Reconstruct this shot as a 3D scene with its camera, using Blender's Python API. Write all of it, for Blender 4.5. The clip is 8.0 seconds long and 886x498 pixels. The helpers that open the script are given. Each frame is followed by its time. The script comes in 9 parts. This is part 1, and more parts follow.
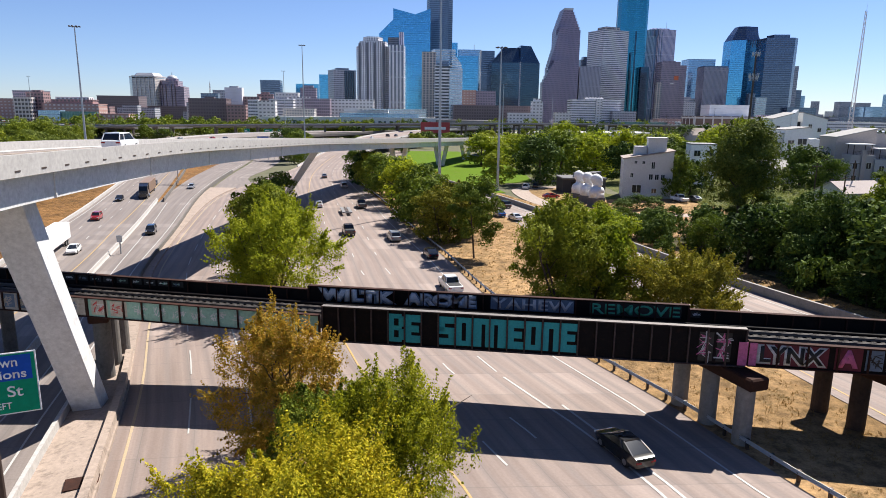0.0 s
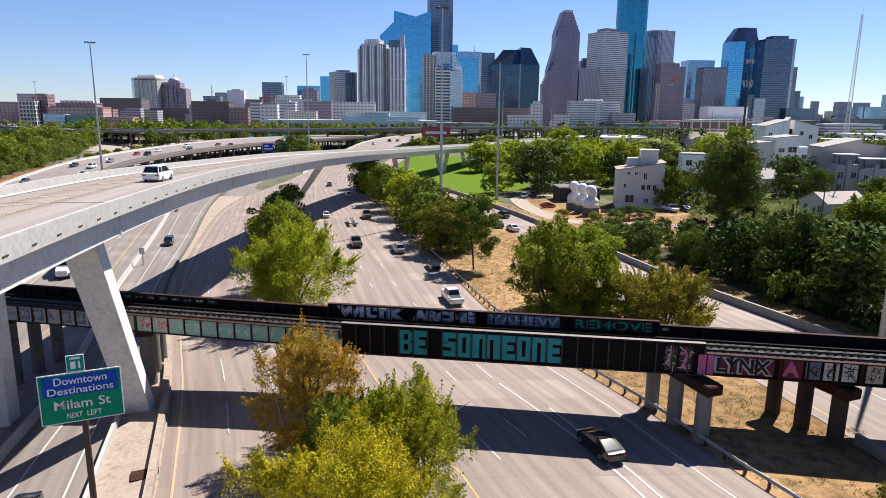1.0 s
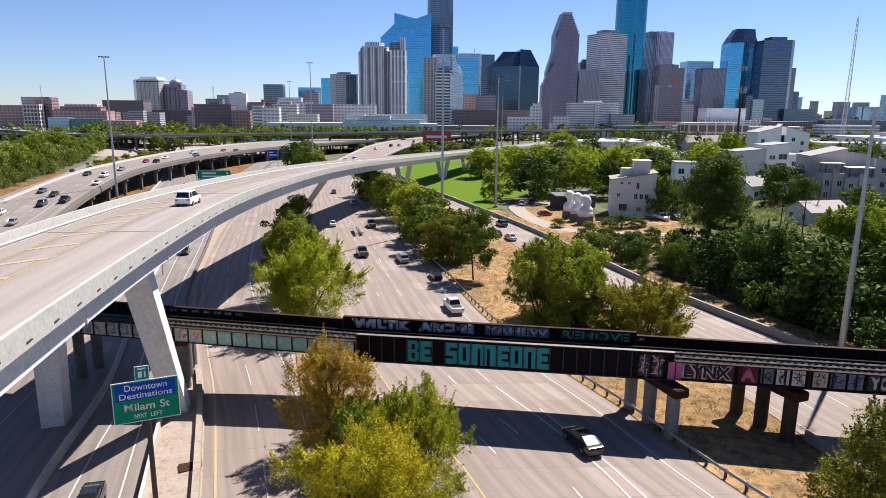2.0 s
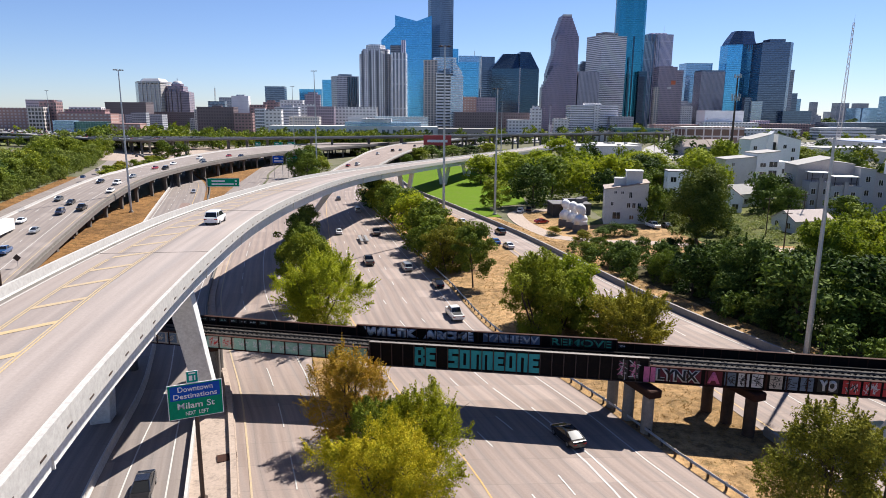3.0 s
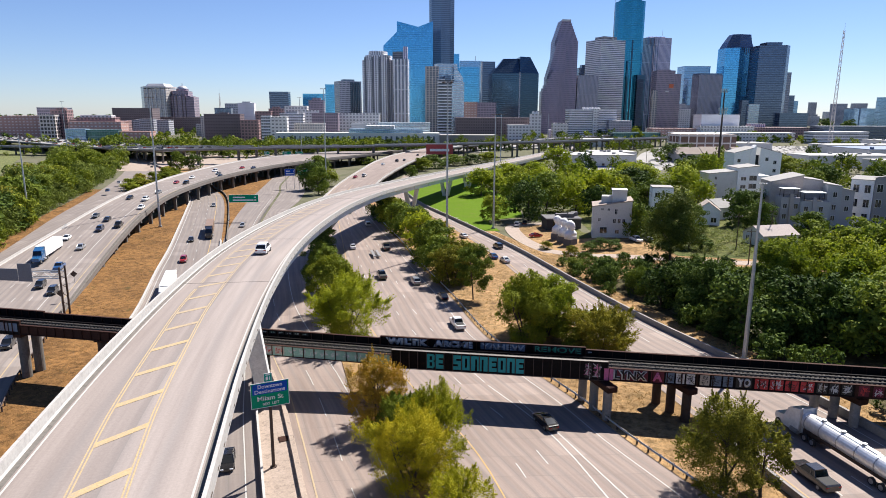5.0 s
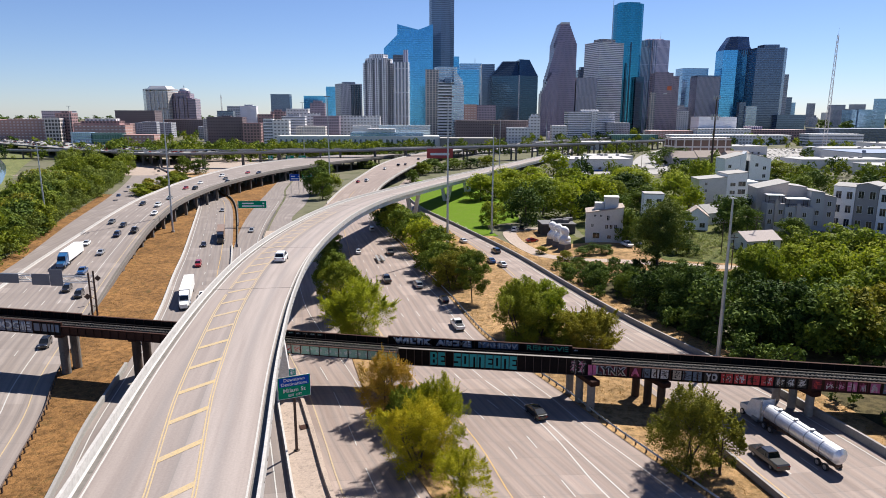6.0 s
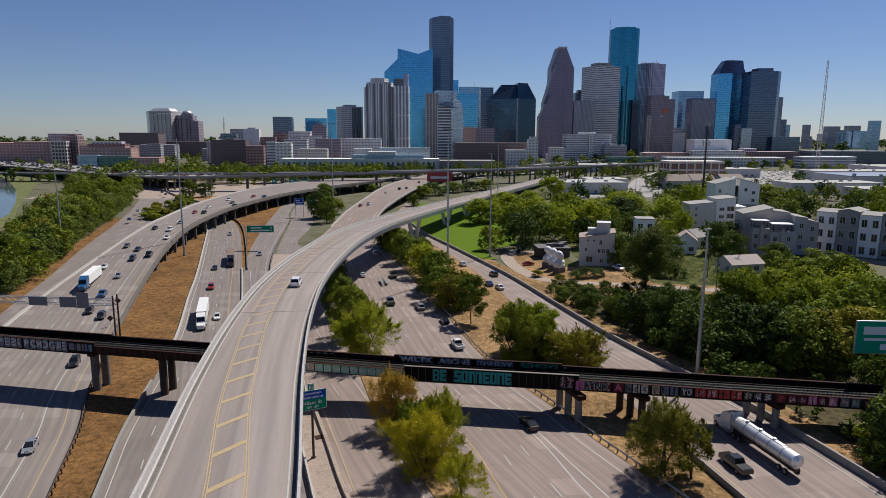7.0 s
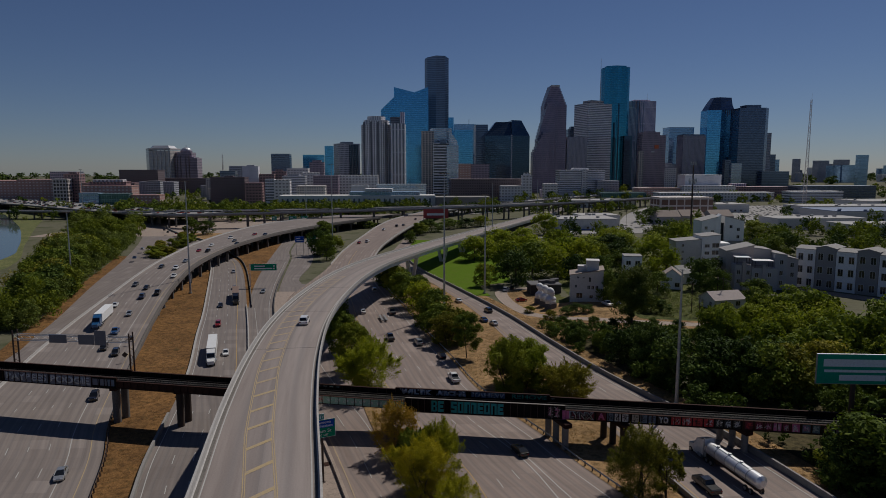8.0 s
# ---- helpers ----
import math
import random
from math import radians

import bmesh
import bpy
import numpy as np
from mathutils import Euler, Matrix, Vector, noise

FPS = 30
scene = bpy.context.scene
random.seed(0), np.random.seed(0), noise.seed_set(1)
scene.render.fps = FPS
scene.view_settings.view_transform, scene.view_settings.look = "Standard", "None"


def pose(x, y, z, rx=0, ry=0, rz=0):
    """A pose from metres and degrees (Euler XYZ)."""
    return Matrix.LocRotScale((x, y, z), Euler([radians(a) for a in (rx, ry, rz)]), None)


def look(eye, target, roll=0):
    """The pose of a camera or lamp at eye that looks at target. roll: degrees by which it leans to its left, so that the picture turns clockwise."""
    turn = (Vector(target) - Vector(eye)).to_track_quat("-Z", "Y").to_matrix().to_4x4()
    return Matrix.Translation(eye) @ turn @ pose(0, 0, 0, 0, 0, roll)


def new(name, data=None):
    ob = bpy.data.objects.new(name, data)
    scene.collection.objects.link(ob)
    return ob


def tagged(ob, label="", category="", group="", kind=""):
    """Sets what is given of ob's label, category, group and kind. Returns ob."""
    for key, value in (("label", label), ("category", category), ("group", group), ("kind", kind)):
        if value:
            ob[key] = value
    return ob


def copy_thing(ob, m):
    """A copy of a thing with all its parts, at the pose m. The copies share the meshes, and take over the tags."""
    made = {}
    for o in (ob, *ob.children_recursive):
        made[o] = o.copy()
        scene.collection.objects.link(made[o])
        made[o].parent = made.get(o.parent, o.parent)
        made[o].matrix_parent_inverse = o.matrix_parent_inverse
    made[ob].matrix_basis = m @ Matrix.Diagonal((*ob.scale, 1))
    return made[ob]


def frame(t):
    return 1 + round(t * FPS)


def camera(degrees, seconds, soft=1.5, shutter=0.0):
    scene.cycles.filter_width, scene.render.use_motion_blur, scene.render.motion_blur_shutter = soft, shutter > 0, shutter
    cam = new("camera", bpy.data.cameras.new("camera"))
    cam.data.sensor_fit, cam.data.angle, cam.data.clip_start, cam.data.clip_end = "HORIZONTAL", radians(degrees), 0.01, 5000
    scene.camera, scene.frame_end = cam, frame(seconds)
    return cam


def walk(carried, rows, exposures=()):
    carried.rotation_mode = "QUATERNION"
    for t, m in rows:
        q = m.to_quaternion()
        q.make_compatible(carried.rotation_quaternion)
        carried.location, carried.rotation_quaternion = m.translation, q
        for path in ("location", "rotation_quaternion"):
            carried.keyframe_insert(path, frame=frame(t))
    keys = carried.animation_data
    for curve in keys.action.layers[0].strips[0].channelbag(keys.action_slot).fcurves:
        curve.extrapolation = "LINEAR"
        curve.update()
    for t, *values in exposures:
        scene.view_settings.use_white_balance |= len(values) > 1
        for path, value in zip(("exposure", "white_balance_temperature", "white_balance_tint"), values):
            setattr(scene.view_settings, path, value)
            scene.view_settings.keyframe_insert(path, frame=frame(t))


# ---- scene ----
cam = camera(69.0, 8.0, soft=0.9)
PATH = [
    (0, (2.672, 4.717, 22.188), (2.768, 6.672, 21.778), 0.7),
    (0.5, (2.392, 1.234, 23.89), (2.486, 3.189, 23.48), 0.7),
    (1, (2.095, -2.351, 25.887), (2.189, -0.396, 25.476), 0.6),
    (1.5, (1.807, -5.937, 27.71), (1.9, -3.982, 27.298), 0.5),
    (3, (0.831, -17.222, 33.07), (0.923, -15.267, 32.658), 0.5),
    (3.5, (0.41, -21.65, 34.994), (0.501, -19.695, 34.582), 0.5),
    (4, (0.027, -26.282, 37.226), (0.117, -24.327, 36.815), 0.4),
    (4.5, (-0.327, -31.106, 39.26), (-0.239, -29.151, 38.848), 0.3),
    (6, (-1.383, -46.561, 44.825), (-1.296, -44.606, 44.414), 0.2),
    (6.5, (-1.807, -51.822, 46.595), (-1.719, -49.862, 46.206), 0.2),
    (7, (-2.2, -57.13, 48.324), (-2.111, -55.163, 47.973), 0.2),
    (7.5, (-2.572, -62.5, 49.997), (-2.477, -60.525, 49.697), 0.1),
    (8, (-2.918, -68.029, 51.7), (-2.816, -66.047, 51.452), 0.0),
]
EXPO = [(0, 1.08), (5.4, 1.06), (6.0, 0.95), (6.5, 0.60), (7.0, 0.17), (7.5, -0.35), (8.0, -0.85)]
walk(cam, [(t, look(eye, target, roll)) for t, eye, target, roll in PATH], EXPO)

# ---------------------------------------------------------------- sky and sun
SUN_WAY = Vector((0.50, 0.59, 1.0)).normalized()        # towards the sun
world = bpy.data.worlds.new("sky")
scene.world = world
world.use_nodes = True
wn = world.node_tree.nodes
sky = wn.new("ShaderNodeTexSky")
sky.sky_type = "NISHITA"
sky.sun_disc = False
sky.sun_elevation = math.asin(SUN_WAY.z)
sky.sun_rotation = math.atan2(SUN_WAY.x, SUN_WAY.y)
sky.air_density, sky.dust_density, sky.ozone_density = 0.85, 0.1, 3.0
wn["Background"].inputs["Strength"].default_value = 0.05
tint = wn.new("ShaderNodeMix")          # clear autumn air, a shade bluer than the model's
tint.data_type, tint.blend_type = "RGBA", "MULTIPLY"
tint.inputs["Factor"].default_value = 1.0
tint.inputs["B"].default_value = (0.90, 0.975, 1.235, 1)
world.node_tree.links.new(sky.outputs[0], tint.inputs["A"])
world.node_tree.links.new(tint.outputs["Result"], wn["Background"].inputs["Color"])
sun = new("sun", bpy.data.lights.new("sun", "SUN"))
sun.data.energy, sun.data.angle, sun.data.color = 5.0, radians(0.53), (1.0, 0.95, 0.88)
sun.matrix_world = look((0, 0, 300), Vector((0, 0, 300)) - SUN_WAY)


# ---------------------------------------------------------------- materials
def nodes_of(name):
    m = bpy.data.materials.new(name)
    m.use_nodes = True
    t = m.node_tree
    return m, t, t.nodes["Principled BSDF"], t.nodes, t.links


def ramp(n, stops):
    r = n.new("ShaderNodeValToRGB")
    e = r.color_ramp.elements
    while len(e) < len(stops):
        e.new(0.5)
    for k, (p, c) in enumerate(stops):
        e[k].position, e[k].color = p, (*c, 1)
    return r


def mix(n, l, mode, fac, a, b):
    k = n.new("ShaderNodeMix")
    k.data_type, k.blend_type = "RGBA", mode
    for sock, v in ((k.inputs["Factor"], fac), (k.inputs["A"], a), (k.inputs["B"], b)):
        if isinstance(v, bpy.types.NodeSocket):
            l.new(v, sock)
        elif isinstance(v, (int, float)):
            sock.default_value = v
        else:
            sock.default_value = (*v, 1)
    return k.outputs["Result"]


def math_node(n, l, op, a, b=0.0):
    k = n.new("ShaderNodeMath")
    k.operation = op
    for sock, v in ((k.inputs[0], a), (k.inputs[1], b)):
        if isinstance(v, bpy.types.NodeSocket):
            l.new(v, sock)
        else:
            sock.default_value = v
    return k.outputs[0]


def noise_node(n, l, co, scale, detail=4, rough=0.6):
    k = n.new("ShaderNodeTexNoise")
    k.inputs["Scale"].default_value, k.inputs["Detail"].default_value, k.inputs["Roughness"].default_value = scale, detail, rough
    if co:
        l.new(co, k.inputs["Vector"])
    return k.outputs["Fac"]


def surface(name, a, b, rough=0.7, metal=0.0, big=0.3, fine=6.0, bump=0.2, spec=0.3, stain=None, stain_amount=0.5):
    """A two-scale surface: colours a and b mixed by a broad noise, a fine grain with relief, and stains if any."""
    m, t, p, n, l = nodes_of(name)
    co = n.new("ShaderNodeTexCoord").outputs["Object"]
    n1, n2 = noise_node(n, l, co, big, 5), noise_node(n, l, co, fine, 6, 0.7)
    c = mix(n, l, "MIX", n1, a, b)
    r1 = ramp(n, [(0.3, (0.72, 0.72, 0.72)), (0.7, (1.15, 1.15, 1.15))])
    l.new(n2, r1.inputs[0])
    c = mix(n, l, "MULTIPLY", 0.8, c, r1.outputs[0])
    if stain:
        n3 = noise_node(n, l, co, big * 3.1, 8, 0.75)
        r2 = ramp(n, [(0.52, (0, 0, 0)), (0.68, (1, 1, 1))])
        l.new(n3, r2.inputs[0])
        c = mix(n, l, "MIX", math_node(n, l, "MULTIPLY", r2.outputs[0], stain_amount), c, stain)
    l.new(c, p.inputs["Base Color"])
    p.inputs["Roughness"].default_value, p.inputs["Metallic"].default_value = rough, metal
    p.inputs["Specular IOR Level"].default_value = spec
    if bump:
        k = n.new("ShaderNodeBump")
        k.inputs["Strength"].default_value, k.inputs["Distance"].default_value = bump, 0.05
        l.new(n2, k.inputs["Height"])
        l.new(k.outputs[0], p.inputs["Normal"])
    return m


def paving(name, a, b, joint=4.6, lane=3.66, streak=0.85):
    """Concrete carriageway: slabs with joints, tyre-darkened wheel tracks and stains along the way (UV in metres)."""
    m, t, p, n, l = nodes_of(name)
    uv = n.new("ShaderNodeUVMap").outputs[0]
    sep = n.new("ShaderNodeSeparateXYZ")
    l.new(uv, sep.inputs[0])
    u, v = sep.outputs[0], sep.outputs[1]
    mp = n.new("ShaderNodeMapping")
    mp.inputs["Scale"].default_value = (1.1, 0.035, 1)
    l.new(uv, mp.inputs["Vector"])
    s = noise_node(n, l, mp.outputs[0], 1.0, 5, 0.6)
    big, fine = noise_node(n, l, uv, 0.07, 5), noise_node(n, l, uv, 5.0, 6, 0.75)
    c = mix(n, l, "MIX", big, a, b)
    r = ramp(n, [(0.35, (0.72, 0.70, 0.70)), (0.62, (1.04, 1.04, 1.04))])
    l.new(s, r.inputs[0])
    c = mix(n, l, "MULTIPLY", streak, c, r.outputs[0])
    # oil-darkened wheel tracks: two to a lane
    w = math_node(n, l, "COSINE", math_node(n, l, "MULTIPLY", u, 4 * math.pi / lane))
    w = math_node(n, l, "MULTIPLY", math_node(n, l, "ADD", w, 1.0), 0.5)
    w = math_node(n, l, "MULTIPLY", math_node(n, l, "POWER", w, 3.0), math_node(n, l, "MULTIPLY", s, 0.62))
    c = mix(n, l, "MIX", w, c, (0.13, 0.12, 0.12))
    r3 = ramp(n, [(0.3, (0.8, 0.8, 0.8)), (0.7, (1.1, 1.1, 1.1))])
    l.new(fine, r3.inputs[0])
    c = mix(n, l, "MULTIPLY", 0.7, c, r3.outputs[0])
    jv = math_node(n, l, "LESS_THAN", math_node(n, l, "FRACT", math_node(n, l, "DIVIDE", v, joint)), 0.018)
    ju = math_node(n, l, "LESS_THAN", math_node(n, l, "FRACT", math_node(n, l, "DIVIDE", u, lane)), 0.018)
    c = mix(n, l, "MIX", math_node(n, l, "MULTIPLY", math_node(n, l, "MAXIMUM", jv, ju), 0.42), c, (0.12, 0.11, 0.10))
    # repaired slabs
    vor = n.new("ShaderNodeTexWhiteNoise")
    vor.noise_dimensions = "2D"
    cell = n.new("ShaderNodeCombineXYZ")
    l.new(math_node(n, l, "FLOOR", math_node(n, l, "DIVIDE", u, lane)), cell.inputs[0])
    l.new(math_node(n, l, "FLOOR", math_node(n, l, "DIVIDE", v, joint)), cell.inputs[1])
    l.new(cell.outputs[0], vor.inputs["Vector"])
    r4 = ramp(n, [(0.0, (0.90, 0.90, 0.90)), (0.9, (1.02, 1.02, 1.02)), (0.95, (1.25, 1.27, 1.28))])
    l.new(vor.outputs["Value"], r4.inputs[0])
    c = mix(n, l, "MULTIPLY", 0.6, c, r4.outputs[0])
    l.new(c, p.inputs["Base Color"])
    p.inputs["Roughness"].default_value, p.inputs["Specular IOR Level"].default_value = 0.8, 0.25
    k = n.new("ShaderNodeBump")
    k.inputs["Strength"].default_value, k.inputs["Distance"].default_value = 0.15, 0.02
    l.new(fine, k.inputs["Height"])
    l.new(k.outputs[0], p.inputs["Normal"])
    return m


def facade(name, wall, glass, floor=4.0, pitch=3.0, band=0.5, post=0.25, glass_metal=0.6, wall_rough=0.6, sheen=0.12):
    """Distant curtain wall: window rows and posts from UV in metres; panes vary one from another."""
    m, t, p, n, l = nodes_of(name)
    uv = n.new("ShaderNodeUVMap").outputs[0]
    sep = n.new("ShaderNodeSeparateXYZ")
    l.new(uv, sep.inputs[0])
    fu = math_node(n, l, "DIVIDE", sep.outputs[0], pitch)
    fv = math_node(n, l, "DIVIDE", sep.outputs[1], floor)
    row = math_node(n, l, "GREATER_THAN", math_node(n, l, "FRACT", fv), band)
    col = math_node(n, l, "GREATER_THAN", math_node(n, l, "FRACT", fu), post)
    win = math_node(n, l, "MULTIPLY", row, col)
    cell = n.new("ShaderNodeCombineXYZ")
    l.new(math_node(n, l, "FLOOR", fu), cell.inputs[0])
    l.new(math_node(n, l, "FLOOR", fv), cell.inputs[1])
    wnz = n.new("ShaderNodeTexWhiteNoise")
    wnz.noise_dimensions = "2D"
    l.new(cell.outputs[0], wnz.inputs["Vector"])
    r = ramp(n, [(0.0, (0.75, 0.75, 0.75)), (0.85, (1.1, 1.1, 1.1)), (1.0, (1.5, 1.5, 1.5))])
    l.new(wnz.outputs["Value"], r.inputs[0])
    g = mix(n, l, "MULTIPLY", 0.35, glass, r.outputs[0])
    grain = noise_node(n, l, uv, 0.06, 5)
    r2 = ramp(n, [(0.3, (0.82, 0.82, 0.82)), (0.7, (1.08, 1.08, 1.08))])
    l.new(grain, r2.inputs[0])
    w = mix(n, l, "MULTIPLY", 0.8, wall, r2.outputs[0])
    l.new(mix(n, l, "MIX", win, w, g), p.inputs["Base Color"])
    l.new(math_node(n, l, "MULTIPLY", win, glass_metal), p.inputs["Metallic"])
    rr = math_node(n, l, "MULTIPLY", win, sheen - wall_rough)
    l.new(math_node(n, l, "ADD", rr, wall_rough), p.inputs["Roughness"])
    return m


def earth(name, a, b, weed):
    """Dry ground: patches of two colours, dark weeds, pale clods and litter, with strong relief."""
    m, t, p, n, l = nodes_of(name)
    co = n.new("ShaderNodeTexCoord").outputs["Object"]
    big, mid, fine = noise_node(n, l, co, 0.09, 5, 0.65), noise_node(n, l, co, 0.7, 7, 0.75), noise_node(n, l, co, 4.5, 6, 0.8)
    rb = ramp(n, [(0.38, (0, 0, 0)), (0.62, (1, 1, 1))])
    l.new(big, rb.inputs[0])
    c = mix(n, l, "MIX", rb.outputs[0], a, b)
    rm = ramp(n, [(0.38, (1.45, 1.42, 1.38)), (0.5, (1.0, 1.0, 1.0)), (0.60, (0.42, 0.42, 0.42))])
    l.new(mid, rm.inputs[0])
    c = mix(n, l, "MULTIPLY", 0.72, c, rm.outputs[0])
    rf = ramp(n, [(0.3, (0.55, 0.55, 0.55)), (0.7, (1.35, 1.35, 1.35))])
    l.new(fine, rf.inputs[0])
    c = mix(n, l, "MULTIPLY", 0.8, c, rf.outputs[0])
    rw = ramp(n, [(0.56, (0, 0, 0)), (0.63, (1, 1, 1))])
    l.new(noise_node(n, l, co, 0.33, 8, 0.8), rw.inputs[0])
    c = mix(n, l, "MIX", math_node(n, l, "MULTIPLY", rw.outputs[0], 0.7), c, weed)
    l.new(c, p.inputs["Base Color"])
    p.inputs["Roughness"].default_value, p.inputs["Specular IOR Level"].default_value = 0.95, 0.1
    k = n.new("ShaderNodeBump")
    k.inputs["Strength"].default_value, k.inputs["Distance"].default_value = 0.9, 0.12
    l.new(math_node(n, l, "ADD", mid, fine), k.inputs["Height"])
    l.new(k.outputs[0], p.inputs["Normal"])
    return m


def leaves(name, stops, trans=0.40):
    m, t, p, n, l = nodes_of(name)
    geo = n.new("ShaderNodeNewGeometry")
    co = n.new("ShaderNodeTexCoord").outputs["Object"]
    big = noise_node(n, l, co, 0.28, 3)
    info = n.new("ShaderNodeObjectInfo")
    f = math_node(n, l, "ADD", math_node(n, l, "MULTIPLY", geo.outputs["Random Per Island"], 0.45), math_node(n, l, "MULTIPLY", big, 0.65))
    f = math_node(n, l, "ADD", f, math_node(n, l, "MULTIPLY", math_node(n, l, "SUBTRACT", info.outputs["Random"], 0.5), 0.35))
    r = ramp(n, stops)
    l.new(f, r.inputs[0])
    l.new(r.outputs[0], p.inputs["Base Color"])
    p.inputs["Roughness"].default_value, p.inputs["Specular IOR Level"].default_value = 0.7, 0.06
    tr = n.new("ShaderNodeBsdfTranslucent")
    l.new(mix(n, l, "MULTIPLY", 1.0, r.outputs[0], (1.25, 1.3, 0.6)), tr.inputs["Color"])
    ms = n.new("ShaderNodeMixShader")
    ms.inputs[0].default_value = trans
    l.new(p.outputs[0], ms.inputs[1])
    l.new(tr.outputs[0], ms.inputs[2])
    l.new(ms.outputs[0], n["Material Output"].inputs[0])
    return m


def plain(name, c, rough=0.5, metal=0.0, spec=0.5, coat=0.0):
    m, t, p, n, l = nodes_of(name)
    info = n.new("ShaderNodeTexCoord")
    g = noise_node(n, l, info.outputs["Object"], 3.0, 5)
    r = ramp(n, [(0.3, tuple(0.86 * v for v in c)), (0.7, tuple(min(1.0, 1.08 * v) for v in c))])
    l.new(g, r.inputs[0])
    l.new(r.outputs[0], p.inputs["Base Color"])
    p.inputs["Roughness"].default_value, p.inputs["Metallic"].default_value = rough, metal
    p.inputs["Specular IOR Level"].default_value, p.inputs["Coat Weight"].default_value = spec, coat
    return m


M_ROAD = paving("road_concrete", (0.290, 0.228, 0.197), (0.240, 0.189, 0.165))
M_ROAD2 = paving("road_concrete_grey", (0.236, 0.200, 0.181), (0.190, 0.162, 0.147), streak=0.8)
M_ROAD3 = paving("road_concrete_worn", (0.262, 0.222, 0.200), (0.212, 0.180, 0.162), streak=0.75)
M_DECK = paving("deck_concrete", (0.280, 0.236, 0.214), (0.242, 0.206, 0.188), joint=900.0, lane=6.05, streak=0.6)
M_CONC = surface("cast_concrete", (0.281, 0.264, 0.246), (0.224, 0.213, 0.202), 0.8, big=0.25, fine=4, stain=(0.123, 0.112, 0.101), stain_amount=0.35)
M_GIRDER = surface("pale_girder_paint", (0.70, 0.69, 0.67), (0.60, 0.59, 0.57), 0.65, big=0.25, fine=3, bump=0.08, stain=(0.30, 0.28, 0.26), stain_amount=0.4)
M_BARRIER = surface("barrier_concrete", (0.433, 0.414, 0.394), (0.367, 0.348, 0.328), 0.75, big=0.3, fine=3, stain=(0.197, 0.184, 0.170), stain_amount=0.3)
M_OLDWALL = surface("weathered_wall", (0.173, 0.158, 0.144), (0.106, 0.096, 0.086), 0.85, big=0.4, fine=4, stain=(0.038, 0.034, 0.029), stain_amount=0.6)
# dark brown that holds rust and the shade under the bridge in one colour
M_SHADED_RUST = surface("shaded_rusty_concrete", (0.085, 0.058, 0.045), (0.045, 0.032, 0.026), 0.85, big=0.4, fine=4, stain=(0.02, 0.015, 0.012), stain_amount=0.6)
M_WHITE = surface("white_road_paint", (0.46, 0.45, 0.43), (0.36, 0.35, 0.33), 0.6, big=0.5, fine=8, bump=0.05)
M_YELLOW = surface("yellow_road_paint", (0.480, 0.290, 0.065), (0.380, 0.260, 0.120), 0.6, big=0.35, fine=8, bump=0.05, stain=(0.385, 0.329, 0.252), stain_amount=0.7)
M_FADED = surface("faded_yellow_paint", (0.45, 0.325, 0.140), (0.345, 0.272, 0.190), 0.7, big=0.9, fine=7, bump=0.05, stain=(0.29, 0.245, 0.21), stain_amount=0.95)
M_GHOST = surface("worn_pale_yellow_paint", (0.40, 0.30, 0.170), (0.33, 0.262, 0.190), 0.75, big=0.5, fine=9, bump=0.05, stain=(0.28, 0.225, 0.190), stain_amount=0.9)
M_GRASS = surface("lawn", (0.100, 0.168, 0.012), (0.074, 0.128, 0.010), 0.95, spec=0.04, big=0.06, fine=1.5, bump=0.6, stain=(0.165, 0.143, 0.060), stain_amount=0.35)
M_BANK = earth("bayou_bank_grass", (0.155, 0.160, 0.066), (0.110, 0.125, 0.050), (0.070, 0.085, 0.030))
M_DRY = earth("dry_grass", (0.215, 0.112, 0.042), (0.138, 0.073, 0.029), (0.075, 0.058, 0.021))
M_DIRT = earth("bare_earth", (0.34, 0.215, 0.105), (0.20, 0.125, 0.058), (0.075, 0.062, 0.026))
M_APRON = surface("apron_concrete", (0.37, 0.295, 0.245), (0.27, 0.212, 0.172), 0.85, big=0.35, fine=3, stain=(0.07, 0.055, 0.045), stain_amount=0.6)
M_ROUGH = earth("rough_grass", (0.105, 0.105, 0.034), (0.062, 0.078, 0.022), (0.030, 0.042, 0.012))
M_SHADED_FLOOR = earth("shaded_wood_floor", (0.085, 0.068, 0.034), (0.055, 0.050, 0.024), (0.030, 0.038, 0.014))
M_GROUND = surface("city_ground", (0.085, 0.092, 0.042), (0.165, 0.148, 0.115), 0.95, spec=0.08, big=0.012, fine=0.25, bump=0.3, stain=(0.040, 0.055, 0.018), stain_amount=0.9)
M_LOT = surface("parking_lot", (0.315, 0.300, 0.289), (0.225, 0.214, 0.203), 0.85, big=0.03, fine=0.6, bump=0.1, stain=(0.150, 0.143, 0.135), stain_amount=0.4)
M_RUST = surface("rusty_steel", (0.031, 0.018, 0.015), (0.056, 0.025, 0.018), 0.75, 0.2, big=0.5, fine=5, spec=0.1, stain=(0.090, 0.034, 0.020), stain_amount=0.5)
M_BLACK = surface("black_bridge_paint", (0.005, 0.005, 0.006), (0.013, 0.011, 0.011), 0.6, big=0.6, fine=6, spec=0.06, stain=(0.032, 0.016, 0.013), stain_amount=0.5)
M_STIFF = surface("worn_rusty_edge", (0.085, 0.062, 0.056), (0.05, 0.034, 0.03), 0.75, 0.1, big=0.9, fine=6, spec=0.1, stain=(0.20, 0.17, 0.15), stain_amount=0.5)
M_TRACK = surface("track_ballast", (0.026, 0.022, 0.020), (0.014, 0.012, 0.011), 0.95, big=0.8, fine=6, bump=0.9)
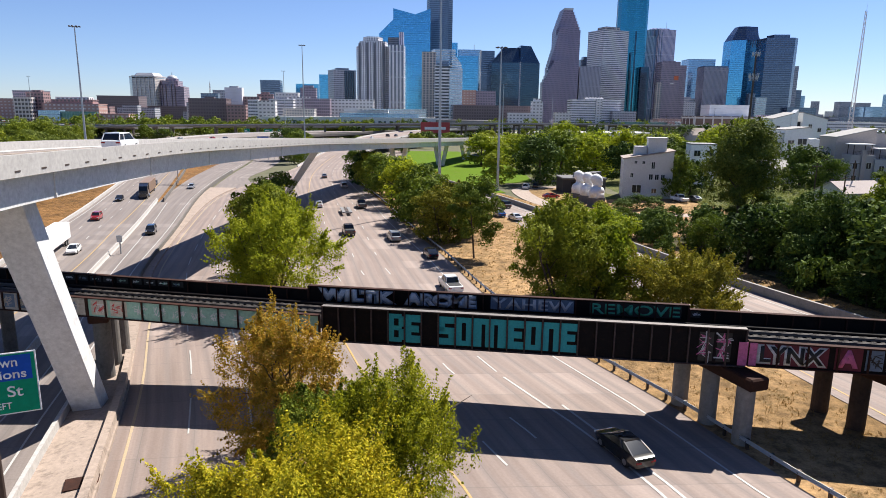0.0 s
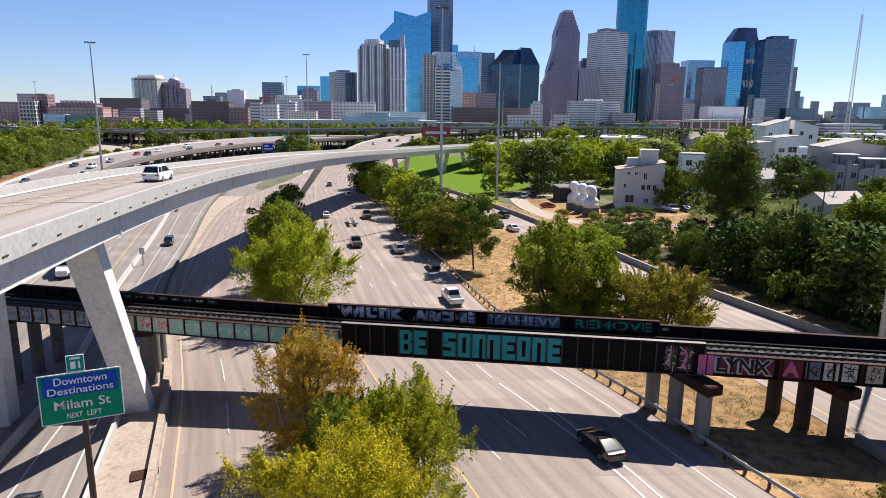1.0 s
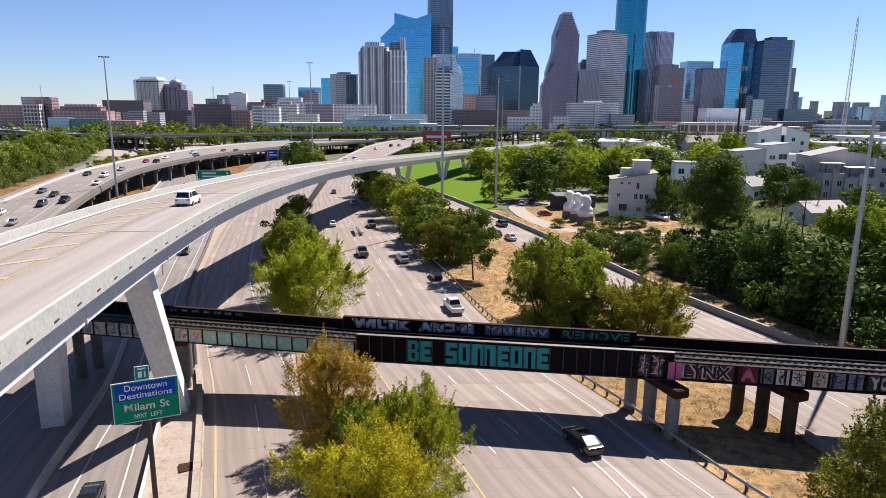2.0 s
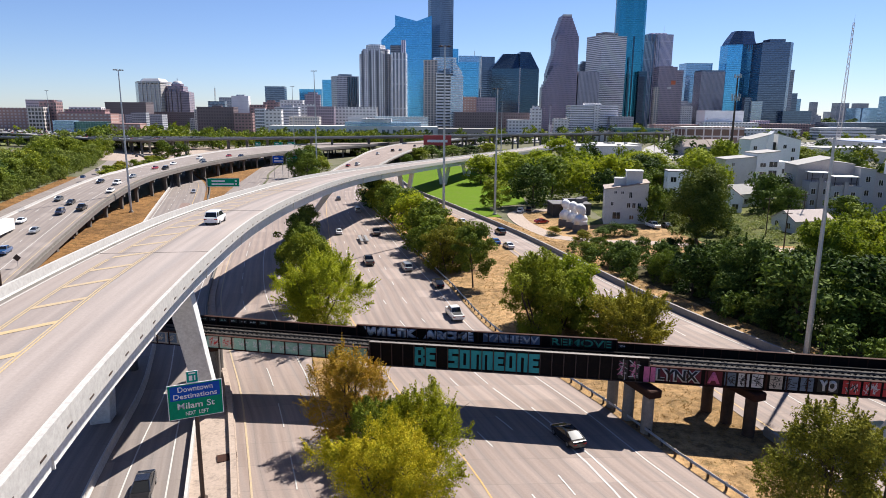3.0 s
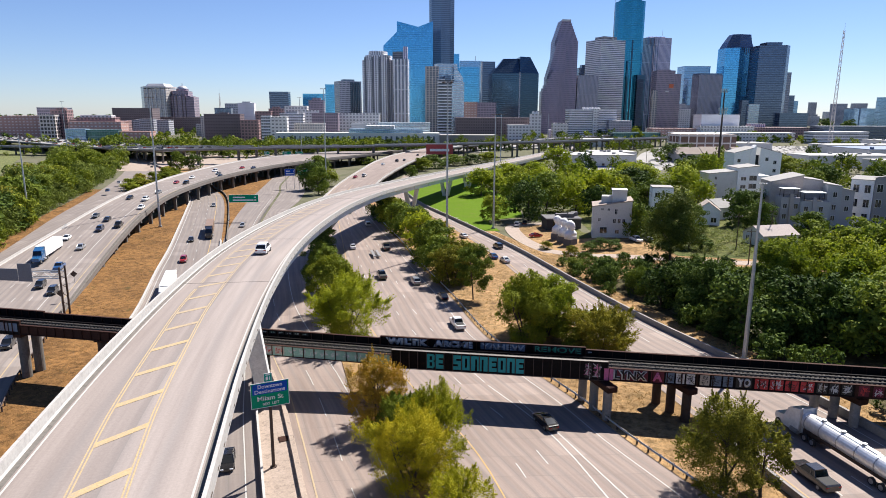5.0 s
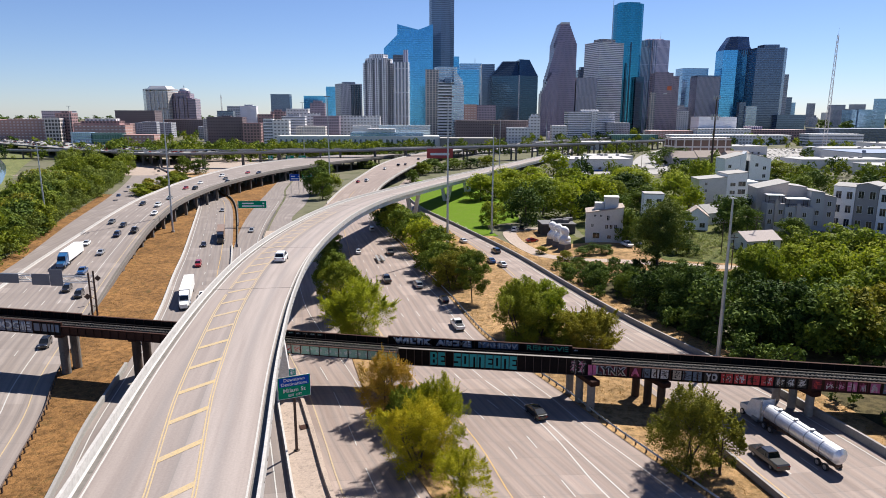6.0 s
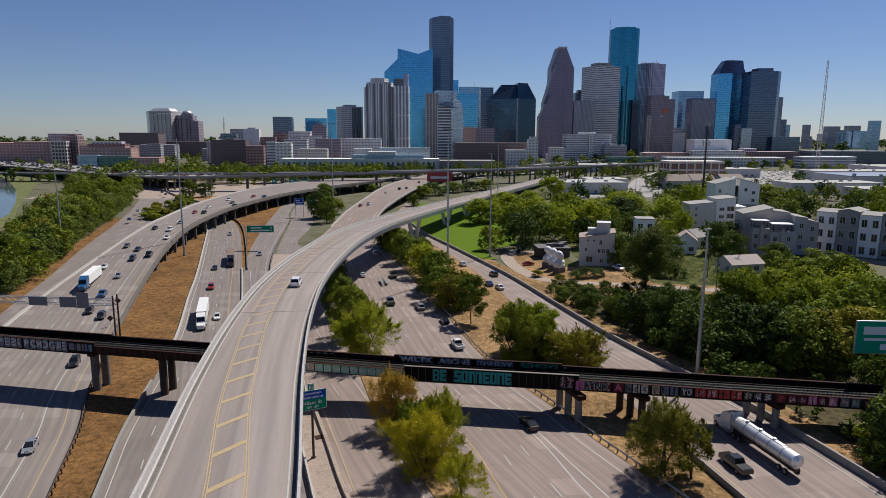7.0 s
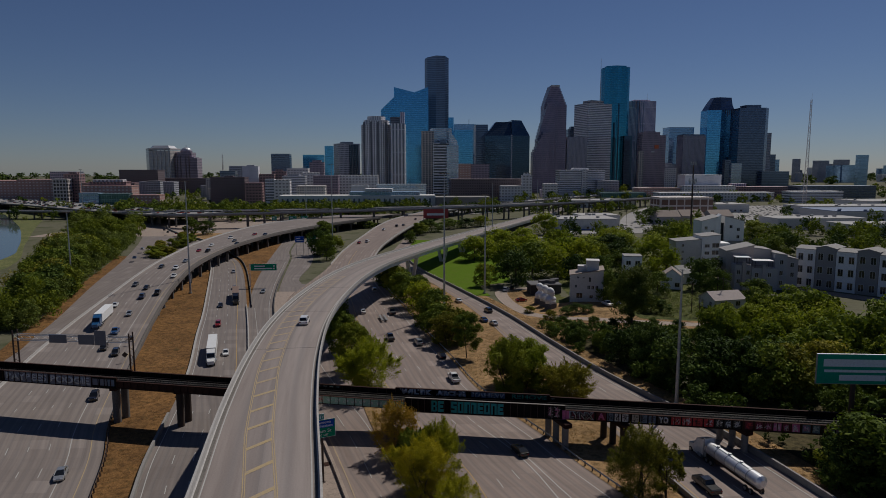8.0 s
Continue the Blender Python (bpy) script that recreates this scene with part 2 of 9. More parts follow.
M_RAIL = plain("worn_rail", (0.11, 0.095, 0.085), 0.65, 0.1, 0.2)
M_STEEL = plain("galvanised_steel", (0.46, 0.47, 0.48), 0.45, 0.65)
M_DARKSTEEL = plain("weathered_brown_steel", (0.08, 0.055, 0.045), 0.6, 0.5)
M_BARK = surface("bark", (0.10, 0.075, 0.055), (0.055, 0.042, 0.032), 0.95, big=1.2, fine=9, bump=0.8)
M_WOODPOLE = surface("pole_wood", (0.12, 0.085, 0.06), (0.07, 0.05, 0.04), 0.9, big=0.8, fine=7)
M_TEAL = surface("teal_spray_paint", (0.024, 0.336, 0.352), (0.016, 0.264, 0.296), 0.55, big=0.9, fine=7, bump=0.08)
M_TYRE = plain("tyre_rubber", (0.02, 0.02, 0.021), 0.85)
M_RIM = plain("wheel_rim", (0.42, 0.42, 0.43), 0.35, 0.8)
M_CARGLASS = plain("car_glass", (0.012, 0.014, 0.017), 0.06, 0.0, 0.6)
M_LAMPWHITE = plain("headlamp_lens", (0.75, 0.76, 0.78), 0.12)
M_LAMPRED = plain("tail_lamp_lens", (0.30, 0.012, 0.012), 0.2)
M_WATER = plain("bayou_water", (0.10, 0.13, 0.12), 0.06, 0.0, 0.5)

GREEN = [(0.15, (0.045, 0.070, 0.013)), (0.5, (0.096, 0.134, 0.020)), (0.85, (0.178, 0.212, 0.030))]
DARKGREEN = [(0.2, (0.019, 0.036, 0.010)), (0.5, (0.054, 0.090, 0.019)), (0.85, (0.132, 0.178, 0.034))]
LIME = [(0.15, (0.095, 0.140, 0.016)), (0.5, (0.200, 0.240, 0.022)), (0.85, (0.350, 0.360, 0.032))]
# wide gold stops: low end holds crown shade, high end the sunlit tops
GOLD = [(0.2, (0.085, 0.105, 0.010)), (0.5, (0.265, 0.255, 0.016)), (0.85, (0.540, 0.430, 0.030))]
LIMEGOLD = [(0.1, (0.085, 0.108, 0.010)), (0.42, (0.255, 0.260, 0.017)), (0.85, (0.450, 0.395, 0.028))]
MOSS = [(0.15, (0.060, 0.090, 0.014)), (0.5, (0.140, 0.172, 0.020)), (0.85, (0.255, 0.270, 0.028))]
RUSSET = [(0.1, (0.130, 0.120, 0.018)), (0.45, (0.300, 0.205, 0.029)), (0.85, (0.490, 0.265, 0.050))]
OLIVE = [(0.15, (0.078, 0.088, 0.015)), (0.5, (0.190, 0.180, 0.024)), (0.85, (0.335, 0.280, 0.038))]
L_GREEN, L_DARK, L_LIME = leaves("leaf_green", GREEN, 0.2), leaves("leaf_dark_green", DARKGREEN, 0.14), leaves("leaf_lime", LIME, 0.38)
L_LANE = leaves("leaf_dull_olive", [(0.15, (0.036, 0.056, 0.014)), (0.5, (0.086, 0.112, 0.024)), (0.85, (0.170, 0.188, 0.038))], 0.18)
L_SUNLIT = leaves("leaf_sunlit_lime", [(0.15, (0.090, 0.130, 0.018)), (0.5, (0.205, 0.245, 0.026)), (0.85, (0.345, 0.355, 0.040))], 0.3)
L_RIVER = leaves("leaf_river_green", [(0.15, (0.056, 0.080, 0.020)), (0.5, (0.130, 0.165, 0.036)), (0.85, (0.235, 0.265, 0.058))], 0.2)
L_SAGE = leaves("leaf_sage", [(0.15, (0.095, 0.120, 0.040)), (0.5, (0.185, 0.215, 0.080)), (0.85, (0.290, 0.305, 0.130))], 0.2)
L_STRAW = leaves("dry_straw", [(0.1, (0.20, 0.115, 0.042)), (0.5, (0.31, 0.185, 0.072)), (0.9, (0.42, 0.27, 0.12))], 0.15)
L_LIMEGOLD, L_MOSS = leaves("leaf_lime_gold", LIMEGOLD, 0.32), leaves("leaf_moss_green", MOSS, 0.22)
L_GOLD, L_RUSSET, L_OLIVE = leaves("leaf_gold", GOLD, 0.32), leaves("leaf_russet", RUSSET, 0.32), leaves("leaf_olive", OLIVE, 0.22)


# ---------------------------------------------------------------- building helpers
def mesh_of(name, bm, mats, smooth=False):
    me = bpy.data.meshes.new(name)
    bmesh.ops.recalc_face_normals(bm, faces=bm.faces)
    bm.to_mesh(me)
    bm.free()
    for k in mats if isinstance(mats, (list, tuple)) else [mats]:
        me.materials.append(k)
    if smooth:
        me.polygons.foreach_set("use_smooth", [True] * len(me.polygons))
    return me


def thing(name, label, category, group="", kind="", m=None):
    ob = tagged(new(name), label, category, group, kind)
    if m is not None:
        ob.matrix_basis = m
    return ob


def part(name, bm, mats, parent, label="", smooth=False, m=None):
    ob = new(name, mesh_of(name, bm, mats, smooth) if isinstance(bm, bmesh.types.BMesh) else bm)
    ob.parent = parent
    if m is not None:
        ob.matrix_basis = m
    return tagged(ob, label)


def solo(name, bm, mats, label, category, group="", kind="", smooth=False, m=None):
    ob = tagged(new(name, mesh_of(name, bm, mats, smooth)), label, category, group, kind)
    if m is not None:
        ob.matrix_basis = m
    return ob


def box(bm, x0, x1, y0, y1, z0, z1, mat=0, bevel=0.0, m=None):
    r = bmesh.ops.create_cube(bm, size=1.0)
    v = r["verts"]
    bmesh.ops.transform(bm, verts=v, matrix=Matrix.Translation(((x0 + x1) / 2, (y0 + y1) / 2, (z0 + z1) / 2)) @ Matrix.Diagonal((x1 - x0, y1 - y0, z1 - z0, 1)))
    fs = list({f for q in v for f in q.link_faces})
    if bevel:
        es = list({e for q in v for e in q.link_edges})
        r = bmesh.ops.bevel(bm, geom=es, offset=bevel, segments=1, affect="EDGES")
        fs = list({f for f in r["faces"]} | {f for f in fs if f.is_valid})
        v = list({q for f in fs for q in f.verts})
    for f in fs:
        f.material_index = mat
    if m is not None:
        bmesh.ops.transform(bm, verts=v, matrix=m)
    return v


def tube(bm, a, b, r0, r1, sides=8, mat=0, caps=True):
    a, b = Vector(a), Vector(b)
    d = (b - a).normalized()
    u = d.orthogonal().normalized()
    w = d.cross(u)
    rings = []
    for c, r in ((a, r0), (b, r1)):
        rings.append([bm.verts.new(c + r * (math.cos(k * 2 * math.pi / sides) * u + math.sin(k * 2 * math.pi / sides) * w)) for k in range(sides)])
    for k in range(sides):
        f = bm.faces.new((rings[0][k], rings[0][(k + 1) % sides], rings[1][(k + 1) % sides], rings[1][k]))
        f.material_index = mat
    if caps:
        for q in (rings[0][::-1], rings[1]):
            bm.faces.new(q).material_index = mat


def prism(bm, poly, z0, z1, mat=0, top=None, roof_mat=None):
    """Upright prism on a footprint with UV in metres; top: the footprint of its upper rim if it tapers."""
    uv = bm.loops.layers.uv.verify()
    upper = top or poly
    lo = [bm.verts.new((x, y, z0)) for x, y in poly]
    hi = [bm.verts.new((x, y, z1 if not callable(z1) else z1(x, y))) for x, y in upper]
    u = 0.0
    for k in range(len(poly)):
        j = (k + 1) % len(poly)
        w = math.dist(poly[k], poly[j])
        f = bm.faces.new((lo[k], lo[j], hi[j], hi[k]))
        f.material_index = mat
        for loop, c in zip(f.loops, ((u, z0), (u + w, z0), (u + w, hi[j].co.z), (u, hi[k].co.z))):
            loop[uv].uv = c
        u += w
    f = bm.faces.new(hi)
    f.material_index = mat if roof_mat is None else roof_mat
    for loop in f.loops:
        loop[uv].uv = (0.02, 0.02)
    bm.faces.new(lo[::-1])


def rect(cx, cy, w, d, turn=0.0):
    c, s = math.cos(radians(turn)), math.sin(radians(turn))
    return [(cx + c * x - s * y, cy + s * x + c * y) for x, y in ((-w / 2, -d / 2), (w / 2, -d / 2), (w / 2, d / 2), (-w / 2, d / 2))]


def smooth01(a, b, v):
    u = min(1.0, max(0.0, (v - a) / (b - a)))
    return u * u * (3 - 2 * u)


def ground_z(x, y):
    """Height of the land: the western carriageways lie lower, the eastern bank a little higher."""
    return -2.8 * smooth01(5, 55, -x) * (1 - 0.6 * smooth01(120, 260, y)) + 1.2 * smooth01(44, 66, x)


def spline(pts, step=4.0):
    """Catmull-Rom through points of any dimension, resampled at even steps."""
    p = [Vector(q) for q in pts]
    p = [2 * p[0] - p[1]] + p + [2 * p[-1] - p[-2]]
    out = []
    for k in range(1, len(p) - 2):
        n = max(2, int((p[k + 1] - p[k]).length / step))
        for i in range(n):
            t = i / n
            a, b, c, d = p[k - 1], p[k], p[k + 1], p[k + 2]
            out.append(0.5 * ((2 * b) + (c - a) * t + (2 * a - 5 * b + 4 * c - d) * t * t + (3 * b - a - 3 * c + d) * t ** 3))
    out.append(p[-2])
    return out


def at_y(line, y):
    """x on a line of points that rise in y."""
    for a, b in zip(line, line[1:]):
        if a[1] <= y <= b[1]:
            return a[0] + (b[0] - a[0]) * (y - a[1]) / max(1e-6, b[1] - a[1])
    a, b = (line[0], line[1]) if y < line[0][1] else (line[-2], line[-1])
    return a[0] + (b[0] - a[0]) * (y - a[1]) / (b[1] - a[1])


def between(name, left, right, z, mat, label, category="road", kind="structure", thick=0.35, ys=None, zf=None):
    """A paved sheet between a left and a right edge line (both run away in y), with its thickness; UV across and along in metres."""
    zf = zf or ground_z
    a, b = spline(left), spline(right)
    y0, y1 = max(a[0][1], b[0][1]), min(a[-1][1], b[-1][1])
    if ys:
        y0, y1 = ys
    rows, y = [], y0
    while y < y1:
        rows.append(y)
        y += 3.0 if y < 150 else 8.0
    rows.append(y1)
    bm = bmesh.new()
    uv = bm.loops.layers.uv.verify()
    grid, along, last = [], 0.0, None
    cols = 6
    for y in rows:
        xa, xb = at_y(a, y), at_y(b, y)
        mid = Vector(((xa + xb) / 2, y))
        along += (mid - last).length if last else 0
        last = mid
        line = []
        for c in range(cols + 1):
            x = xa + (xb - xa) * c / cols
            line.append((bm.verts.new((x, y, zf(x, y) + z)), (x - xb, along)))
        grid.append(line)
    for r0, r1 in zip(grid, grid[1:]):
        for c in range(cols):
            q = (r0[c], r0[c + 1], r1[c + 1], r1[c])
            f = bm.faces.new([k[0] for k in q])
            for loop, k in zip(f.loops, q):
                loop[uv].uv = k[1]
    top = list(bm.faces)
    r = bmesh.ops.extrude_face_region(bm, geom=top)
    low = [e for e in r["geom"] if isinstance(e, bmesh.types.BMVert)]
    bmesh.ops.translate(bm, verts=low, vec=(0, 0, -thick))
    bmesh.ops.reverse_faces(bm, faces=top)
    return solo(name, bm, mat, label, category, kind=kind)


def shifted(line, d):
    """A line of points moved sideways by d (to the right of its direction)."""
    out = []
    for k, p in enumerate(line):
        t = Vector(line[min(k + 1, len(line) - 1)][:2]) - Vector(line[max(k - 1, 0)][:2])
        t.normalize()
        out.append((p[0] + t.y * d, p[1] - t.x * d, *p[2:]))
    return out


def sweep(bm, line, section, mat=0, zf=None, dz=0.0, closed=True):
    """Carries a cross-section (sideways, up) along a line; the line's own z, or the land's height, is its base."""
    rings = []
    for k, p in enumerate(line):
        t = Vector(line[min(k + 1, len(line) - 1)][:2]) - Vector(line[max(k - 1, 0)][:2])
        t.normalize()
        base = (zf(p[0], p[1]) if zf else p[2]) + dz
        rings.append([bm.verts.new((p[0] + t.y * s, p[1] - t.x * s, base + h)) for s, h in section])
    n = len(section)
    for a, b in zip(rings, rings[1:]):
        for i in range(n if closed else n - 1):
            j = (i + 1) % n
            f = bm.faces.new((a[i], a[j], b[j], b[i]))
            f.material_index = mat if isinstance(mat, int) else mat[i]
    if closed:
        bm.faces.new(rings[0])
        bm.faces.new(rings[-1][::-1])
    return rings


def stripe(parent, line, width, mat, dashes=None, z=0.03, zf=None, name="lane_line", start=0.0):
    """A painted line on the road, solid or in dashes (length, period)."""
    bm = bmesh.new()
    pts = [Vector(p) for p in line]
    run, pieces, cur = 0.0, [], []
    fine = []
    for a, b in zip(pts, pts[1:]):
        n = max(1, int((b - a).length / 1.0))
        fine += [a.lerp(b, i / n) for i in range(n)]
    fine.append(pts[-1])
    for a, b in zip(fine, fine[1:]):
        if dashes is None or ((run + start) % dashes[1]) < dashes[0]:
            cur = cur or [a]
            cur.append(b)
        elif cur:
            pieces.append(cur)
            cur = []
        run += (b - a).length
    if cur:
        pieces.append(cur)
    for q in pieces:
        if len(q) > 1:
            q = q if dashes or len(q) < 400 else q[::2] + [q[-1]]
            sweep(bm, [tuple(k) for k in q], [(-width / 2, 0), (width / 2, 0)], 0, zf, z, closed=False)
    return part(name, bm, mat, parent)

# ---------------------------------------------------------------- lines of the plan
MR_R = [(78, -100), (58, -50), (41, 0), (31.7, 25.4), (26.2, 39.8), (22.9, 50.8), (19.2, 60.2), (12.4, 80), (7.4, 106), (0.9, 136), (-5.5, 170), (-12.2, 202), (-19, 240), (-22.6, 275), (-23, 310), (-20.5, 338), (-15, 365), (-5, 410), (3.7, 458), (15, 533), (32, 600), (62, 700)]
MR_L = [(48, -100), (32, -50), (17, 0), (10.2, 21.3), (8.5, 30), (6.3, 38.6), (4.0, 44.5), (-1, 56), (-7.5, 78), (-12.8, 98), (-18, 130), (-24.5, 174), (-32.5, 230), (-36.5, 275), (-36.5, 310), (-34, 340), (-29, 368), (-20, 415), (-11, 470), (1, 533), (19, 600), (50, 700)]
ML_L = [(24, -100), (10, -50), (-2.5, 0), (-10.7, 22), (-15.8, 39.3), (-21.0, 56.4), (-26.6, 72), (-34.8, 96), (-39.2, 112), (-45.4, 140), (-52, 178), (-53, 205), (-50, 235), (-47.5, 265), (-46.4, 297), (-44.5, 325), (-41, 350), (-33.4, 394), (-21.5, 480), (-8, 533), (12, 593), (45, 700)]
STRIP = [(36, -100), (22, -50), (9, 0), (3, 20.6), (-0.9, 31), (-5.8, 45), (-9.6, 60), (-13.7, 79), (-19, 101), (-23, 125), (-27.5, 150), (-33, 180)]
AB = [(5, -100), (-8, -50), (-19, 0), (-24, 18), (-29.5, 41.5), (-32.7, 58.8), (-36.8, 73), (-45.8, 102), (-58, 150), (-64.5, 175)]
B_L = AB + [(-73.4, 222), (-82, 283), (-86, 318), (-95, 400), (-106, 500)]
B_R = [(15, -100), (2, -50), (-9.5, 0), (-14.8, 18), (-20.4, 38.4), (-23.9, 51.3), (-29.0, 72), (-36.6, 96), (-40.8, 112), (-47, 140), (-57, 185), (-63, 223), (-67.8, 262), (-74.5, 317), (-82, 360), (-95, 500)]
A_L = [(-10, -100), (-26, -50), (-40, 0), (-49.2, 35), (-52.6, 48.7), (-56, 67.4), (-62.6, 102), (-72.9, 141.5), (-82.7, 181), (-108, 274), (-120, 310), (-150, 400)]
A_R = AB[:-1] + [(-64.5, 174), (-77, 222), (-91, 272), (-103, 307), (-120, 345), (-145, 420)]
LF_R = [(-20, -100), (-36, -50), (-48, 5), (-57.6, 39.3), (-62.1, 53.5), (-68.3, 69.3), (-78, 102), (-88, 140), (-96.7, 181), (-100.5, 205), (-104, 240), (-105.4, 300), (-101, 345), (-92.6, 390), (-76, 436), (-56, 480), (0, 570)]
LF_L = [(-62, -100), (-75, -50), (-86, 5), (-95, 45), (-104, 85), (-112, 118), (-117, 150), (-121, 200), (-126, 260), (-131, 320), (-130, 390), (-121, 455), (-100, 505), (-45, 590)]
FL_L = [(-95, -100), (-103, -50), (-110, 5), (-113, 60), (-119, 118), (-125, 143), (-132, 172), (-147, 227), (-168, 307), (-194, 393), (-224, 477), (-260, 560)]
RR_L = [(66, -100), (54, -50), (45, 0), (42, 20), (39.9, 33.5), (34.6, 67.7), (30, 92), (22.6, 150), (9, 213), (-6, 264), (-14, 320), (-8, 400)]
RR_R = [(88, -100), (74, -50), (64, 0), (60.6, 23.6), (58.7, 36.2), (55.6, 52), (45.6, 87), (39, 116), (29.8, 159), (14.5, 214), (1, 263), (-6, 320), (0, 400)]


def lf_z(x, y):
    """The western freeway climbs onto a viaduct."""
    return ground_z(x, y) + 8.0 * smooth01(90, 260, y)


def mr_z(x, y):
    """The middle freeway climbs onto its own viaduct further off."""
    return ground_z(x, y) + 7.5 * smooth01(270, 430, y)


# ---------------------------------------------------------------- ground
def make_ground():
    def lines(lo, hi, fine, coarse):
        s, v = [], lo
        while v <= hi:
            s.append(v)
            v += fine
        return sorted(set([-c for c in coarse] + s + list(coarse)))
    xs = lines(-300, 300, 12, (380, 520, 800, 1300, 2200, 3400, 4600))
    ys = [-1500, -700, -300] + [-150 + 14 * k for k in range(60)] + [720, 800, 900, 1050, 1300, 1700, 2300, 3200, 4700]
    bm = bmesh.new()
    g = [[bm.verts.new((x, y, ground_z(x, y) - 0.12)) for x in xs] for y in ys]
    for a, b in zip(g, g[1:]):
        for k in range(len(xs) - 1):
            bm.faces.new((a[k], a[k + 1], b[k + 1], b[k]))
    solo("ground", bm, M_GROUND, "flat city land with scrub and pale gravel", "ground", kind="structure")


make_ground()
freeway = between("road", ML_L, MR_R, 0.05, M_ROAD, "worn pale concrete freeway with painted lane lines", ys=(-100, 690), zf=mr_z, thick=0.9)
ramp_b = between("road", B_L, B_R, 0.05, M_ROAD2, "concrete slip road beneath the flyover", ys=(-100, 500))
road_a = between("road", A_L, A_R, 0.04, M_ROAD2, "concrete carriageway beside a dry grass bank", ys=(-100, 400))
road_lf = between("road", LF_L, LF_R, 0.06, M_ROAD3, "wide concrete freeway that climbs onto a viaduct", ys=(-100, 560), zf=lf_z, thick=1.3)
between("road", FL_L, [(x - 1.0, y) for x, y in LF_L], 0.02, M_ROAD2, "grey concrete frontage road", ys=(-100, 500))
road_rr = between("road", RR_L, RR_R, 0.05, M_ROAD, "three-lane concrete frontage road with low walls", ys=(-100, 400))
between("verge", [(x - 5, y) for x, y in LF_R], A_L, 0.0, M_DRY, "sloping strip of dry mown grass", "grass", ys=(-100, 310))
between("verge", A_R[9:], B_L[9:], 0.0, M_DRY, "wedge of dry grass between two roads", "grass", ys=(182, 400))
between("verge", MR_R, RR_L, 0.0, M_DIRT, "bare sandy earth with dry weeds", "earth", ys=(-100, 270))
between("apron", B_R, ML_L, 0.35, M_APRON, "stained concrete apron between slip road and freeway", "pavement", ys=(-100, 210))
between("road", [(x + 1.2, y) for x, y in B_R], [(-2, -100), (-40, 200), (-50, 222), (-56.5, 242), (-57.4, 283), (-63, 340), (-68, 380), (-73, 415)], 0.03, M_ROAD2, "pale concrete ramp beside a dirt slope", ys=(205, 410))
between("median", [(x - 1.9, y) for x, y in STRIP], [(x + 1.9, y) for x, y in STRIP], 0.18, M_DIRT, "narrow kerbed earth median planted with trees", "median", ys=(-100, 180))
between("verge", [(x + 0.6, y) for x, y in RR_R], [(x + 6.5, y) for x, y in RR_R], 0.02, M_DIRT, "sandy verge behind the low wall", "earth", ys=(-100, 195))
between("lawn", [(x + 0.6, y) for x, y in RR_R], [(90, -100), (30, 188), (42, 215), (46, 270), (40, 330), (30, 400)], 0.06, M_GRASS, "bright green mown lawn", "grass", ys=(190, 398))
between("verge", [(x - 6.0, y) for x, y in FL_L], FL_L, 0.0, M_DRY, "dry grass edge beside the frontage road", "grass", ys=(-100, 330))
between("riverbank", [(-430, 150), (-430, 420), (-620, 720)], [(-216, 150), (-218, 280), (-275, 400), (-345, 540), (-430, 720)], 0.0, M_BANK, "sloping grass bank beside the bayou", "grass", ys=(150, 720))
between("water", [(-420, 150), (-400, 300), (-540, 560), (-670, 700)], [(-215, 150), (-240, 312), (-268, 380), (-332, 493), (-384, 575), (-470, 700)], 0.10, M_WATER, "still grey-green bayou water", "water", ys=(150, 700))


# ---------------------------------------------------------------- painted lines
def dense(line, y0, y1, step=4.0):
    s = spline(line)
    ys, out = y0, []
    while ys <= y1:
        out.append((at_y(s, ys), ys))
        ys += step
    return out


GZ = ground_z
DASH = (3.05, 12.2)
L0 = dense(MR_L, -60, 330)
stripe(freeway, L0, 0.16, M_YELLOW, z=0.075, zf=mr_z)
for k, s0 in ((1, 4.3), (2, 2.4)):
    stripe(freeway, shifted(L0, 3.66 * k), 0.15, M_WHITE, DASH, 0.075, mr_z, start=s0)
stripe(freeway, shifted(dense(MR_L, 54, 330), 10.98), 0.15, M_WHITE, DASH, 0.075, mr_z)
stripe(freeway, shifted(dense(MR_L, -60, 54), 10.98), 0.2, M_WHITE, None, 0.075, mr_z)
stripe(freeway, [(40, -40), (27, 10), (24.4, 20), (21.0, 31), (18.4, 40), (14.4, 51)], 0.2, M_WHITE, None, 0.077, mr_z)
stripe(freeway, shifted(dense(MR_R, -60, 330), -2.7), 0.16, M_WHITE, None, 0.075, mr_z)
LM = dense(ML_L, -60, 330)
stripe(freeway, shifted(LM, 1.0), 0.20, M_GHOST, None, 0.075, mr_z)
stripe(freeway, shifted(LM, 4.9), 0.12, M_WHITE, (6.1, 12.2), 0.075, mr_z)
stripe(freeway, shifted(dense(ML_L, -60, 150), 9.2), 0.15, M_WHITE, None, 0.075, mr_z)
stripe(ramp_b, shifted(dense(B_R, -60, 300), -1.6), 0.15, M_WHITE, None, 0.075, GZ)
stripe(ramp_b, shifted(dense(AB, -60, 180), 2.6), 0.15, M_WHITE, None, 0.075, GZ)
LA = dense(A_L, -60, 300)
stripe(road_a, shifted(LA, 1.4), 0.16, M_WHITE, None, 0.065, GZ)
stripe(road_a, shifted(LA, 5.1), 0.15, M_WHITE, DASH, 0.065, GZ)
stripe(road_a, shifted(LA, 8.8), 0.15, M_WHITE, DASH, 0.065, GZ)
stripe(road_a, shifted(LA, 12.4), 0.16, M_YELLOW, None, 0.065, GZ)
LL = dense(LF_R, -60, 470)
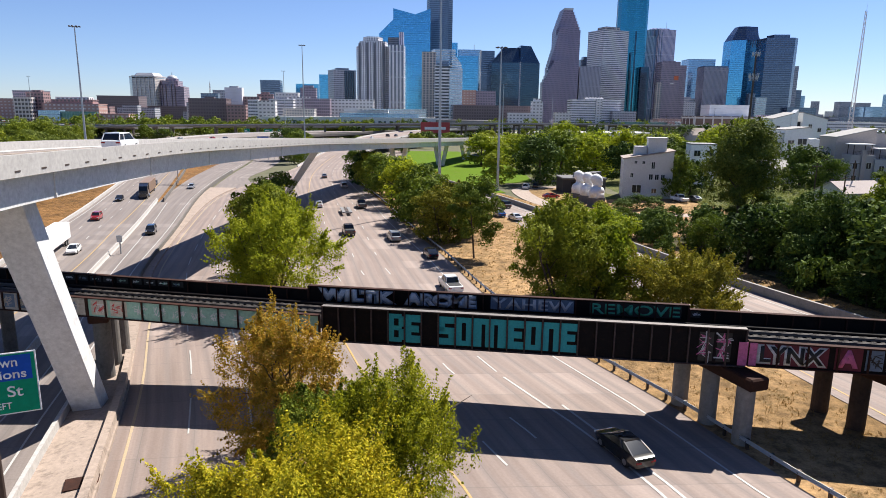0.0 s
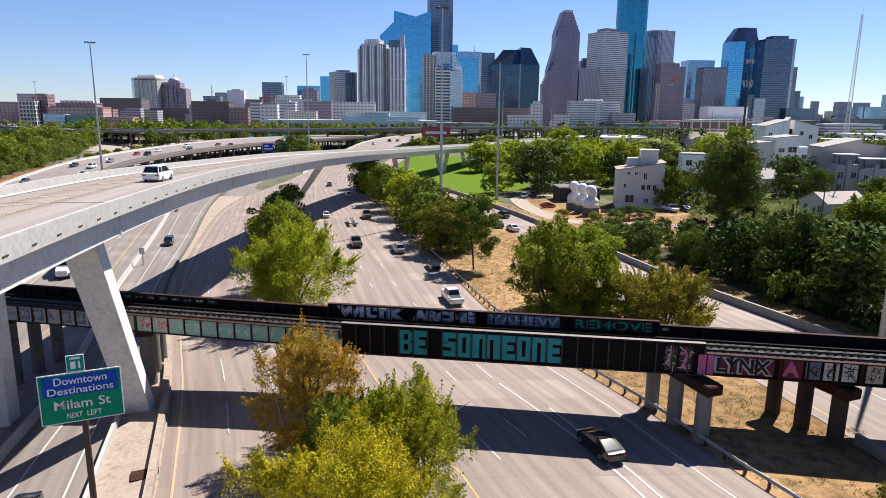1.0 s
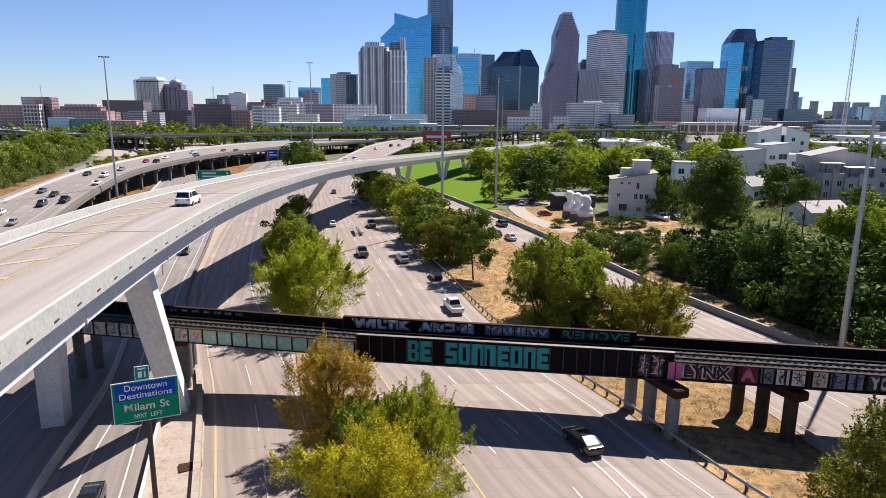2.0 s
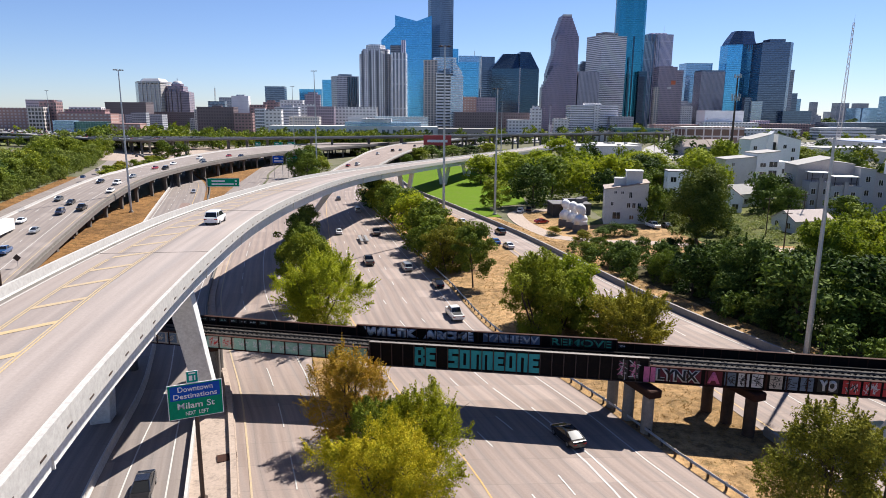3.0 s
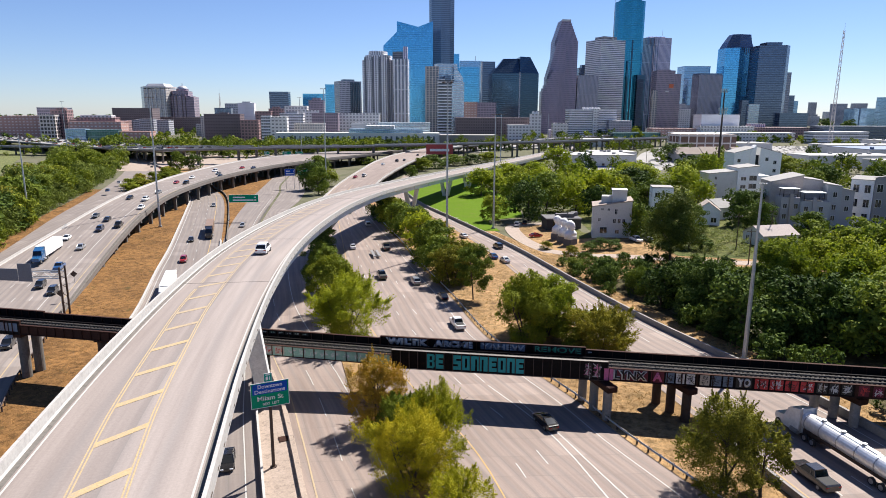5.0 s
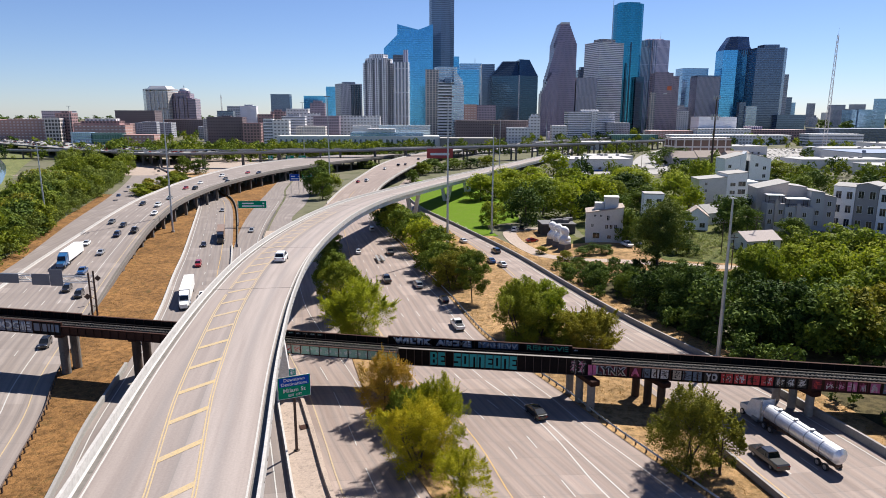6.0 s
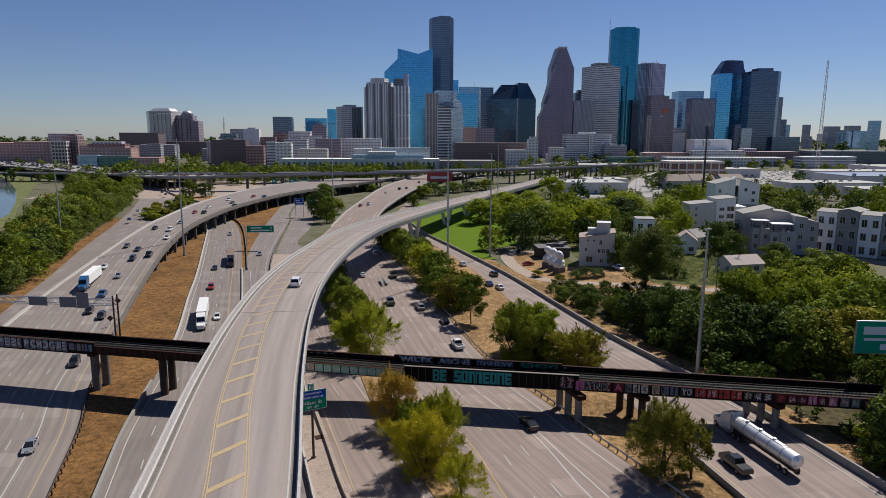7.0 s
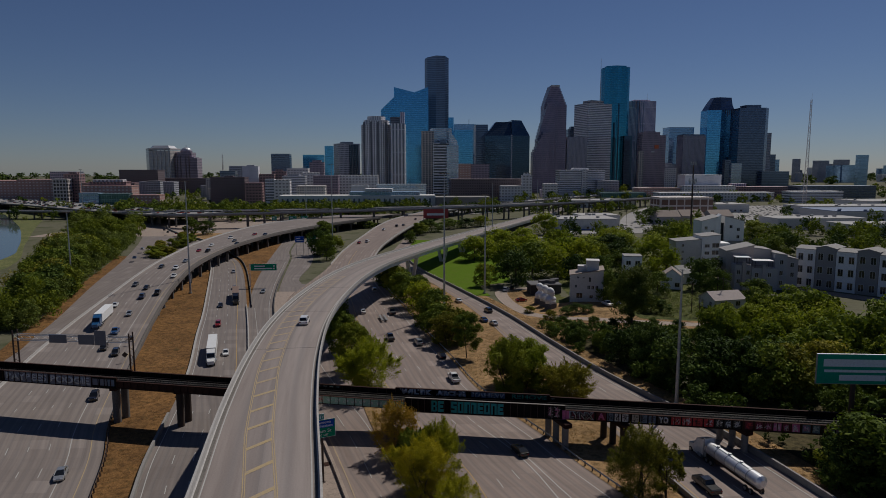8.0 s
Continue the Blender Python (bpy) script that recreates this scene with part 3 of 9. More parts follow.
stripe(road_lf, shifted(LL, -2.4), 0.16, M_FADED, None, 0.085, lf_z)
stripe(road_lf, shifted(LL, -6.1), 0.18, M_WHITE, None, 0.085, lf_z)
for k in (2, 3, 4, 5):
    stripe(road_lf, shifted(LL, -2.4 - 3.66 * k), 0.15, M_WHITE, DASH, 0.085, lf_z)
LR = dense(RR_L, -60, 330)
stripe(road_rr, shifted(LR, 1.2), 0.16, M_YELLOW, None, 0.075, GZ)
for k in (1, 2):
    stripe(road_rr, shifted(LR, 1.2 + 3.9 * k), 0.15, M_WHITE, DASH, 0.075, GZ)
stripe(road_rr, shifted(dense(RR_R, -60, 330), -1.4), 0.16, M_WHITE, None, 0.075, GZ)

# ---------------------------------------------------------------- walls, barriers, guard rails
JERSEY = [(-0.30, -0.3), (-0.30, 0.08), (-0.16, 0.33), (-0.09, 0.82), (0.09, 0.82), (0.16, 0.33), (0.30, 0.08), (0.30, -0.3)]


def barrier(line, y0, y1, label, section=JERSEY, mat=None, name="barrier", zf=None, step=4.0):
    bm = bmesh.new()
    sweep(bm, dense(line, y0, y1, step), section, 0, zf or GZ, 0.05)
    return solo(name, bm, mat or M_BARRIER, label, "barrier", kind="structure")


LOWWALL = [(-0.16, -0.4), (-0.14, 1.0), (0.14, 1.0), (0.16, -0.4)]
barrier([(x - 0.35, y) for x, y in AB], -80, 184, "pale concrete safety barrier between two slip roads")
barrier([(x + 0.3, y) for x, y in B_R], -80, 56, "pale low concrete wall beside the slip road", LOWWALL)
barrier([(x + 0.3, y) for x, y in B_R], 60, 262, "weathered concrete barrier beside the slip road", LOWWALL, M_OLDWALL)
barrier([(x - 0.4, y) for x, y in ML_L], -80, 66, "stained tan concrete wall along the freeway shoulder", [(-0.42, -0.4), (-0.34, 0.85), (0.20, 0.85), (0.36, -0.4)], M_APRON)
barrier([(x + 0.3, y) for x, y in RR_R], -80, 330, "low tan concrete wall along the frontage road", [(-0.22, -0.4), (-0.2, 1.1), (0.2, 1.1), (0.22, -0.4)], M_CONC)
barrier([(x - 0.3, y) for x, y in RR_L], -80, 46, "low concrete wall beside bare earth", [(-0.2, -0.4), (-0.18, 0.9), (0.18, 0.9), (0.2, -0.4)], M_CONC)
barrier([(x + 0.2, y) for x, y in A_L], -80, 72, "low concrete wall at the foot of the grass bank", [(-0.3, -0.4), (-0.25, 0.9), (0.25, 0.9), (0.3, -0.4)], M_CONC)
barrier([(x + 0.2, y) for x, y in A_L], 84, 300, "pale concrete kerb wall at the foot of the grass bank", [(-0.3, -0.4), (-0.25, 0.7), (0.25, 0.7), (0.3, -0.4)], M_BARRIER)
barrier(shifted(LF_R, -0.3), 95, 555, "concrete parapet of the viaduct", JERSEY, M_OLDWALL, "parapet", lf_z)
barrier(shifted(LF_L, 0.3), 60, 555, "concrete parapet of the viaduct", JERSEY, M_BARRIER, "parapet", lf_z)
barrier(shifted(MR_R, -0.3), 285, 680, "concrete parapet of the far freeway", JERSEY, M_BARRIER, "parapet", mr_z)
barrier(shifted(ML_L, 0.3), 285, 680, "concrete parapet of the far freeway", JERSEY, M_BARRIER, "parapet", mr_z)
barrier([(x + 1.9, y) for x, y in A_R[9:]], 182, 345, "dark stained barrier at the road's edge", LOWWALL, M_OLDWALL)

WBEAM = [(-0.04, 0.45), (0.03, 0.52), (-0.03, 0.60), (0.03, 0.68), (-0.04, 0.75), (-0.06, 0.75), (-0.01, 0.68), (-0.07, 0.60), (-0.01, 0.52), (-0.06, 0.45)]


def guard_rail(line, y0, y1, label, zf=GZ, mat=None):
    rail = thing("guard_rail", label, "guard rail", kind="structure")
    pts = dense(line, y0, y1, 2.0)
    bm = bmesh.new()
    sweep(bm, pts, WBEAM, 0, zf, 0.1)
    part("beam", bm, mat or M_STEEL, rail)
    bm = bmesh.new()
    box(bm, -0.09, 0.09, -0.09, 0.09, -0.3, 0.82)
    box(bm, -0.16, -0.07, -0.05, 0.05, 0.5, 0.72)
    post = mesh_of("post", bm, M_DARKSTEEL)
    for k, (x, y) in enumerate(pts):
        part("post", post, None, rail, m=pose(x + 0.12, y, zf(x, y)))
    return rail


guard_rail([(x + 0.5, y) for x, y in MR_R], -30, 236, "galvanised steel guard rail on short posts beside the freeway")
guard_rail([(x + 0.5, y) for x, y in LF_R], 12, 94, "weathered steel guard rail beside dry grass", lf_z, mat=M_DARKSTEEL)
guard_rail([(x + 2.1, y) for x, y in STRIP], -30, 40, "steel guard rail along the planted median")


# ---------------------------------------------------------------- viaduct columns of the western freeway
def column_row():
    bm = bmesh.new()
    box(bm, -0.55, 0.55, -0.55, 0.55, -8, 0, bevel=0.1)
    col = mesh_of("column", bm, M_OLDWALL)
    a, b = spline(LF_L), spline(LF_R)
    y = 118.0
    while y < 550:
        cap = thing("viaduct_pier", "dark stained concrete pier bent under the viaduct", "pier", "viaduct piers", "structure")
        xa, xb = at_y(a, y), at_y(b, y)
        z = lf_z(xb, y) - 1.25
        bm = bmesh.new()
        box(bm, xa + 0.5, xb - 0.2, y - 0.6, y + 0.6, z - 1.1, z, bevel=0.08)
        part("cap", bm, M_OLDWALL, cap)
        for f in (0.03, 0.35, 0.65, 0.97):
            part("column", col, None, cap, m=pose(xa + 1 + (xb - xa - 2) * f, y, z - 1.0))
        y += 17.0 if y > 125 else 14.0


column_row()


def far_columns():
    bm = bmesh.new()
    box(bm, -0.6, 0.6, -0.6, 0.6, -9, 0, bevel=0.1)
    col = mesh_of("column", bm, M_OLDWALL)
    a, b = spline(ML_L), spline(MR_R)
    for k in range(13):
        y = 345 + 24 * k
        cap = thing("viaduct_pier", "stained concrete pier bent under the far freeway", "pier", "viaduct piers", "structure")
        xa, xb = at_y(a, y), at_y(b, y)
        z = mr_z(xb, y) - 0.86
        bm = bmesh.new()
        box(bm, xa + 1.0, xb - 0.6, y - 0.6, y + 0.6, z - 1.0, z, bevel=0.08)
        part("cap", bm, M_OLDWALL, cap)
        for f in (0.1, 0.5, 0.9):
            part("column", col, None, cap, m=pose(xa + 1 + (xb - xa - 2) * f, y, z - 0.9))


far_columns()

# ---------------------------------------------------------------- the flyover
FLY = [(-9, -110, 20.4), (-11.5, -70, 20.2), (-14.5, -35, 19.9), (-18.0, -9, 19.6), (-22.2, 18, 19.3), (-25.5, 46, 18.8), (-27.2, 75, 18.2), (-26.8, 110, 17.0), (-23.3, 150, 15.7), (-15, 195, 14.0), (5, 260, 11.8), (45, 370, 8.6), (105, 520, 5.6), (190, 720, 3.0), (270, 900, 1.4)]
fly_line = [tuple(p) for p in spline(FLY, 3.0)]


def make_flyover():
    fly = thing("flyover", "long curved concrete flyover ramp on tall piers", "bridge", kind="structure")
    w = 6.45
    bm = bmesh.new()
    uv = bm.loops.layers.uv.verify()
    sec = [(-w + 0.4, 0.0), (w - 0.4, 0.0), (w, -0.02), (w, -0.32), (w - 0.8, -0.44), (w - 0.85, -2.1), (-w + 0.85, -2.1), (-w + 0.8, -0.44), (-w, -0.32), (-w, -0.02)]
    rings = sweep(bm, fly_line, sec, [0, 1, 1, 1, 1, 1, 1, 1, 1, 1])
    along = [0.0]
    for a, b in zip(fly_line, fly_line[1:]):
        along.append(along[-1] + math.dist(a, b))
    where = {v: (s[0] + 6.05, along[k]) for k, r in enumerate(rings) for v, s in zip(r, sec)}
    for f in bm.faces:
        for loop in f.loops:
            loop[uv].uv = where[loop.vert]
    part("deck", bm, [M_DECK, M_GIRDER], fly)
    rail_sec = [(-0.40, 0.0), (-0.26, 0.12), (-0.20, 0.86), (0.05, 0.86), (0.05, -0.34), (-0.02, -0.34)]
    for side in (1, -1):
        bm = bmesh.new()
        sec = [(side * (w + s), h) for s, h in rail_sec]
        sweep(bm, fly_line, sec)
        part("parapet", bm, M_BARRIER, fly, "white concrete parapet")
        bm = bmesh.new()
        sweep(bm, fly_line, [(side * (w - 0.80), 0.015), (side * (w - 0.40), 0.015)], closed=False)
        part("gutter", bm, M_OLDWALL, fly, "dark gutter strip")
    # drain slots in the outer face of the eastern parapet
    bm = bmesh.new()
    box(bm, -0.30, 0.30, -0.02, 0.03, -0.04, 0.05)
    slot = mesh_of("drain_slot", bm, M_DARKSTEEL)
    n = 0
    for k in range(len(fly_line) - 1):
        a, b = Vector(fly_line[k]), Vector(fly_line[k + 1])
        if -20 < a.y < 210:
            t = (b - a).normalized()
            side = Vector((t.y, -t.x, 0)) * (w + 0.06)
            part("drain_slot", slot, None, fly, m=pose(a.x + side.x, a.y + side.y, a.z - 0.02, 0, 0, math.degrees(math.atan2(t.y, t.x))))
    # web stiffeners on both girder faces
    bm = bmesh.new()
    box(bm, -0.06, 0.06, -0.07, 0.04, -2.08, -0.46)
    rib = mesh_of("stiffener", bm, M_GIRDER)
    for k in range(2, len(fly_line) - 1, 6):
        a, b = Vector(fly_line[k]), Vector(fly_line[k + 1])
        if -60 < a.y < 330:
            t = (b - a).normalized()
            for s in (-1, 1):
                side = Vector((t.y, -t.x, 0)) * s * (w - 0.8)
                part("stiffener", rib, None, fly, m=pose(a.x + side.x, a.y + side.y, a.z, 0, 0, math.degrees(math.atan2(t.y, t.x)) + (180 if s < 0 else 0)))
    # painted lines
    def on_deck(line, s, width, mat, dashes=None, dz=0.02):
        return stripe(fly, shifted(line, s), width, mat, dashes, dz, name="lane_line")
    near = [p for p in fly_line if p[1] < 420]
    on_deck(near, 5.45, 0.14, M_WHITE)
    on_deck(near, -5.45, 0.14, M_WHITE)
    hatch = [p for p in fly_line if p[1] < 150]
    drift = ((-200, 1.2), (-40, 1.2), (-8, 0.45), (0, -0.15), (8, -0.7), (23, -1.2), (35, -1.7), (60, -2.2), (100, -2.6))

    def mid(y):
        for (a, c), (b, d) in zip(drift, drift[1:]):
            if a <= y <= b:
                return c + (d - c) * (y - a) / (b - a)
        return -2.6

    def offset_line(pts, extra):
        out = []
        for k, p in enumerate(pts):
            t = Vector(pts[min(k + 1, len(pts) - 1)][:2]) - Vector(pts[max(k - 1, 0)][:2])
            t.normalize()
            q = mid(p[1]) + extra
            out.append((p[0] + t.y * q, p[1] - t.x * q, p[2]))
        return out
    for e in (-1.70, -1.48, 1.48, 1.70):
        edge = offset_line(hatch, e)
        stripe(fly, [p for p in edge if p[1] < 46], 0.11, M_FADED, None, 0.02, name="lane_line")
        stripe(fly, [p for p in edge if p[1] > 45.9], 0.11, M_GHOST, None, 0.02, name="lane_line")
    left_edge = offset_line(hatch, -1.5)
    nxt = -100.1
    for k in range(len(hatch) - 1):
        a, b = Vector(left_edge[k]), Vector(left_edge[k + 1])
        t = (b - a).normalized()
        side = Vector((t.y, -t.x, 0)).normalized()
        while b.y > nxt:
            c = a.lerp(b, max(0.0, (nxt - a.y) / (b.y - a.y))) + Vector((0, 0, 0.021))
            bm = bmesh.new()
            bm.faces.new([bm.verts.new(v) for v in (c, c + t * 0.8, c + side * 3.0 + t * 3.15, c + side * 3.0 + t * 2.35)])
            part("hatch_bar", bm, M_FADED if nxt < 24 else M_GHOST, fly, "faded yellow hatch bar")
            nxt += 6.1
    # expansion joints
    for y in (-46, 48.5, 84, 122, 165, 208, 250, 292):
        k = min(range(len(fly_line)), key=lambda i: abs(fly_line[i][1] - y))
        p, q = Vector(fly_line[k]), Vector(fly_line[k + 1])
        t = (q - p).normalized()
        bm = bmesh.new()
        box(bm, -0.05, 0.05, -w + 0.42, w - 0.42, 0.0, 0.022)
        part("expansion_joint", bm, M_OLDWALL, fly, "", m=pose(p.x, p.y, p.z, 0, 0, math.degrees(math.atan2(t.y, t.x))))
    return fly


flyover = make_flyover()


def leg(bm, a, b, wa, da, wb, db, turn):
    """A tapered rectangular leg between two points."""
    c, s = math.cos(radians(turn)), math.sin(radians(turn))
    r = []
    for p, w, d in ((a, wa, da), (b, wb, db)):
        q = []
        for x, y in ((-w, -d), (w, -d), (w, d), (-w, d)):
            q.append(bm.verts.new((p[0] + (c * x - s * y) / 2, p[1] + (s * x + c * y) / 2, p[2])))
        r.append(q)
    for k in range(4):
        bm.faces.new((r[0][k], r[0][(k + 1) % 4], r[1][(k + 1) % 4], r[1][k]))
    bm.faces.new(r[0][::-1])
    bm.faces.new(r[1])
    bmesh.ops.bevel(bm, geom=list(bm.edges), offset=0.06, segments=1, affect="EDGES")


def fly_bent(legs, turn, label):
    pier = thing("flyover_pier", label, "pier", "flyover piers", "structure")
    for a, b, wa, da, wb, db in legs:
        bm = bmesh.new()
        leg(bm, a, b, wa, da, wb, db, turn)
        part("leg", bm, M_GIRDER, pier)
    return pier


fly_bent([((-22.4, 53.2, -1.4), (-22.9, 46.4, 16.6), 2.1, 1.8, 2.4, 2.0), ((-35.0, 53.3, -2.6), (-31.4, 47.5, 16.6), 2.2, 2.2, 2.4, 2.2)], 8, "leaning pale concrete legs that carry the flyover")
fly_bent([((-33.5, 186, -2.0), (-22.0, 172, 12.6), 1.8, 2.0, 2.0, 2.0)], 8, "single leaning concrete leg beside the freeway")
for y, spread in ((-62, 5.2), (238, 4.4), (290, 4.2), (330, 4.0), (372, 3.6), (430, 3.2)):
    k = min(range(len(fly_line)), key=lambda i: abs(fly_line[i][1] - y))
    p, q = fly_line[k], fly_line[k + 1]
    t = Vector((q[0] - p[0], q[1] - p[1], 0)).normalized()
    sd = Vector((t.y, -t.x, 0))
    g = ground_z(p[0], p[1]) - 0.4
    a, top = Vector((p[0], p[1], g)), p[2] - 2.3
    legs = [((a + sd * s * 0.7)[:], (a.x + sd.x * s * spread * 0.62, a.y + sd.y * s * spread * 0.62, top), 1.5, 1.6, 1.5, 1.6) for s in (-1, 1)]
    fly_bent(legs, math.degrees(math.atan2(t.y, t.x)) - 90, "splayed concrete pier under the flyover")

bm = bmesh.new()
box(bm, -0.95, 0.95, -0.7, 0.7, 0.0, 0.06)
solo("access_cover", bm, M_RUST, "rusty steel access cover in the concrete apron", "cover", kind="structure", m=pose(-17.4, 41.2, ground_z(-17.4, 41.2) + 0.35, 0, 0, 20))

between("field", [(41, 128), (33, 160), (30, 172)], [(76, 128), (74, 160), (72, 172)], 0.0, M_DIRT, "dry sandy plot with weeds behind the lane", "grass", ys=(120, 172))
between("field", [(76.1, 128), (74.1, 160), (72.1, 172)], [(128, 128), (128, 160), (128, 172)], 0.0, M_ROUGH, "rough green weeds on a vacant plot", "grass", ys=(120, 172))
between("field", [(52, 172), (56, 235)], [(130, 172), (150, 235)], 0.0, M_ROUGH, "rough grass under the park trees", "grass", ys=(172.5, 235))
between("field", [(46, 236), (40, 400)], [(190, 236), (200, 400)], 0.0, M_ROUGH, "rough grass between park trees", "grass", ys=(236, 396))

# wood floor: earth with the trees' shade put into its colour
between("field", [(x + 6.6, y) for x, y in RR_R], [(x + 130, y) for x, y in RR_R], -0.02, M_SHADED_FLOOR, "earth under the wood, coloured dark for tree shade", "grass", ys=(-100, 119))

# ---------------------------------------------------------------- the railway bridge
RAIL = pose(25.8, 45.9, 0, 0, 0, -10.9)          # its own x runs along the tracks to the east, y away


def flat_text(words, height, width, depth=0.012, bold=0.0):
    """Letters of the built-in font as a mesh, scaled to a height and a width, lower left corner at 0."""
    c = bpy.data.curves.new("letters", "FONT")
    c.body, c.extrude, c.offset = words, 0.0, bold
    ob = bpy.data.objects.new("letters", c)
    scene.collection.objects.link(ob)
    bpy.context.view_layer.update()
    me = bpy.data.meshes.new_from_object(ob.evaluated_get(bpy.context.evaluated_depsgraph_get()))
    bpy.data.objects.remove(ob)
    bpy.data.curves.remove(c)
    bm = bmesh.new()
    bm.from_mesh(me)
    bpy.data.meshes.remove(me)
    xs, ys = [v.co.x for v in bm.verts], [v.co.y for v in bm.verts]
    for v in bm.verts:
        v.co = ((v.co.x - min(xs)) / (max(xs) - min(xs)) * width, (v.co.y - min(ys)) / (max(ys) - min(ys)) * height, 0)
    r = bmesh.ops.extrude_face_region(bm, geom=list(bm.faces))
    bmesh.ops.translate(bm, verts=[e for e in r["geom"] if isinstance(e, bmesh.types.BMVert)], vec=(0, 0, depth))
    return bm


BLOCK = {  # block capitals as bars: x0, x1, z0, z1 in a unit cell
    "B": [(0, .34, 0, 1), (.34, .86, .84, 1), (.34, .86, .42, .58), (.34, .86, 0, .16), (.66, 1, .56, .92), (.66, 1, .08, .46)],
    "E": [(0, .38, 0, 1), (.38, 1, .74, 1), (.38, .9, .38, .62), (.38, 1, 0, .26)],
    "S": [(0, 1, .76, 1), (0, .38, .5, .78), (0, 1, .38, .62), (.62, 1, .2, .4), (0, 1, 0, .24)],
    "O": [(0, .36, 0, 1), (.64, 1, 0, 1), (.36, .64, .82, 1), (.36, .64, 0, .18)],
    "M": [(0, .25, 0, 1), (.25, .365, .80, 1), (.365, .635, 0, 1), (.635, .75, .80, 1), (.75, 1, 0, 1)],
    "N": [(0, .36, 0, 1), (.36, .64, .78, 1), (.64, 1, 0, 1)],
}
PAINTS = [surface("spray_white", (0.62, 0.62, 0.62), (0.45, 0.45, 0.47), 0.6, big=1.2, fine=6, stain=(0.1, 0.1, 0.1)),
          surface("spray_mint", (0.28, 0.45, 0.36), (0.20, 0.36, 0.31), 0.65, big=0.8, fine=5, stain=(0.42, 0.45, 0.38)),
          surface("spray_pink", (0.62, 0.17, 0.34), (0.48, 0.11, 0.24), 0.6, big=0.9, fine=5, stain=(0.1, 0.04, 0.05)),
          surface("spray_red", (0.55, 0.05, 0.05), (0.40, 0.03, 0.03), 0.6, big=0.9, fine=5, stain=(0.05, 0.03, 0.03)),
          surface("spray_green", (0.08, 0.42, 0.26), (0.05, 0.32, 0.20), 0.6, big=0.9, fine=5),
          surface("spray_cream", (0.50, 0.45, 0.38), (0.36, 0.31, 0.26), 0.7, big=0.6, fine=4, stain=(0.16, 0.09, 0.06)),
          surface("spray_blue_grey", (0.16, 0.22, 0.30), (0.09, 0.12, 0.17), 0.6, big=0.9, fine=5),
          surface("spray_black", (0.012, 0.012, 0.012), (0.03, 0.03, 0.03), 0.5, big=0.9, fine=5)]
P_MAROON = surface("spray_maroon", (0.14, 0.018, 0.035), (0.08, 0.012, 0.02), 0.6, big=0.9, fine=5, stain=(0.02, 0.01, 0.012))
P_WORN = surface("worn_steel_edge", (0.24, 0.22, 0.20), (0.12, 0.10, 0.09), 0.6, 0.3, big=0.8, fine=5, stain=(0.05, 0.03, 0.025), stain_amount=0.7)
P_WHITE, P_MINT, P_PINK, P_RED, P_GREEN, P_CREAM, P_BLUE, P_BLACK = PAINTS


def girder(bm, x0, x1, y, z0, z1, thick=0.05, flange=0.42):
    """A plate girder's web with its two flanges."""
    box(bm, x0, x1, y - thick / 2, y + thick / 2, z0, z1, 0)
    box(bm, x0 - 0.02, x1 + 0.02, y - flange / 2, y + flange / 2, z1, z1 + 0.07, 1)
    box(bm, x0 - 0.02, x1 + 0.02, y - flange / 2, y + flange / 2, z0 - 0.07, z0, 1)


def stiffener_mesh(h, mat, thick=0.05, flange=0.42):
    """An upright stiffener that stands out on both sides of a web of height h."""
    bm = bmesh.new()
    box(bm, -0.05, 0.05, -flange / 2 + 0.03, -thick / 2, 0, h)
    box(bm, -0.03, 0.03, thick / 2, flange / 2 - 0.03, 0, h)
    return mesh_of("stiffener", bm, mat)


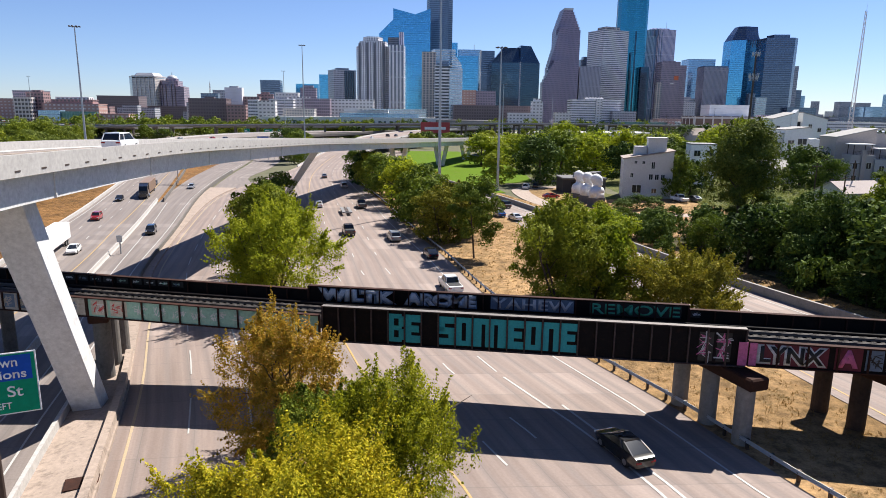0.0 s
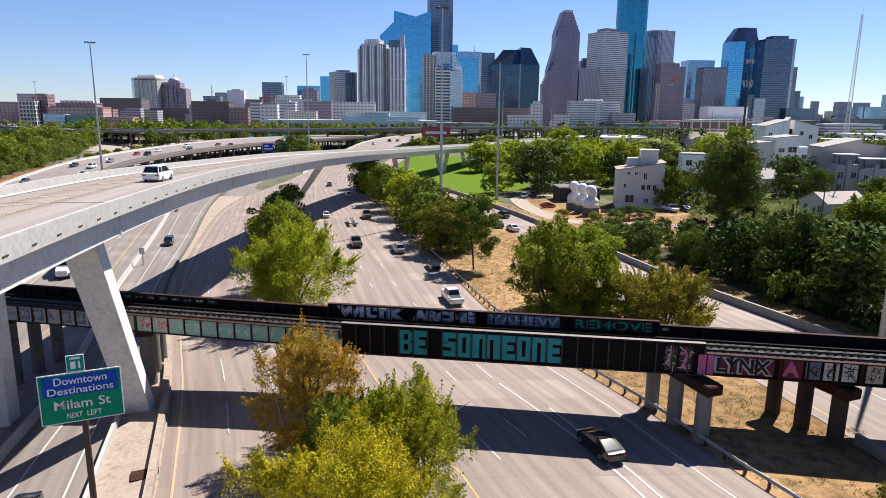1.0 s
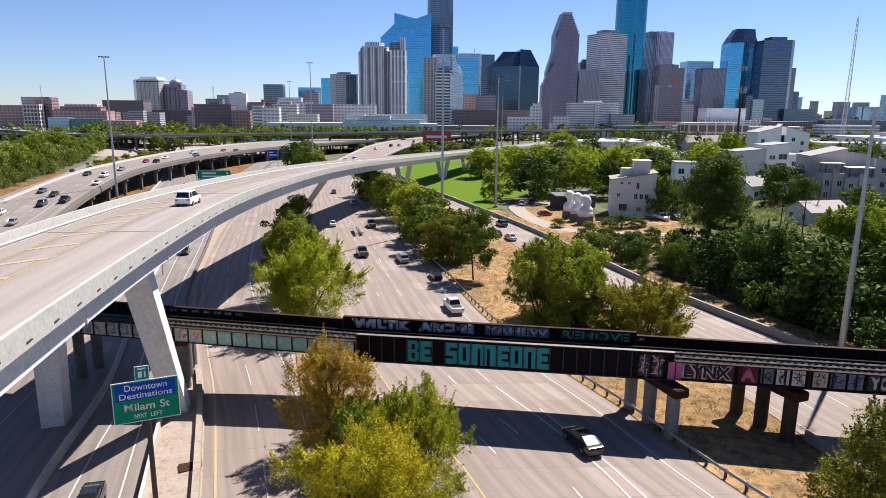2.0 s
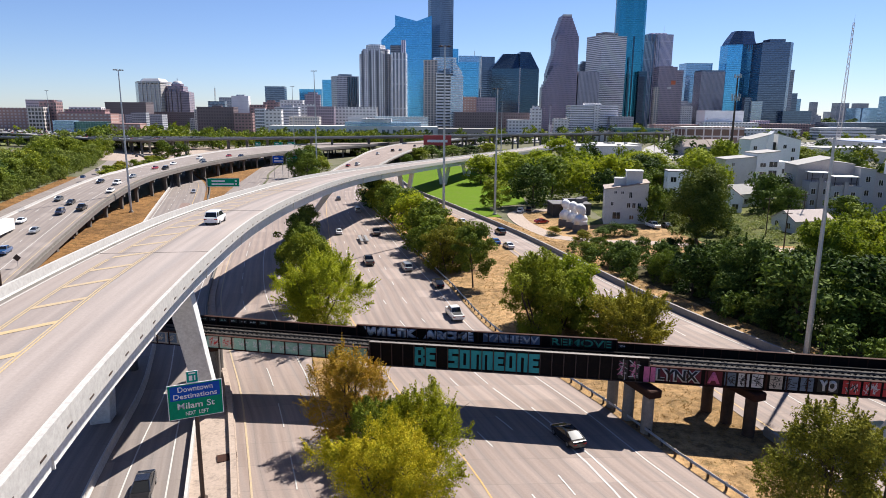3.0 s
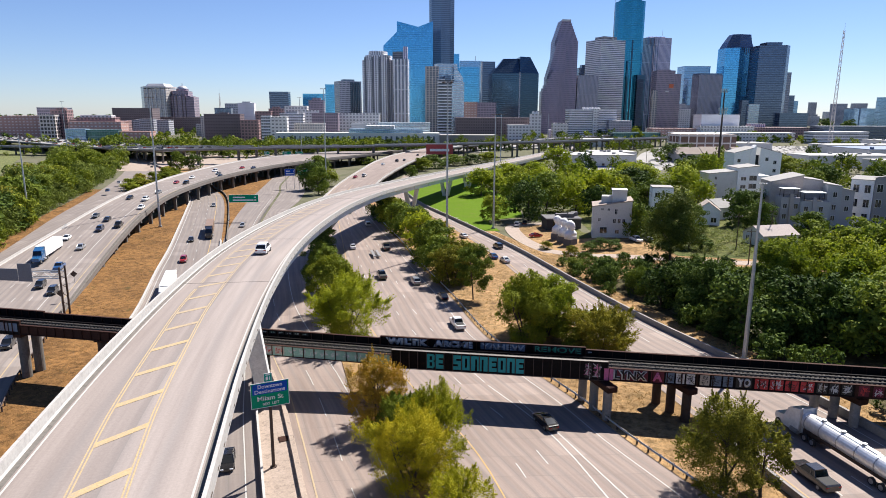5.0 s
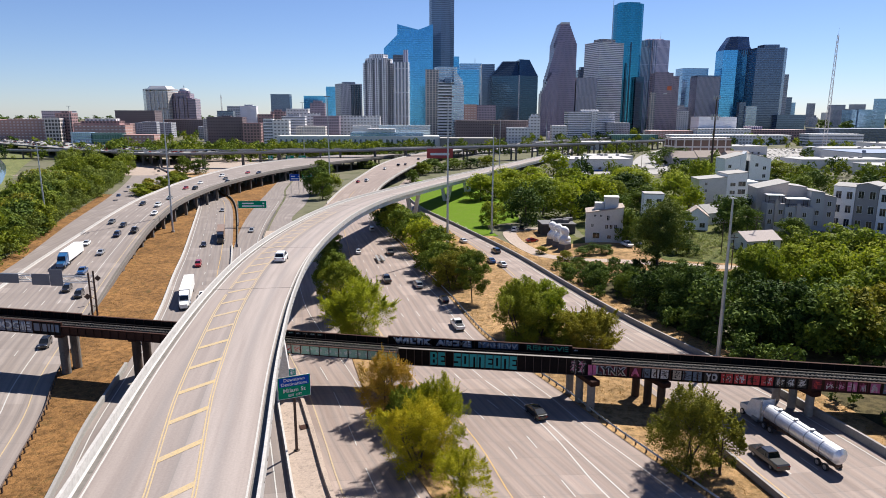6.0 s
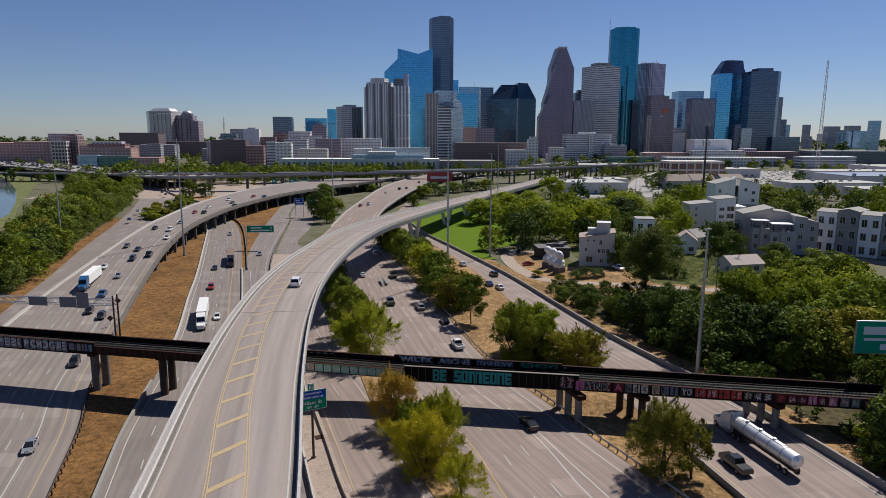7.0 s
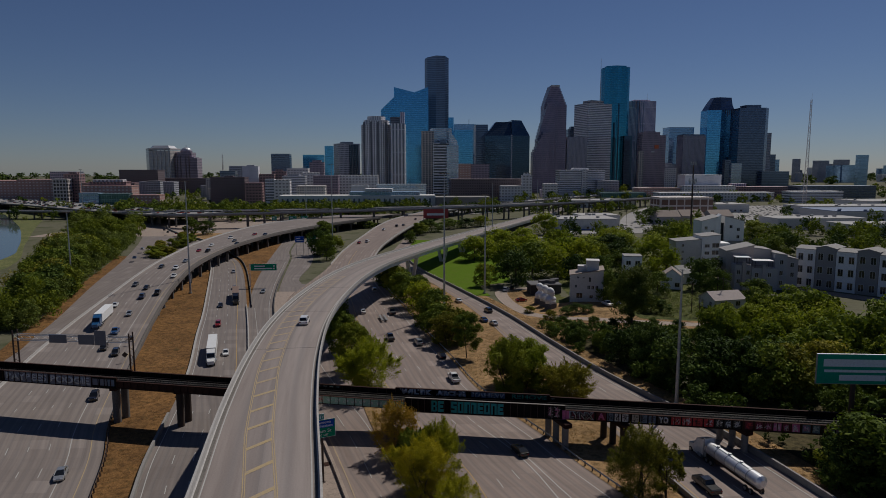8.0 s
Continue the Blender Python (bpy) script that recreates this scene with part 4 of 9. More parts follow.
def make_rail_bridge():
    br = thing("railway_bridge", "old dark steel plate-girder railway bridge covered in graffiti", "bridge", kind="structure", m=RAIL)
    NEAR, FAR, TOP = 0.0, 5.3, 7.93

    def gird(name, x0, x1, y, z0, z1, mats, label="", pitch=1.22):
        bm = bmesh.new()
        girder(bm, x0, x1, y, z0, z1)
        g = part(name, bm, mats, br, label)
        me = stiffener_mesh(z1 - z0, mats[1])
        n = max(1, round((x1 - x0) / pitch))
        for k in range(n + 1):
            part("stiffener", me, None, g, m=pose(x0 + (x1 - x0) * k / n, y, z0))
        return g

    main = gird("girder", -30.4, -0.1, NEAR, 5.3, TOP, [M_BLACK, M_STIFF], "black-painted near plate girder with painted words", 1.2625)
    far = gird("girder", -33.4, -2.8, FAR, 5.3, TOP, [M_BLACK, M_RUST], "far plate girder with pale graffiti")
    # pale worn cap along the near girder
    bm = bmesh.new()
    box(bm, -30.4, -0.1, NEAR - 0.23, NEAR + 0.23, TOP + 0.072, TOP + 0.09)
    part("cap_plate", bm, P_WORN, main, "worn pale steel top plate")
    # side spans
    SIDE = 7.15
    east = [gird("girder", 0.05, 11.5, NEAR - 0.12, 5.45, SIDE, [M_BLACK, M_RUST], "painted side girder", 2.0),
            gird("girder", 11.6, 31.0, NEAR - 0.12, 5.45, SIDE, [M_BLACK, M_RUST], "painted side girder", 1.85),
            gird("girder", 31.1, 50.0, NEAR - 0.12, 5.45, SIDE, [M_RUST, M_RUST], "painted side girder", 1.85),
            gird("girder", 50.1, 72.0, NEAR - 0.12, 5.45, SIDE, [M_RUST, M_RUST], "rusty side girder", 1.85)]
    west = [gird("girder", -50.5, -30.6, NEAR - 0.2, 5.75, SIDE + 0.1, [P_MINT, M_RUST], "side girder painted pale mint", 1.62),
            gird("girder", -66.5, -50.6, NEAR - 0.2, 5.75, SIDE + 0.1, [P_CREAM, M_RUST], "side girder with faded lettering", 1.62),
            gird("girder", -92.9, -66.6, NEAR - 0.2, 5.75, SIDE + 0.1, [M_RUST, M_RUST], "rusty side girder", 1.62),
            gird("girder", -142.0, -93.0, NEAR, 5.5, TOP - 0.1, [M_BLACK, M_RUST], "through girder with white lettering", 1.5),
            gird("girder", -190.0, -142.1, NEAR, 5.5, SIDE, [M_RUST, M_RUST], "rusty side girder", 1.5)]
    for x0, x1 in ((-2.7, 72.0), (-92.9, -33.5), (-190, -142.1)):
        gird("girder", x0, x1, FAR, 5.6, SIDE + 0.45, [M_BLACK, M_RUST], "far side girder", 1.85)
    gird("girder", -142.0, -93.0, FAR, 5.5, TOP - 0.1, [M_BLACK, M_RUST], "far through girder", 1.5)
    # deck, ballast and track
    def long_box(bm, *r, bevel=0.0):
        for a, b in ((-190, -30.4), (-30.4, 0), (0, 72)):
            box(bm, a, b, *r, bevel=bevel)
    bm = bmesh.new()
    long_box(bm, NEAR + 0.1, FAR - 0.1, 6.15, 6.55)
    part("deck", bm, M_TRACK, br, "dark ballasted deck")
    bm = bmesh.new()
    for k in range(430):
        x = -189.6 + k * 0.61
        box(bm, x - 0.12, x + 0.12, 1.1, 3.9, 6.55, 6.72)
    tagged(part("sleeper", bm, M_TRACK, br, "dark timber sleepers"), kind="stuff")
    for y in (1.75, 1.97, 2.97, 3.19):
        bm = bmesh.new()
        long_box(bm, y - 0.036, y + 0.036, 6.84, 6.90)
        long_box(bm, y - 0.012, y + 0.012, 6.74, 6.84)
        long_box(bm, y - 0.07, y + 0.07, 6.72, 6.74)
        part("rail", bm, M_RAIL, br)
    for y in (0.55, 4.5):
        bm = bmesh.new()
        long_box(bm, y - 0.25, y + 0.25, 6.552, 6.80, bevel=0.03)
        part("cable_trough", bm, M_BLACK, br)

    # words on the near girder
    f = NEAR - 0.026

    def glyph(ch, x, w, z0, z1, depth, parent, mat):
        bm = bmesh.new()
        for a, b, c, d in BLOCK[ch]:
            box(bm, x + a * w, x + b * w, f - depth, f, z0 + c * (z1 - z0), z0 + d * (z1 - z0))
        part("letter", bm, mat, parent)
    pitch = 1.2625
    x = -25.35
    for k, ch in enumerate("BE SOMmEONE"):
        if ch not in " m":
            w = 1.12 if ch != "M" else 2.38
            glyph(ch, x + 0.07, w, 5.50, 7.66, 0.02, main, M_TEAL)
        x += pitch

    def words(txt, x0, x1, y, z0, z1, mat, parent, back=None, pad=0.1, bold=0.02, lift=0.0):
        if back:
            bm = bmesh.new()
            box(bm, x0 - pad, x1 + pad, y - 0.012, y - 0.004, z0 - pad, z1 + pad)
            part("paint_field", bm, back, parent)
        bm = flat_text(txt, z1 - z0, x1 - x0, bold=bold)
        bmesh.ops.transform(bm, verts=bm.verts, matrix=Matrix.Translation((x0, y - 0.016 - lift, z0)) @ pose(0, 0, 0, 90))
        part("lettering", bm, mat, parent)

    yf = FAR - 0.03
    words("WILTK", -32.6, -25.8, yf, 6.72, 7.86, P_BLUE, far, bold=0.13)
    words("WILTK", -32.5, -25.9, yf, 6.80, 7.8, P_WHITE, far, bold=0.07, lift=0.016)
    words("ARCME", -25.3, -19.2, yf, 6.72, 7.86, P_BLUE, far, bold=0.13)
    words("ARCME", -25.2, -19.3, yf, 6.80, 7.8, P_WHITE, far, bold=0.07, lift=0.016)
    words("YAHEW", -18.0, -11.6, yf, 6.9, 7.75, P_WHITE, far, P_BLUE)
    words("REMOVE", -10.2, -3.4, yf, 6.9, 7.75, P_GREEN, far, P_BLACK)
    ye = NEAR - 0.12 - 0.03
    words("LYNX", 0.62, 5.15, ye, 5.60, 7.02, P_WHITE, east[0], P_MAROON, 0.05, bold=0.085)
    words("LYNX", 0.85, 4.92, ye, 5.74, 6.90, P_BLACK, east[0], bold=0.03, lift=0.016)
    words("A", 5.8, 7.1, ye, 5.70, 6.98, P_PINK, east[0], P_MAROON, 0.2, bold=0.05)
    bm = bmesh.new()
    box(bm, -0.6, 0.6, NEAR - 0.27, NEAR - 0.24, 5.4, 7.1)
    part("end_plate", bm, P_PINK, main)
    rnd = random.Random(4)

    def scrawl(parent, x0, x1, z0, z1, y, mats, each=1.85, ink=None, strokes=(12, 20)):
        """Graffiti that cannot be read: colour fields with plain bars."""
        n = max(1, round((x1 - x0) / each))
        for k in range(n):
            a, b = x0 + (x1 - x0) * k / n + 0.12, x0 + (x1 - x0) * (k + 1) / n - 0.12
            bm = bmesh.new()
            box(bm, a, b, y - 0.012, y - 0.004, z0, z1)
            ground = rnd.choice(mats)
            part("paint_field", bm, ground, parent)
            inks = [m for m in (ink or mats) if m is not ground] or [P_WHITE]
            for layer in range(2):
                bm = bmesh.new()
                for _ in range(rnd.randint(*strokes) // 2):
                    L = rnd.uniform(0.14, 0.5) * (z1 - z0)
                    c, z, w = rnd.uniform(a + 0.25, b - 0.25), rnd.uniform(z0 + 0.28, z1 - 0.28), rnd.uniform(0.03, 0.10)
                    box(bm, -L / 2, L / 2, -0.02 - 0.003 * layer, -0.012, -w / 2, w / 2, m=Matrix.Translation((c, y, z)) @ pose(0, 0, 0, 0, rnd.choice((0, 90, 90, 40, -40, 65, -65, 110, 20, -15))))
                part("paint_bars", bm, rnd.choice(inks), parent)

    scrawl(main, -3.3, -0.9, 5.5, 7.6, f, [P_BLACK], 1.22, [P_WHITE, P_WHITE, P_PINK], (24, 34))
    scrawl(east[0], 7.4, 11.4, 5.6, 7.05, ye, [P_BLUE, P_WHITE, P_BLACK], 1.2)
    scrawl(east[1], 11.8, 16.2, 5.6, 7.05, ye, [P_CREAM, P_BLUE, P_CREAM, P_WHITE], 1.4, [P_BLACK, P_WHITE])
    words("YO", 16.6, 18.3, ye, 5.75, 6.95, P_WHITE, east[1], P_BLACK, 0.14, bold=0.06)
    scrawl(east[1], 18.7, 26.2, 5.6, 7.05, ye, [P_RED], 1.85, [P_WHITE, P_BLACK, P_WHITE], (16, 24))
    scrawl(east[1], 26.3, 30.8, 5.6, 7.05, ye, [P_BLACK], 1.5, [P_WHITE, P_WHITE, P_CREAM], (20, 28))
    scrawl(east[2], 31.3, 32.8, 5.6, 7.05, ye, [P_MAROON], 1.5, [P_RED])
    scrawl(east[2], 33.0, 40.6, 5.6, 7.05, ye, [P_PINK, P_PINK, P_MAROON], 1.5, [P_WHITE, P_PINK], (18, 26))
    scrawl(east[2], 40.8, 47, 5.6, 7.05, ye, [P_BLUE, P_BLACK], 1.6, [P_WHITE, P_WHITE, P_PINK], (18, 26))
    yw = NEAR - 0.2 - 0.03
    scrawl(west[0], -46.6, -33.0, 5.95, 7.1, yw, [P_MINT, P_MINT, P_MINT], 1.62)
    scrawl(west[0], -50.3, -46.8, 5.9, 7.15, yw, [P_CREAM, P_WHITE, P_RED], 1.6)
    scrawl(west[1], -65.0, -51.2, 5.95, 7.1, yw, [P_CREAM, P_CREAM, P_BLUE], 1.62)
    lilac = surface("faded_lilac_paint", (0.21, 0.205, 0.23), (0.15, 0.15, 0.175), 0.75, big=0.4, fine=4, spec=0.1)
    words("BAYBEES", -120.4, -110.2, f, 5.95, 7.5, P_WHITE, west[3], lilac, 0.35, bold=0.035)
    words("BOOGIE", -109.2, -99.6, f, 5.95, 7.5, P_WHITE, west[3], lilac, 0.35, bold=0.035)
    scrawl(west[3], -99, -93.5, 6.0, 7.4, f, [P_BLUE, P_BLUE, lilac], 1.6)
    for x0, x1 in ((-2.8, 5), (6, 12), (14, 22), (-60, -45)):
        scrawl(br, x0, x1, 7.0, 7.5, yf + 0.0, [P_BLACK], 1.4, [P_WHITE, P_MINT, P_BLUE])
    # the side spans swing a little away from the main span's line
    def swing(x):
        return -0.023 * x if x > 0 else 0.054 * (-30.4 - x) if x < -30.4 else 0.0
    done = set()
    for ob in br.children_recursive:
        if ob.matrix_basis.translation.length > 0.01:
            ob.matrix_basis.translation.y += swing(ob.matrix_basis.translation.x)
        elif ob.data.name not in done:
            done.add(ob.data.name)
            for v in ob.data.vertices:
                v.co.y += swing(v.co.x)
    return br


bridge = make_rail_bridge()


def bridge_pier(spots, cap, label, top=5.2, r=0.62, mat=None):
    pier = thing("bridge_pier", label, "pier", "railway bridge piers", "structure")
    for x, y in spots:
        bm = bmesh.new()
        g = ground_z(x, y) - 0.4
        tube(bm, (x, y, g), (x, y, top - 0.9), r, r, 18)
        part("column", bm, mat or M_CONC, pier, smooth=False)
    a, b = Vector(spots[0]), Vector(spots[-1])
    t = (b - a).normalized()
    c = (a + b) / 2
    L = (b - a).length / 2 + 1.15
    bm = bmesh.new()
    box(bm, -L, L, -0.8, 0.8, top - 0.95, top - 0.05, bevel=0.12)
    part("cap_beam", bm, cap, pier, m=pose(c.x, c.y, 0, 0, 0, math.degrees(math.atan2(t.y, t.x))))
    return pier


bridge_pier([(25.6, 45.0), (24.6, 48.1), (23.8, 51.2)], M_RUST, "three round concrete columns under a dark steel cap")
# these columns are coloured dark for the shade they stand in
bridge_pier([(36.2, 44.0), (35.2, 46.9), (34.3, 49.8)], M_RUST, "dark round columns on sandy earth", mat=M_SHADED_RUST)
bridge_pier([(57.2, 40.2), (56.4, 43.2), (55.6, 46.2)], M_RUST, "three round concrete columns beside the frontage road", r=0.6)
bridge_pier([(75.0, 34.0), (74.2, 37.2), (73.4, 40.4)], M_RUST, "round columns among trees")
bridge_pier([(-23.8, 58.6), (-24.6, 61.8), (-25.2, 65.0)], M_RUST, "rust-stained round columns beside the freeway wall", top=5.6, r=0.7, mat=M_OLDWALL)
# darker concrete stands in for the flyover's shade on these columns
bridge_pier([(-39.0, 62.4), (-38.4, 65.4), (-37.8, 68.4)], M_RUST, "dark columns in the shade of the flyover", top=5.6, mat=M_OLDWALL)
# west piers: column colour holds the bridge's shade besides rust and stains
bridge_pier([(-51.8, 66.2), (-51.2, 69.0)], M_RUST, "dark rusty columns at the grass bank", top=5.6, r=0.75, mat=M_SHADED_RUST)
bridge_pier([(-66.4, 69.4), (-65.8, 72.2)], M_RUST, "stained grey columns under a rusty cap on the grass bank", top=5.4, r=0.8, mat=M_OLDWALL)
bridge_pier([(-109.0, 79.5), (-108.3, 82.4)], M_RUST, "stained columns beside the frontage road", top=5.4, r=0.8, mat=M_OLDWALL)


# ---------------------------------------------------------------- trees
def leaf_cards(bm, centre, radii, count, size, rnd, hollow=0.62, stray=0.75):
    """Small folded leaf sprays on the outside of a clump, facing outwards and up."""
    for _ in range(count):
        d = Vector((rnd.gauss(0, 1), rnd.gauss(0, 1), rnd.gauss(0, 1) + 0.18)).normalized()
        r = hollow + (1.08 - hollow) * rnd.random() ** 0.7
        p = Vector((centre[0] + d.x * r * radii[0], centre[1] + d.y * r * radii[1], centre[2] + d.z * r * radii[2]))
        n = (d + Vector((rnd.uniform(-1, 1), rnd.uniform(-1, 1), rnd.uniform(-0.5, 1.0))) * stray).normalized()
        u = n.orthogonal().normalized()
        a = rnd.uniform(0, 2 * math.pi)
        u = (math.cos(a) * u + math.sin(a) * n.cross(u))
        w = n.cross(u)
        s = size * rnd.uniform(0.6, 1.35)
        q = [p - u * s, p + w * s * 0.5 + n * s * 0.12, p + u * s, p - w * s * 0.5 + n * s * 0.12]
        bm.faces.new([bm.verts.new(v) for v in q])


def tree_meshes(h, r, clumps, cards, size, seed, trunk=0.22, low=0.28, stems=1, spiky=0.0, lump=1.0):
    """Trunk and crown of a tree of height h and crown radius r, base at 0."""
    rnd = random.Random(seed)
    wood, crown = bmesh.new(), bmesh.new()
    tips = []
    for s in range(stems):
        base = Vector((rnd.uniform(-1, 1), rnd.uniform(-1, 1), 0)) * (0.25 * (stems - 1))
        lean = Vector((rnd.uniform(-1, 1), rnd.uniform(-1, 1), 0)) * (0.06 + 0.1 * (stems - 1)) * h
        pts = [base, base + lean * 0.3 + Vector((0, 0, h * 0.25)), base + lean * 0.7 + Vector((0, 0, h * 0.5)), base + lean + Vector((0, 0, h * 0.82))]
        rad = [trunk, trunk * 0.75, trunk * 0.5, trunk * 0.15]
        for k in range(3):
            tube(wood, pts[k], pts[k + 1], rad[k], rad[k + 1], 7, caps=False)
        for k in range(9 if stems == 1 else 5):
            f = rnd.uniform(0.28, 0.75)
            o = pts[1].lerp(pts[3], (f - 0.25) / 0.6)
            a = k * 2.4 + rnd.uniform(-0.5, 0.5)
            out = r * rnd.uniform(0.45, 0.85)
            e = o + Vector((math.cos(a) * out, math.sin(a) * out, h * rnd.uniform(0.08, 0.28)))
            m = o.lerp(e, 0.5) + Vector((0, 0, 0.05 * h))
            tube(wood, o, m, trunk * 0.34, trunk * 0.22, 5, caps=False)
            tube(wood, m, e, trunk * 0.22, trunk * 0.06, 5, caps=False)
            tips += [e, m]
        tips.append(pts[3])
    for k in range(clumps):
        if k % 3 == 0:
            c = rnd.choice(tips)
        else:
            a, z = rnd.uniform(0, 2 * math.pi), low + (1.0 - low) * ((k + rnd.random()) / clumps) ** 0.9
            prof = math.sin(math.pi * min(1.0, max(0.06, (z - low) / (1.06 - low))) ** 0.75) ** 0.6
            q = r * prof * rnd.uniform(0.3, 0.95) ** 0.5
            c = Vector((math.cos(a) * q, math.sin(a) * q, h * z * rnd.uniform(0.93, 1.0)))
        s = r * rnd.uniform(0.20, 0.40) * lump
        leaf_cards(crown, c, (s, s, s * rnd.uniform(0.6, 0.95)), int(cards / clumps * rnd.uniform(0.6, 1.4)), size, rnd)
        if spiky:
            for _ in range(4 if size < 0.17 else 2):
                d = Vector((c.x, c.y, (c.z - h * 0.4) * 1.2)).normalized() + Vector((rnd.uniform(-.35, .35), rnd.uniform(-.35, .35), rnd.uniform(0.2, .9)))
                e = c + d.normalized() * s * rnd.uniform(1.0, 2.0) * spiky
                for t in (0.45, 0.6, 0.75, 0.88, 1.0):
                    q = 0.26 * (1.25 - t)
                    leaf_cards(crown, c.lerp(e, t), (q, q, q * 1.2), 8 if size < 0.17 else 5, size, rnd, 0.2, 1.0)
    return wood, crown


def make_tree(name, h, r, clumps, cards, size, seed, leaf, label, group="", **kw):
    wood, crown = tree_meshes(h, r, clumps, cards, size, seed, **kw)
    t = thing(name, label, "tree", group)
    part("trunk", wood, M_BARK, t)
    part("crown", crown, leaf, t)
    return t


def plant(proto, x, y, scale=1.0, turn=0.0, tall=1.0, z=None):
    q = copy_thing(proto, pose(x, y, (ground_z(x, y) if z is None else z) - 0.1, 0, 0, turn))
    q.scale = (scale, scale, scale * tall)
    return q


def set_down(t, x, y, z=None):
    t.matrix_basis = pose(x, y, (ground_z(x, y) if z is None else z) - 0.1)
    return t


# the planted median and the nearest trees, each one built for itself
NEAR_TREES = (
    ("yellow", -1.2, 28.8, 9.3, 4.3, 150, 62000, 0.072, 11, L_GOLD, "full yellow-green tree on the freeway median", "median trees", 3, 0.06, 0.8),
    ("lime", 1.4, 34.2, 9.6, 4.1, 130, 46000, 0.078, 111, L_LIMEGOLD, "tall lime-yellow tree on the freeway median", "median trees", 3, 0.08, 0.9),
    ("russet", -5.6, 44.2, 9.4, 4.0, 110, 34000, 0.082, 12, L_RUSSET, "tree with russet autumn leaves on the median", "median trees", 3, 0.08, 0.9),
    ("moss", -2.6, 38.6, 6.8, 3.4, 80, 24000, 0.082, 112, L_MOSS, "green tree between yellow trees on the median", "median trees", 3, 0.06, 0.8),
    ("small", 3.8, 20.8, 6.8, 3.7, 80, 24000, 0.075, 13, L_LIMEGOLD, "small lime-yellow tree on the median", "median trees", 2, 0.06, 0.7),
    ("small", 7.8, 6.0, 7.0, 3.0, 40, 9000, 0.13, 131, L_MOSS, "small green tree on the median", "median trees", 2, 0.08, 0.5),
    ("broad", -12.6, 78.6, 11.6, 5.6, 130, 34000, 0.14, 14, L_LIME, "broad lime-green tree on the median", "median trees", 4, 0.02, 0.9),
    ("green", -18.4, 96.0, 12.4, 5.0, 80, 17000, 0.20, 15, L_MOSS, "green tree on the median beside the flyover", "median trees", 3, 0.02, 0.6),
    ("green", -22.6, 114.0, 11.4, 4.8, 70, 13000, 0.22, 16, L_GREEN, "green tree on the median beside the flyover", "median trees", 3, 0.02, 0.4),
    ("olive", 33.2, 27.0, 10.8, 4.5, 120, 34000, 0.105, 17, L_OLIVE, "olive-brown tree on bare earth by the guard rail", "verge trees", 3, 0.08, 0.7),
    ("olive", 37.4, 26.2, 8.8, 2.7, 40, 8000, 0.14, 18, L_OLIVE, "slender sparse tree on bare earth", "verge trees", 2, 0.15, 0.6),
    ("olive", 32.6, 71.0, 7.2, 4.9, 110, 30000, 0.14, 19, L_OLIVE, "low domed olive-green tree by the frontage road", "verge trees", 5, 0.0, 0.9),
    ("moss", 28.6, 74.0, 6.4, 3.6, 50, 11000, 0.18, 191, L_MOSS, "round green shrub by the frontage road", "verge trees", 4, 0.0, 0.4),
    ("green", 19.6, 76.0, 12.8, 5.0, 120, 26000, 0.16, 20, L_MOSS, "dense green tree on the earth verge", "verge trees", 3, 0.02, 0.5),
    ("green", 24.2, 78.6, 11.6, 4.8, 90, 22000, 0.19, 21, L_LIME, "dense bright tree on the earth verge", "verge trees", 3, 0.02, 0.4),
    ("green", 22.4, 81.6, 9.0, 4.6, 70, 14000, 0.20, 211, L_GREEN, "green shrubby tree on the earth verge", "verge trees", 4, 0.0, 0.3),
    ("green", 12.4, 103.4, 12.8, 3.8, 60, 12000, 0.19, 22, L_GREEN, "upright green tree with a bare trunk", "verge trees", 1, 0.25, 0.4),
    ("dark", 66.7, 126.8, 20.0, 7.2, 110, 24000, 0.26, 24, L_LANE, "large dark spreading tree with an open trunk beside the lane", "lane trees", 1, 0.27, 0.4),
    ("olive", 8.0, 117.0, 9.6, 4.8, 70, 14000, 0.20, 23, L_OLIVE, "brownish tree on the verge", "verge trees", 4, 0.02, 0.4),
    ("wood", 58.5, 88.5, 11.5, 5.6, 80, 17000, 0.21, 61, L_DARK, "tall dark vine-hung tree at the wood's edge", "woodland trees", 2, 0.02, 0.5),
    ("wood", 52.6, 106.0, 5.6, 4.6, 56, 10000, 0.19, 62, L_GREEN, "low leafy thicket beside the frontage wall", "woodland trees", 4, 0.0, 0.5),
    ("wood", 47.6, 121.0, 5.2, 4.2, 50, 9000, 0.20, 63, L_DARK, "low dark thicket near the lane's bend", "woodland trees", 4, 0.0, 0.4),
    ("wood", 67.4, 72.5, 8.2, 5.2, 70, 15000, 0.20, 64, L_GREEN, "sunlit green thicket behind the light mast", "woodland trees", 3, 0.0, 0.6),
    ("wood", 82.0, 66.5, 7.6, 5.4, 70, 15000, 0.20, 65, L_MOSS, "round bright green tree at the wood's edge", "woodland trees", 3, 0.0, 0.6),
    ("wood", 84.0, 104.0, 12.0, 6.2, 80, 15000, 0.25, 66, L_SUNLIT, "broad yellow-green tree above the wood", "woodland trees", 2, 0.05, 0.6))
for kind, x, y, h, r, clumps, cards, size, seed, leaf, label, group, stems, low, spiky in NEAR_TREES:
    set_down(make_tree("tree", h, r, clumps, cards, size, seed, leaf, label, group, stems=stems, low=low, spiky=spiky, trunk=0.45 if kind == "dark" else 0.17, lump=0.78 if size < 0.09 else 0.9), x, y)

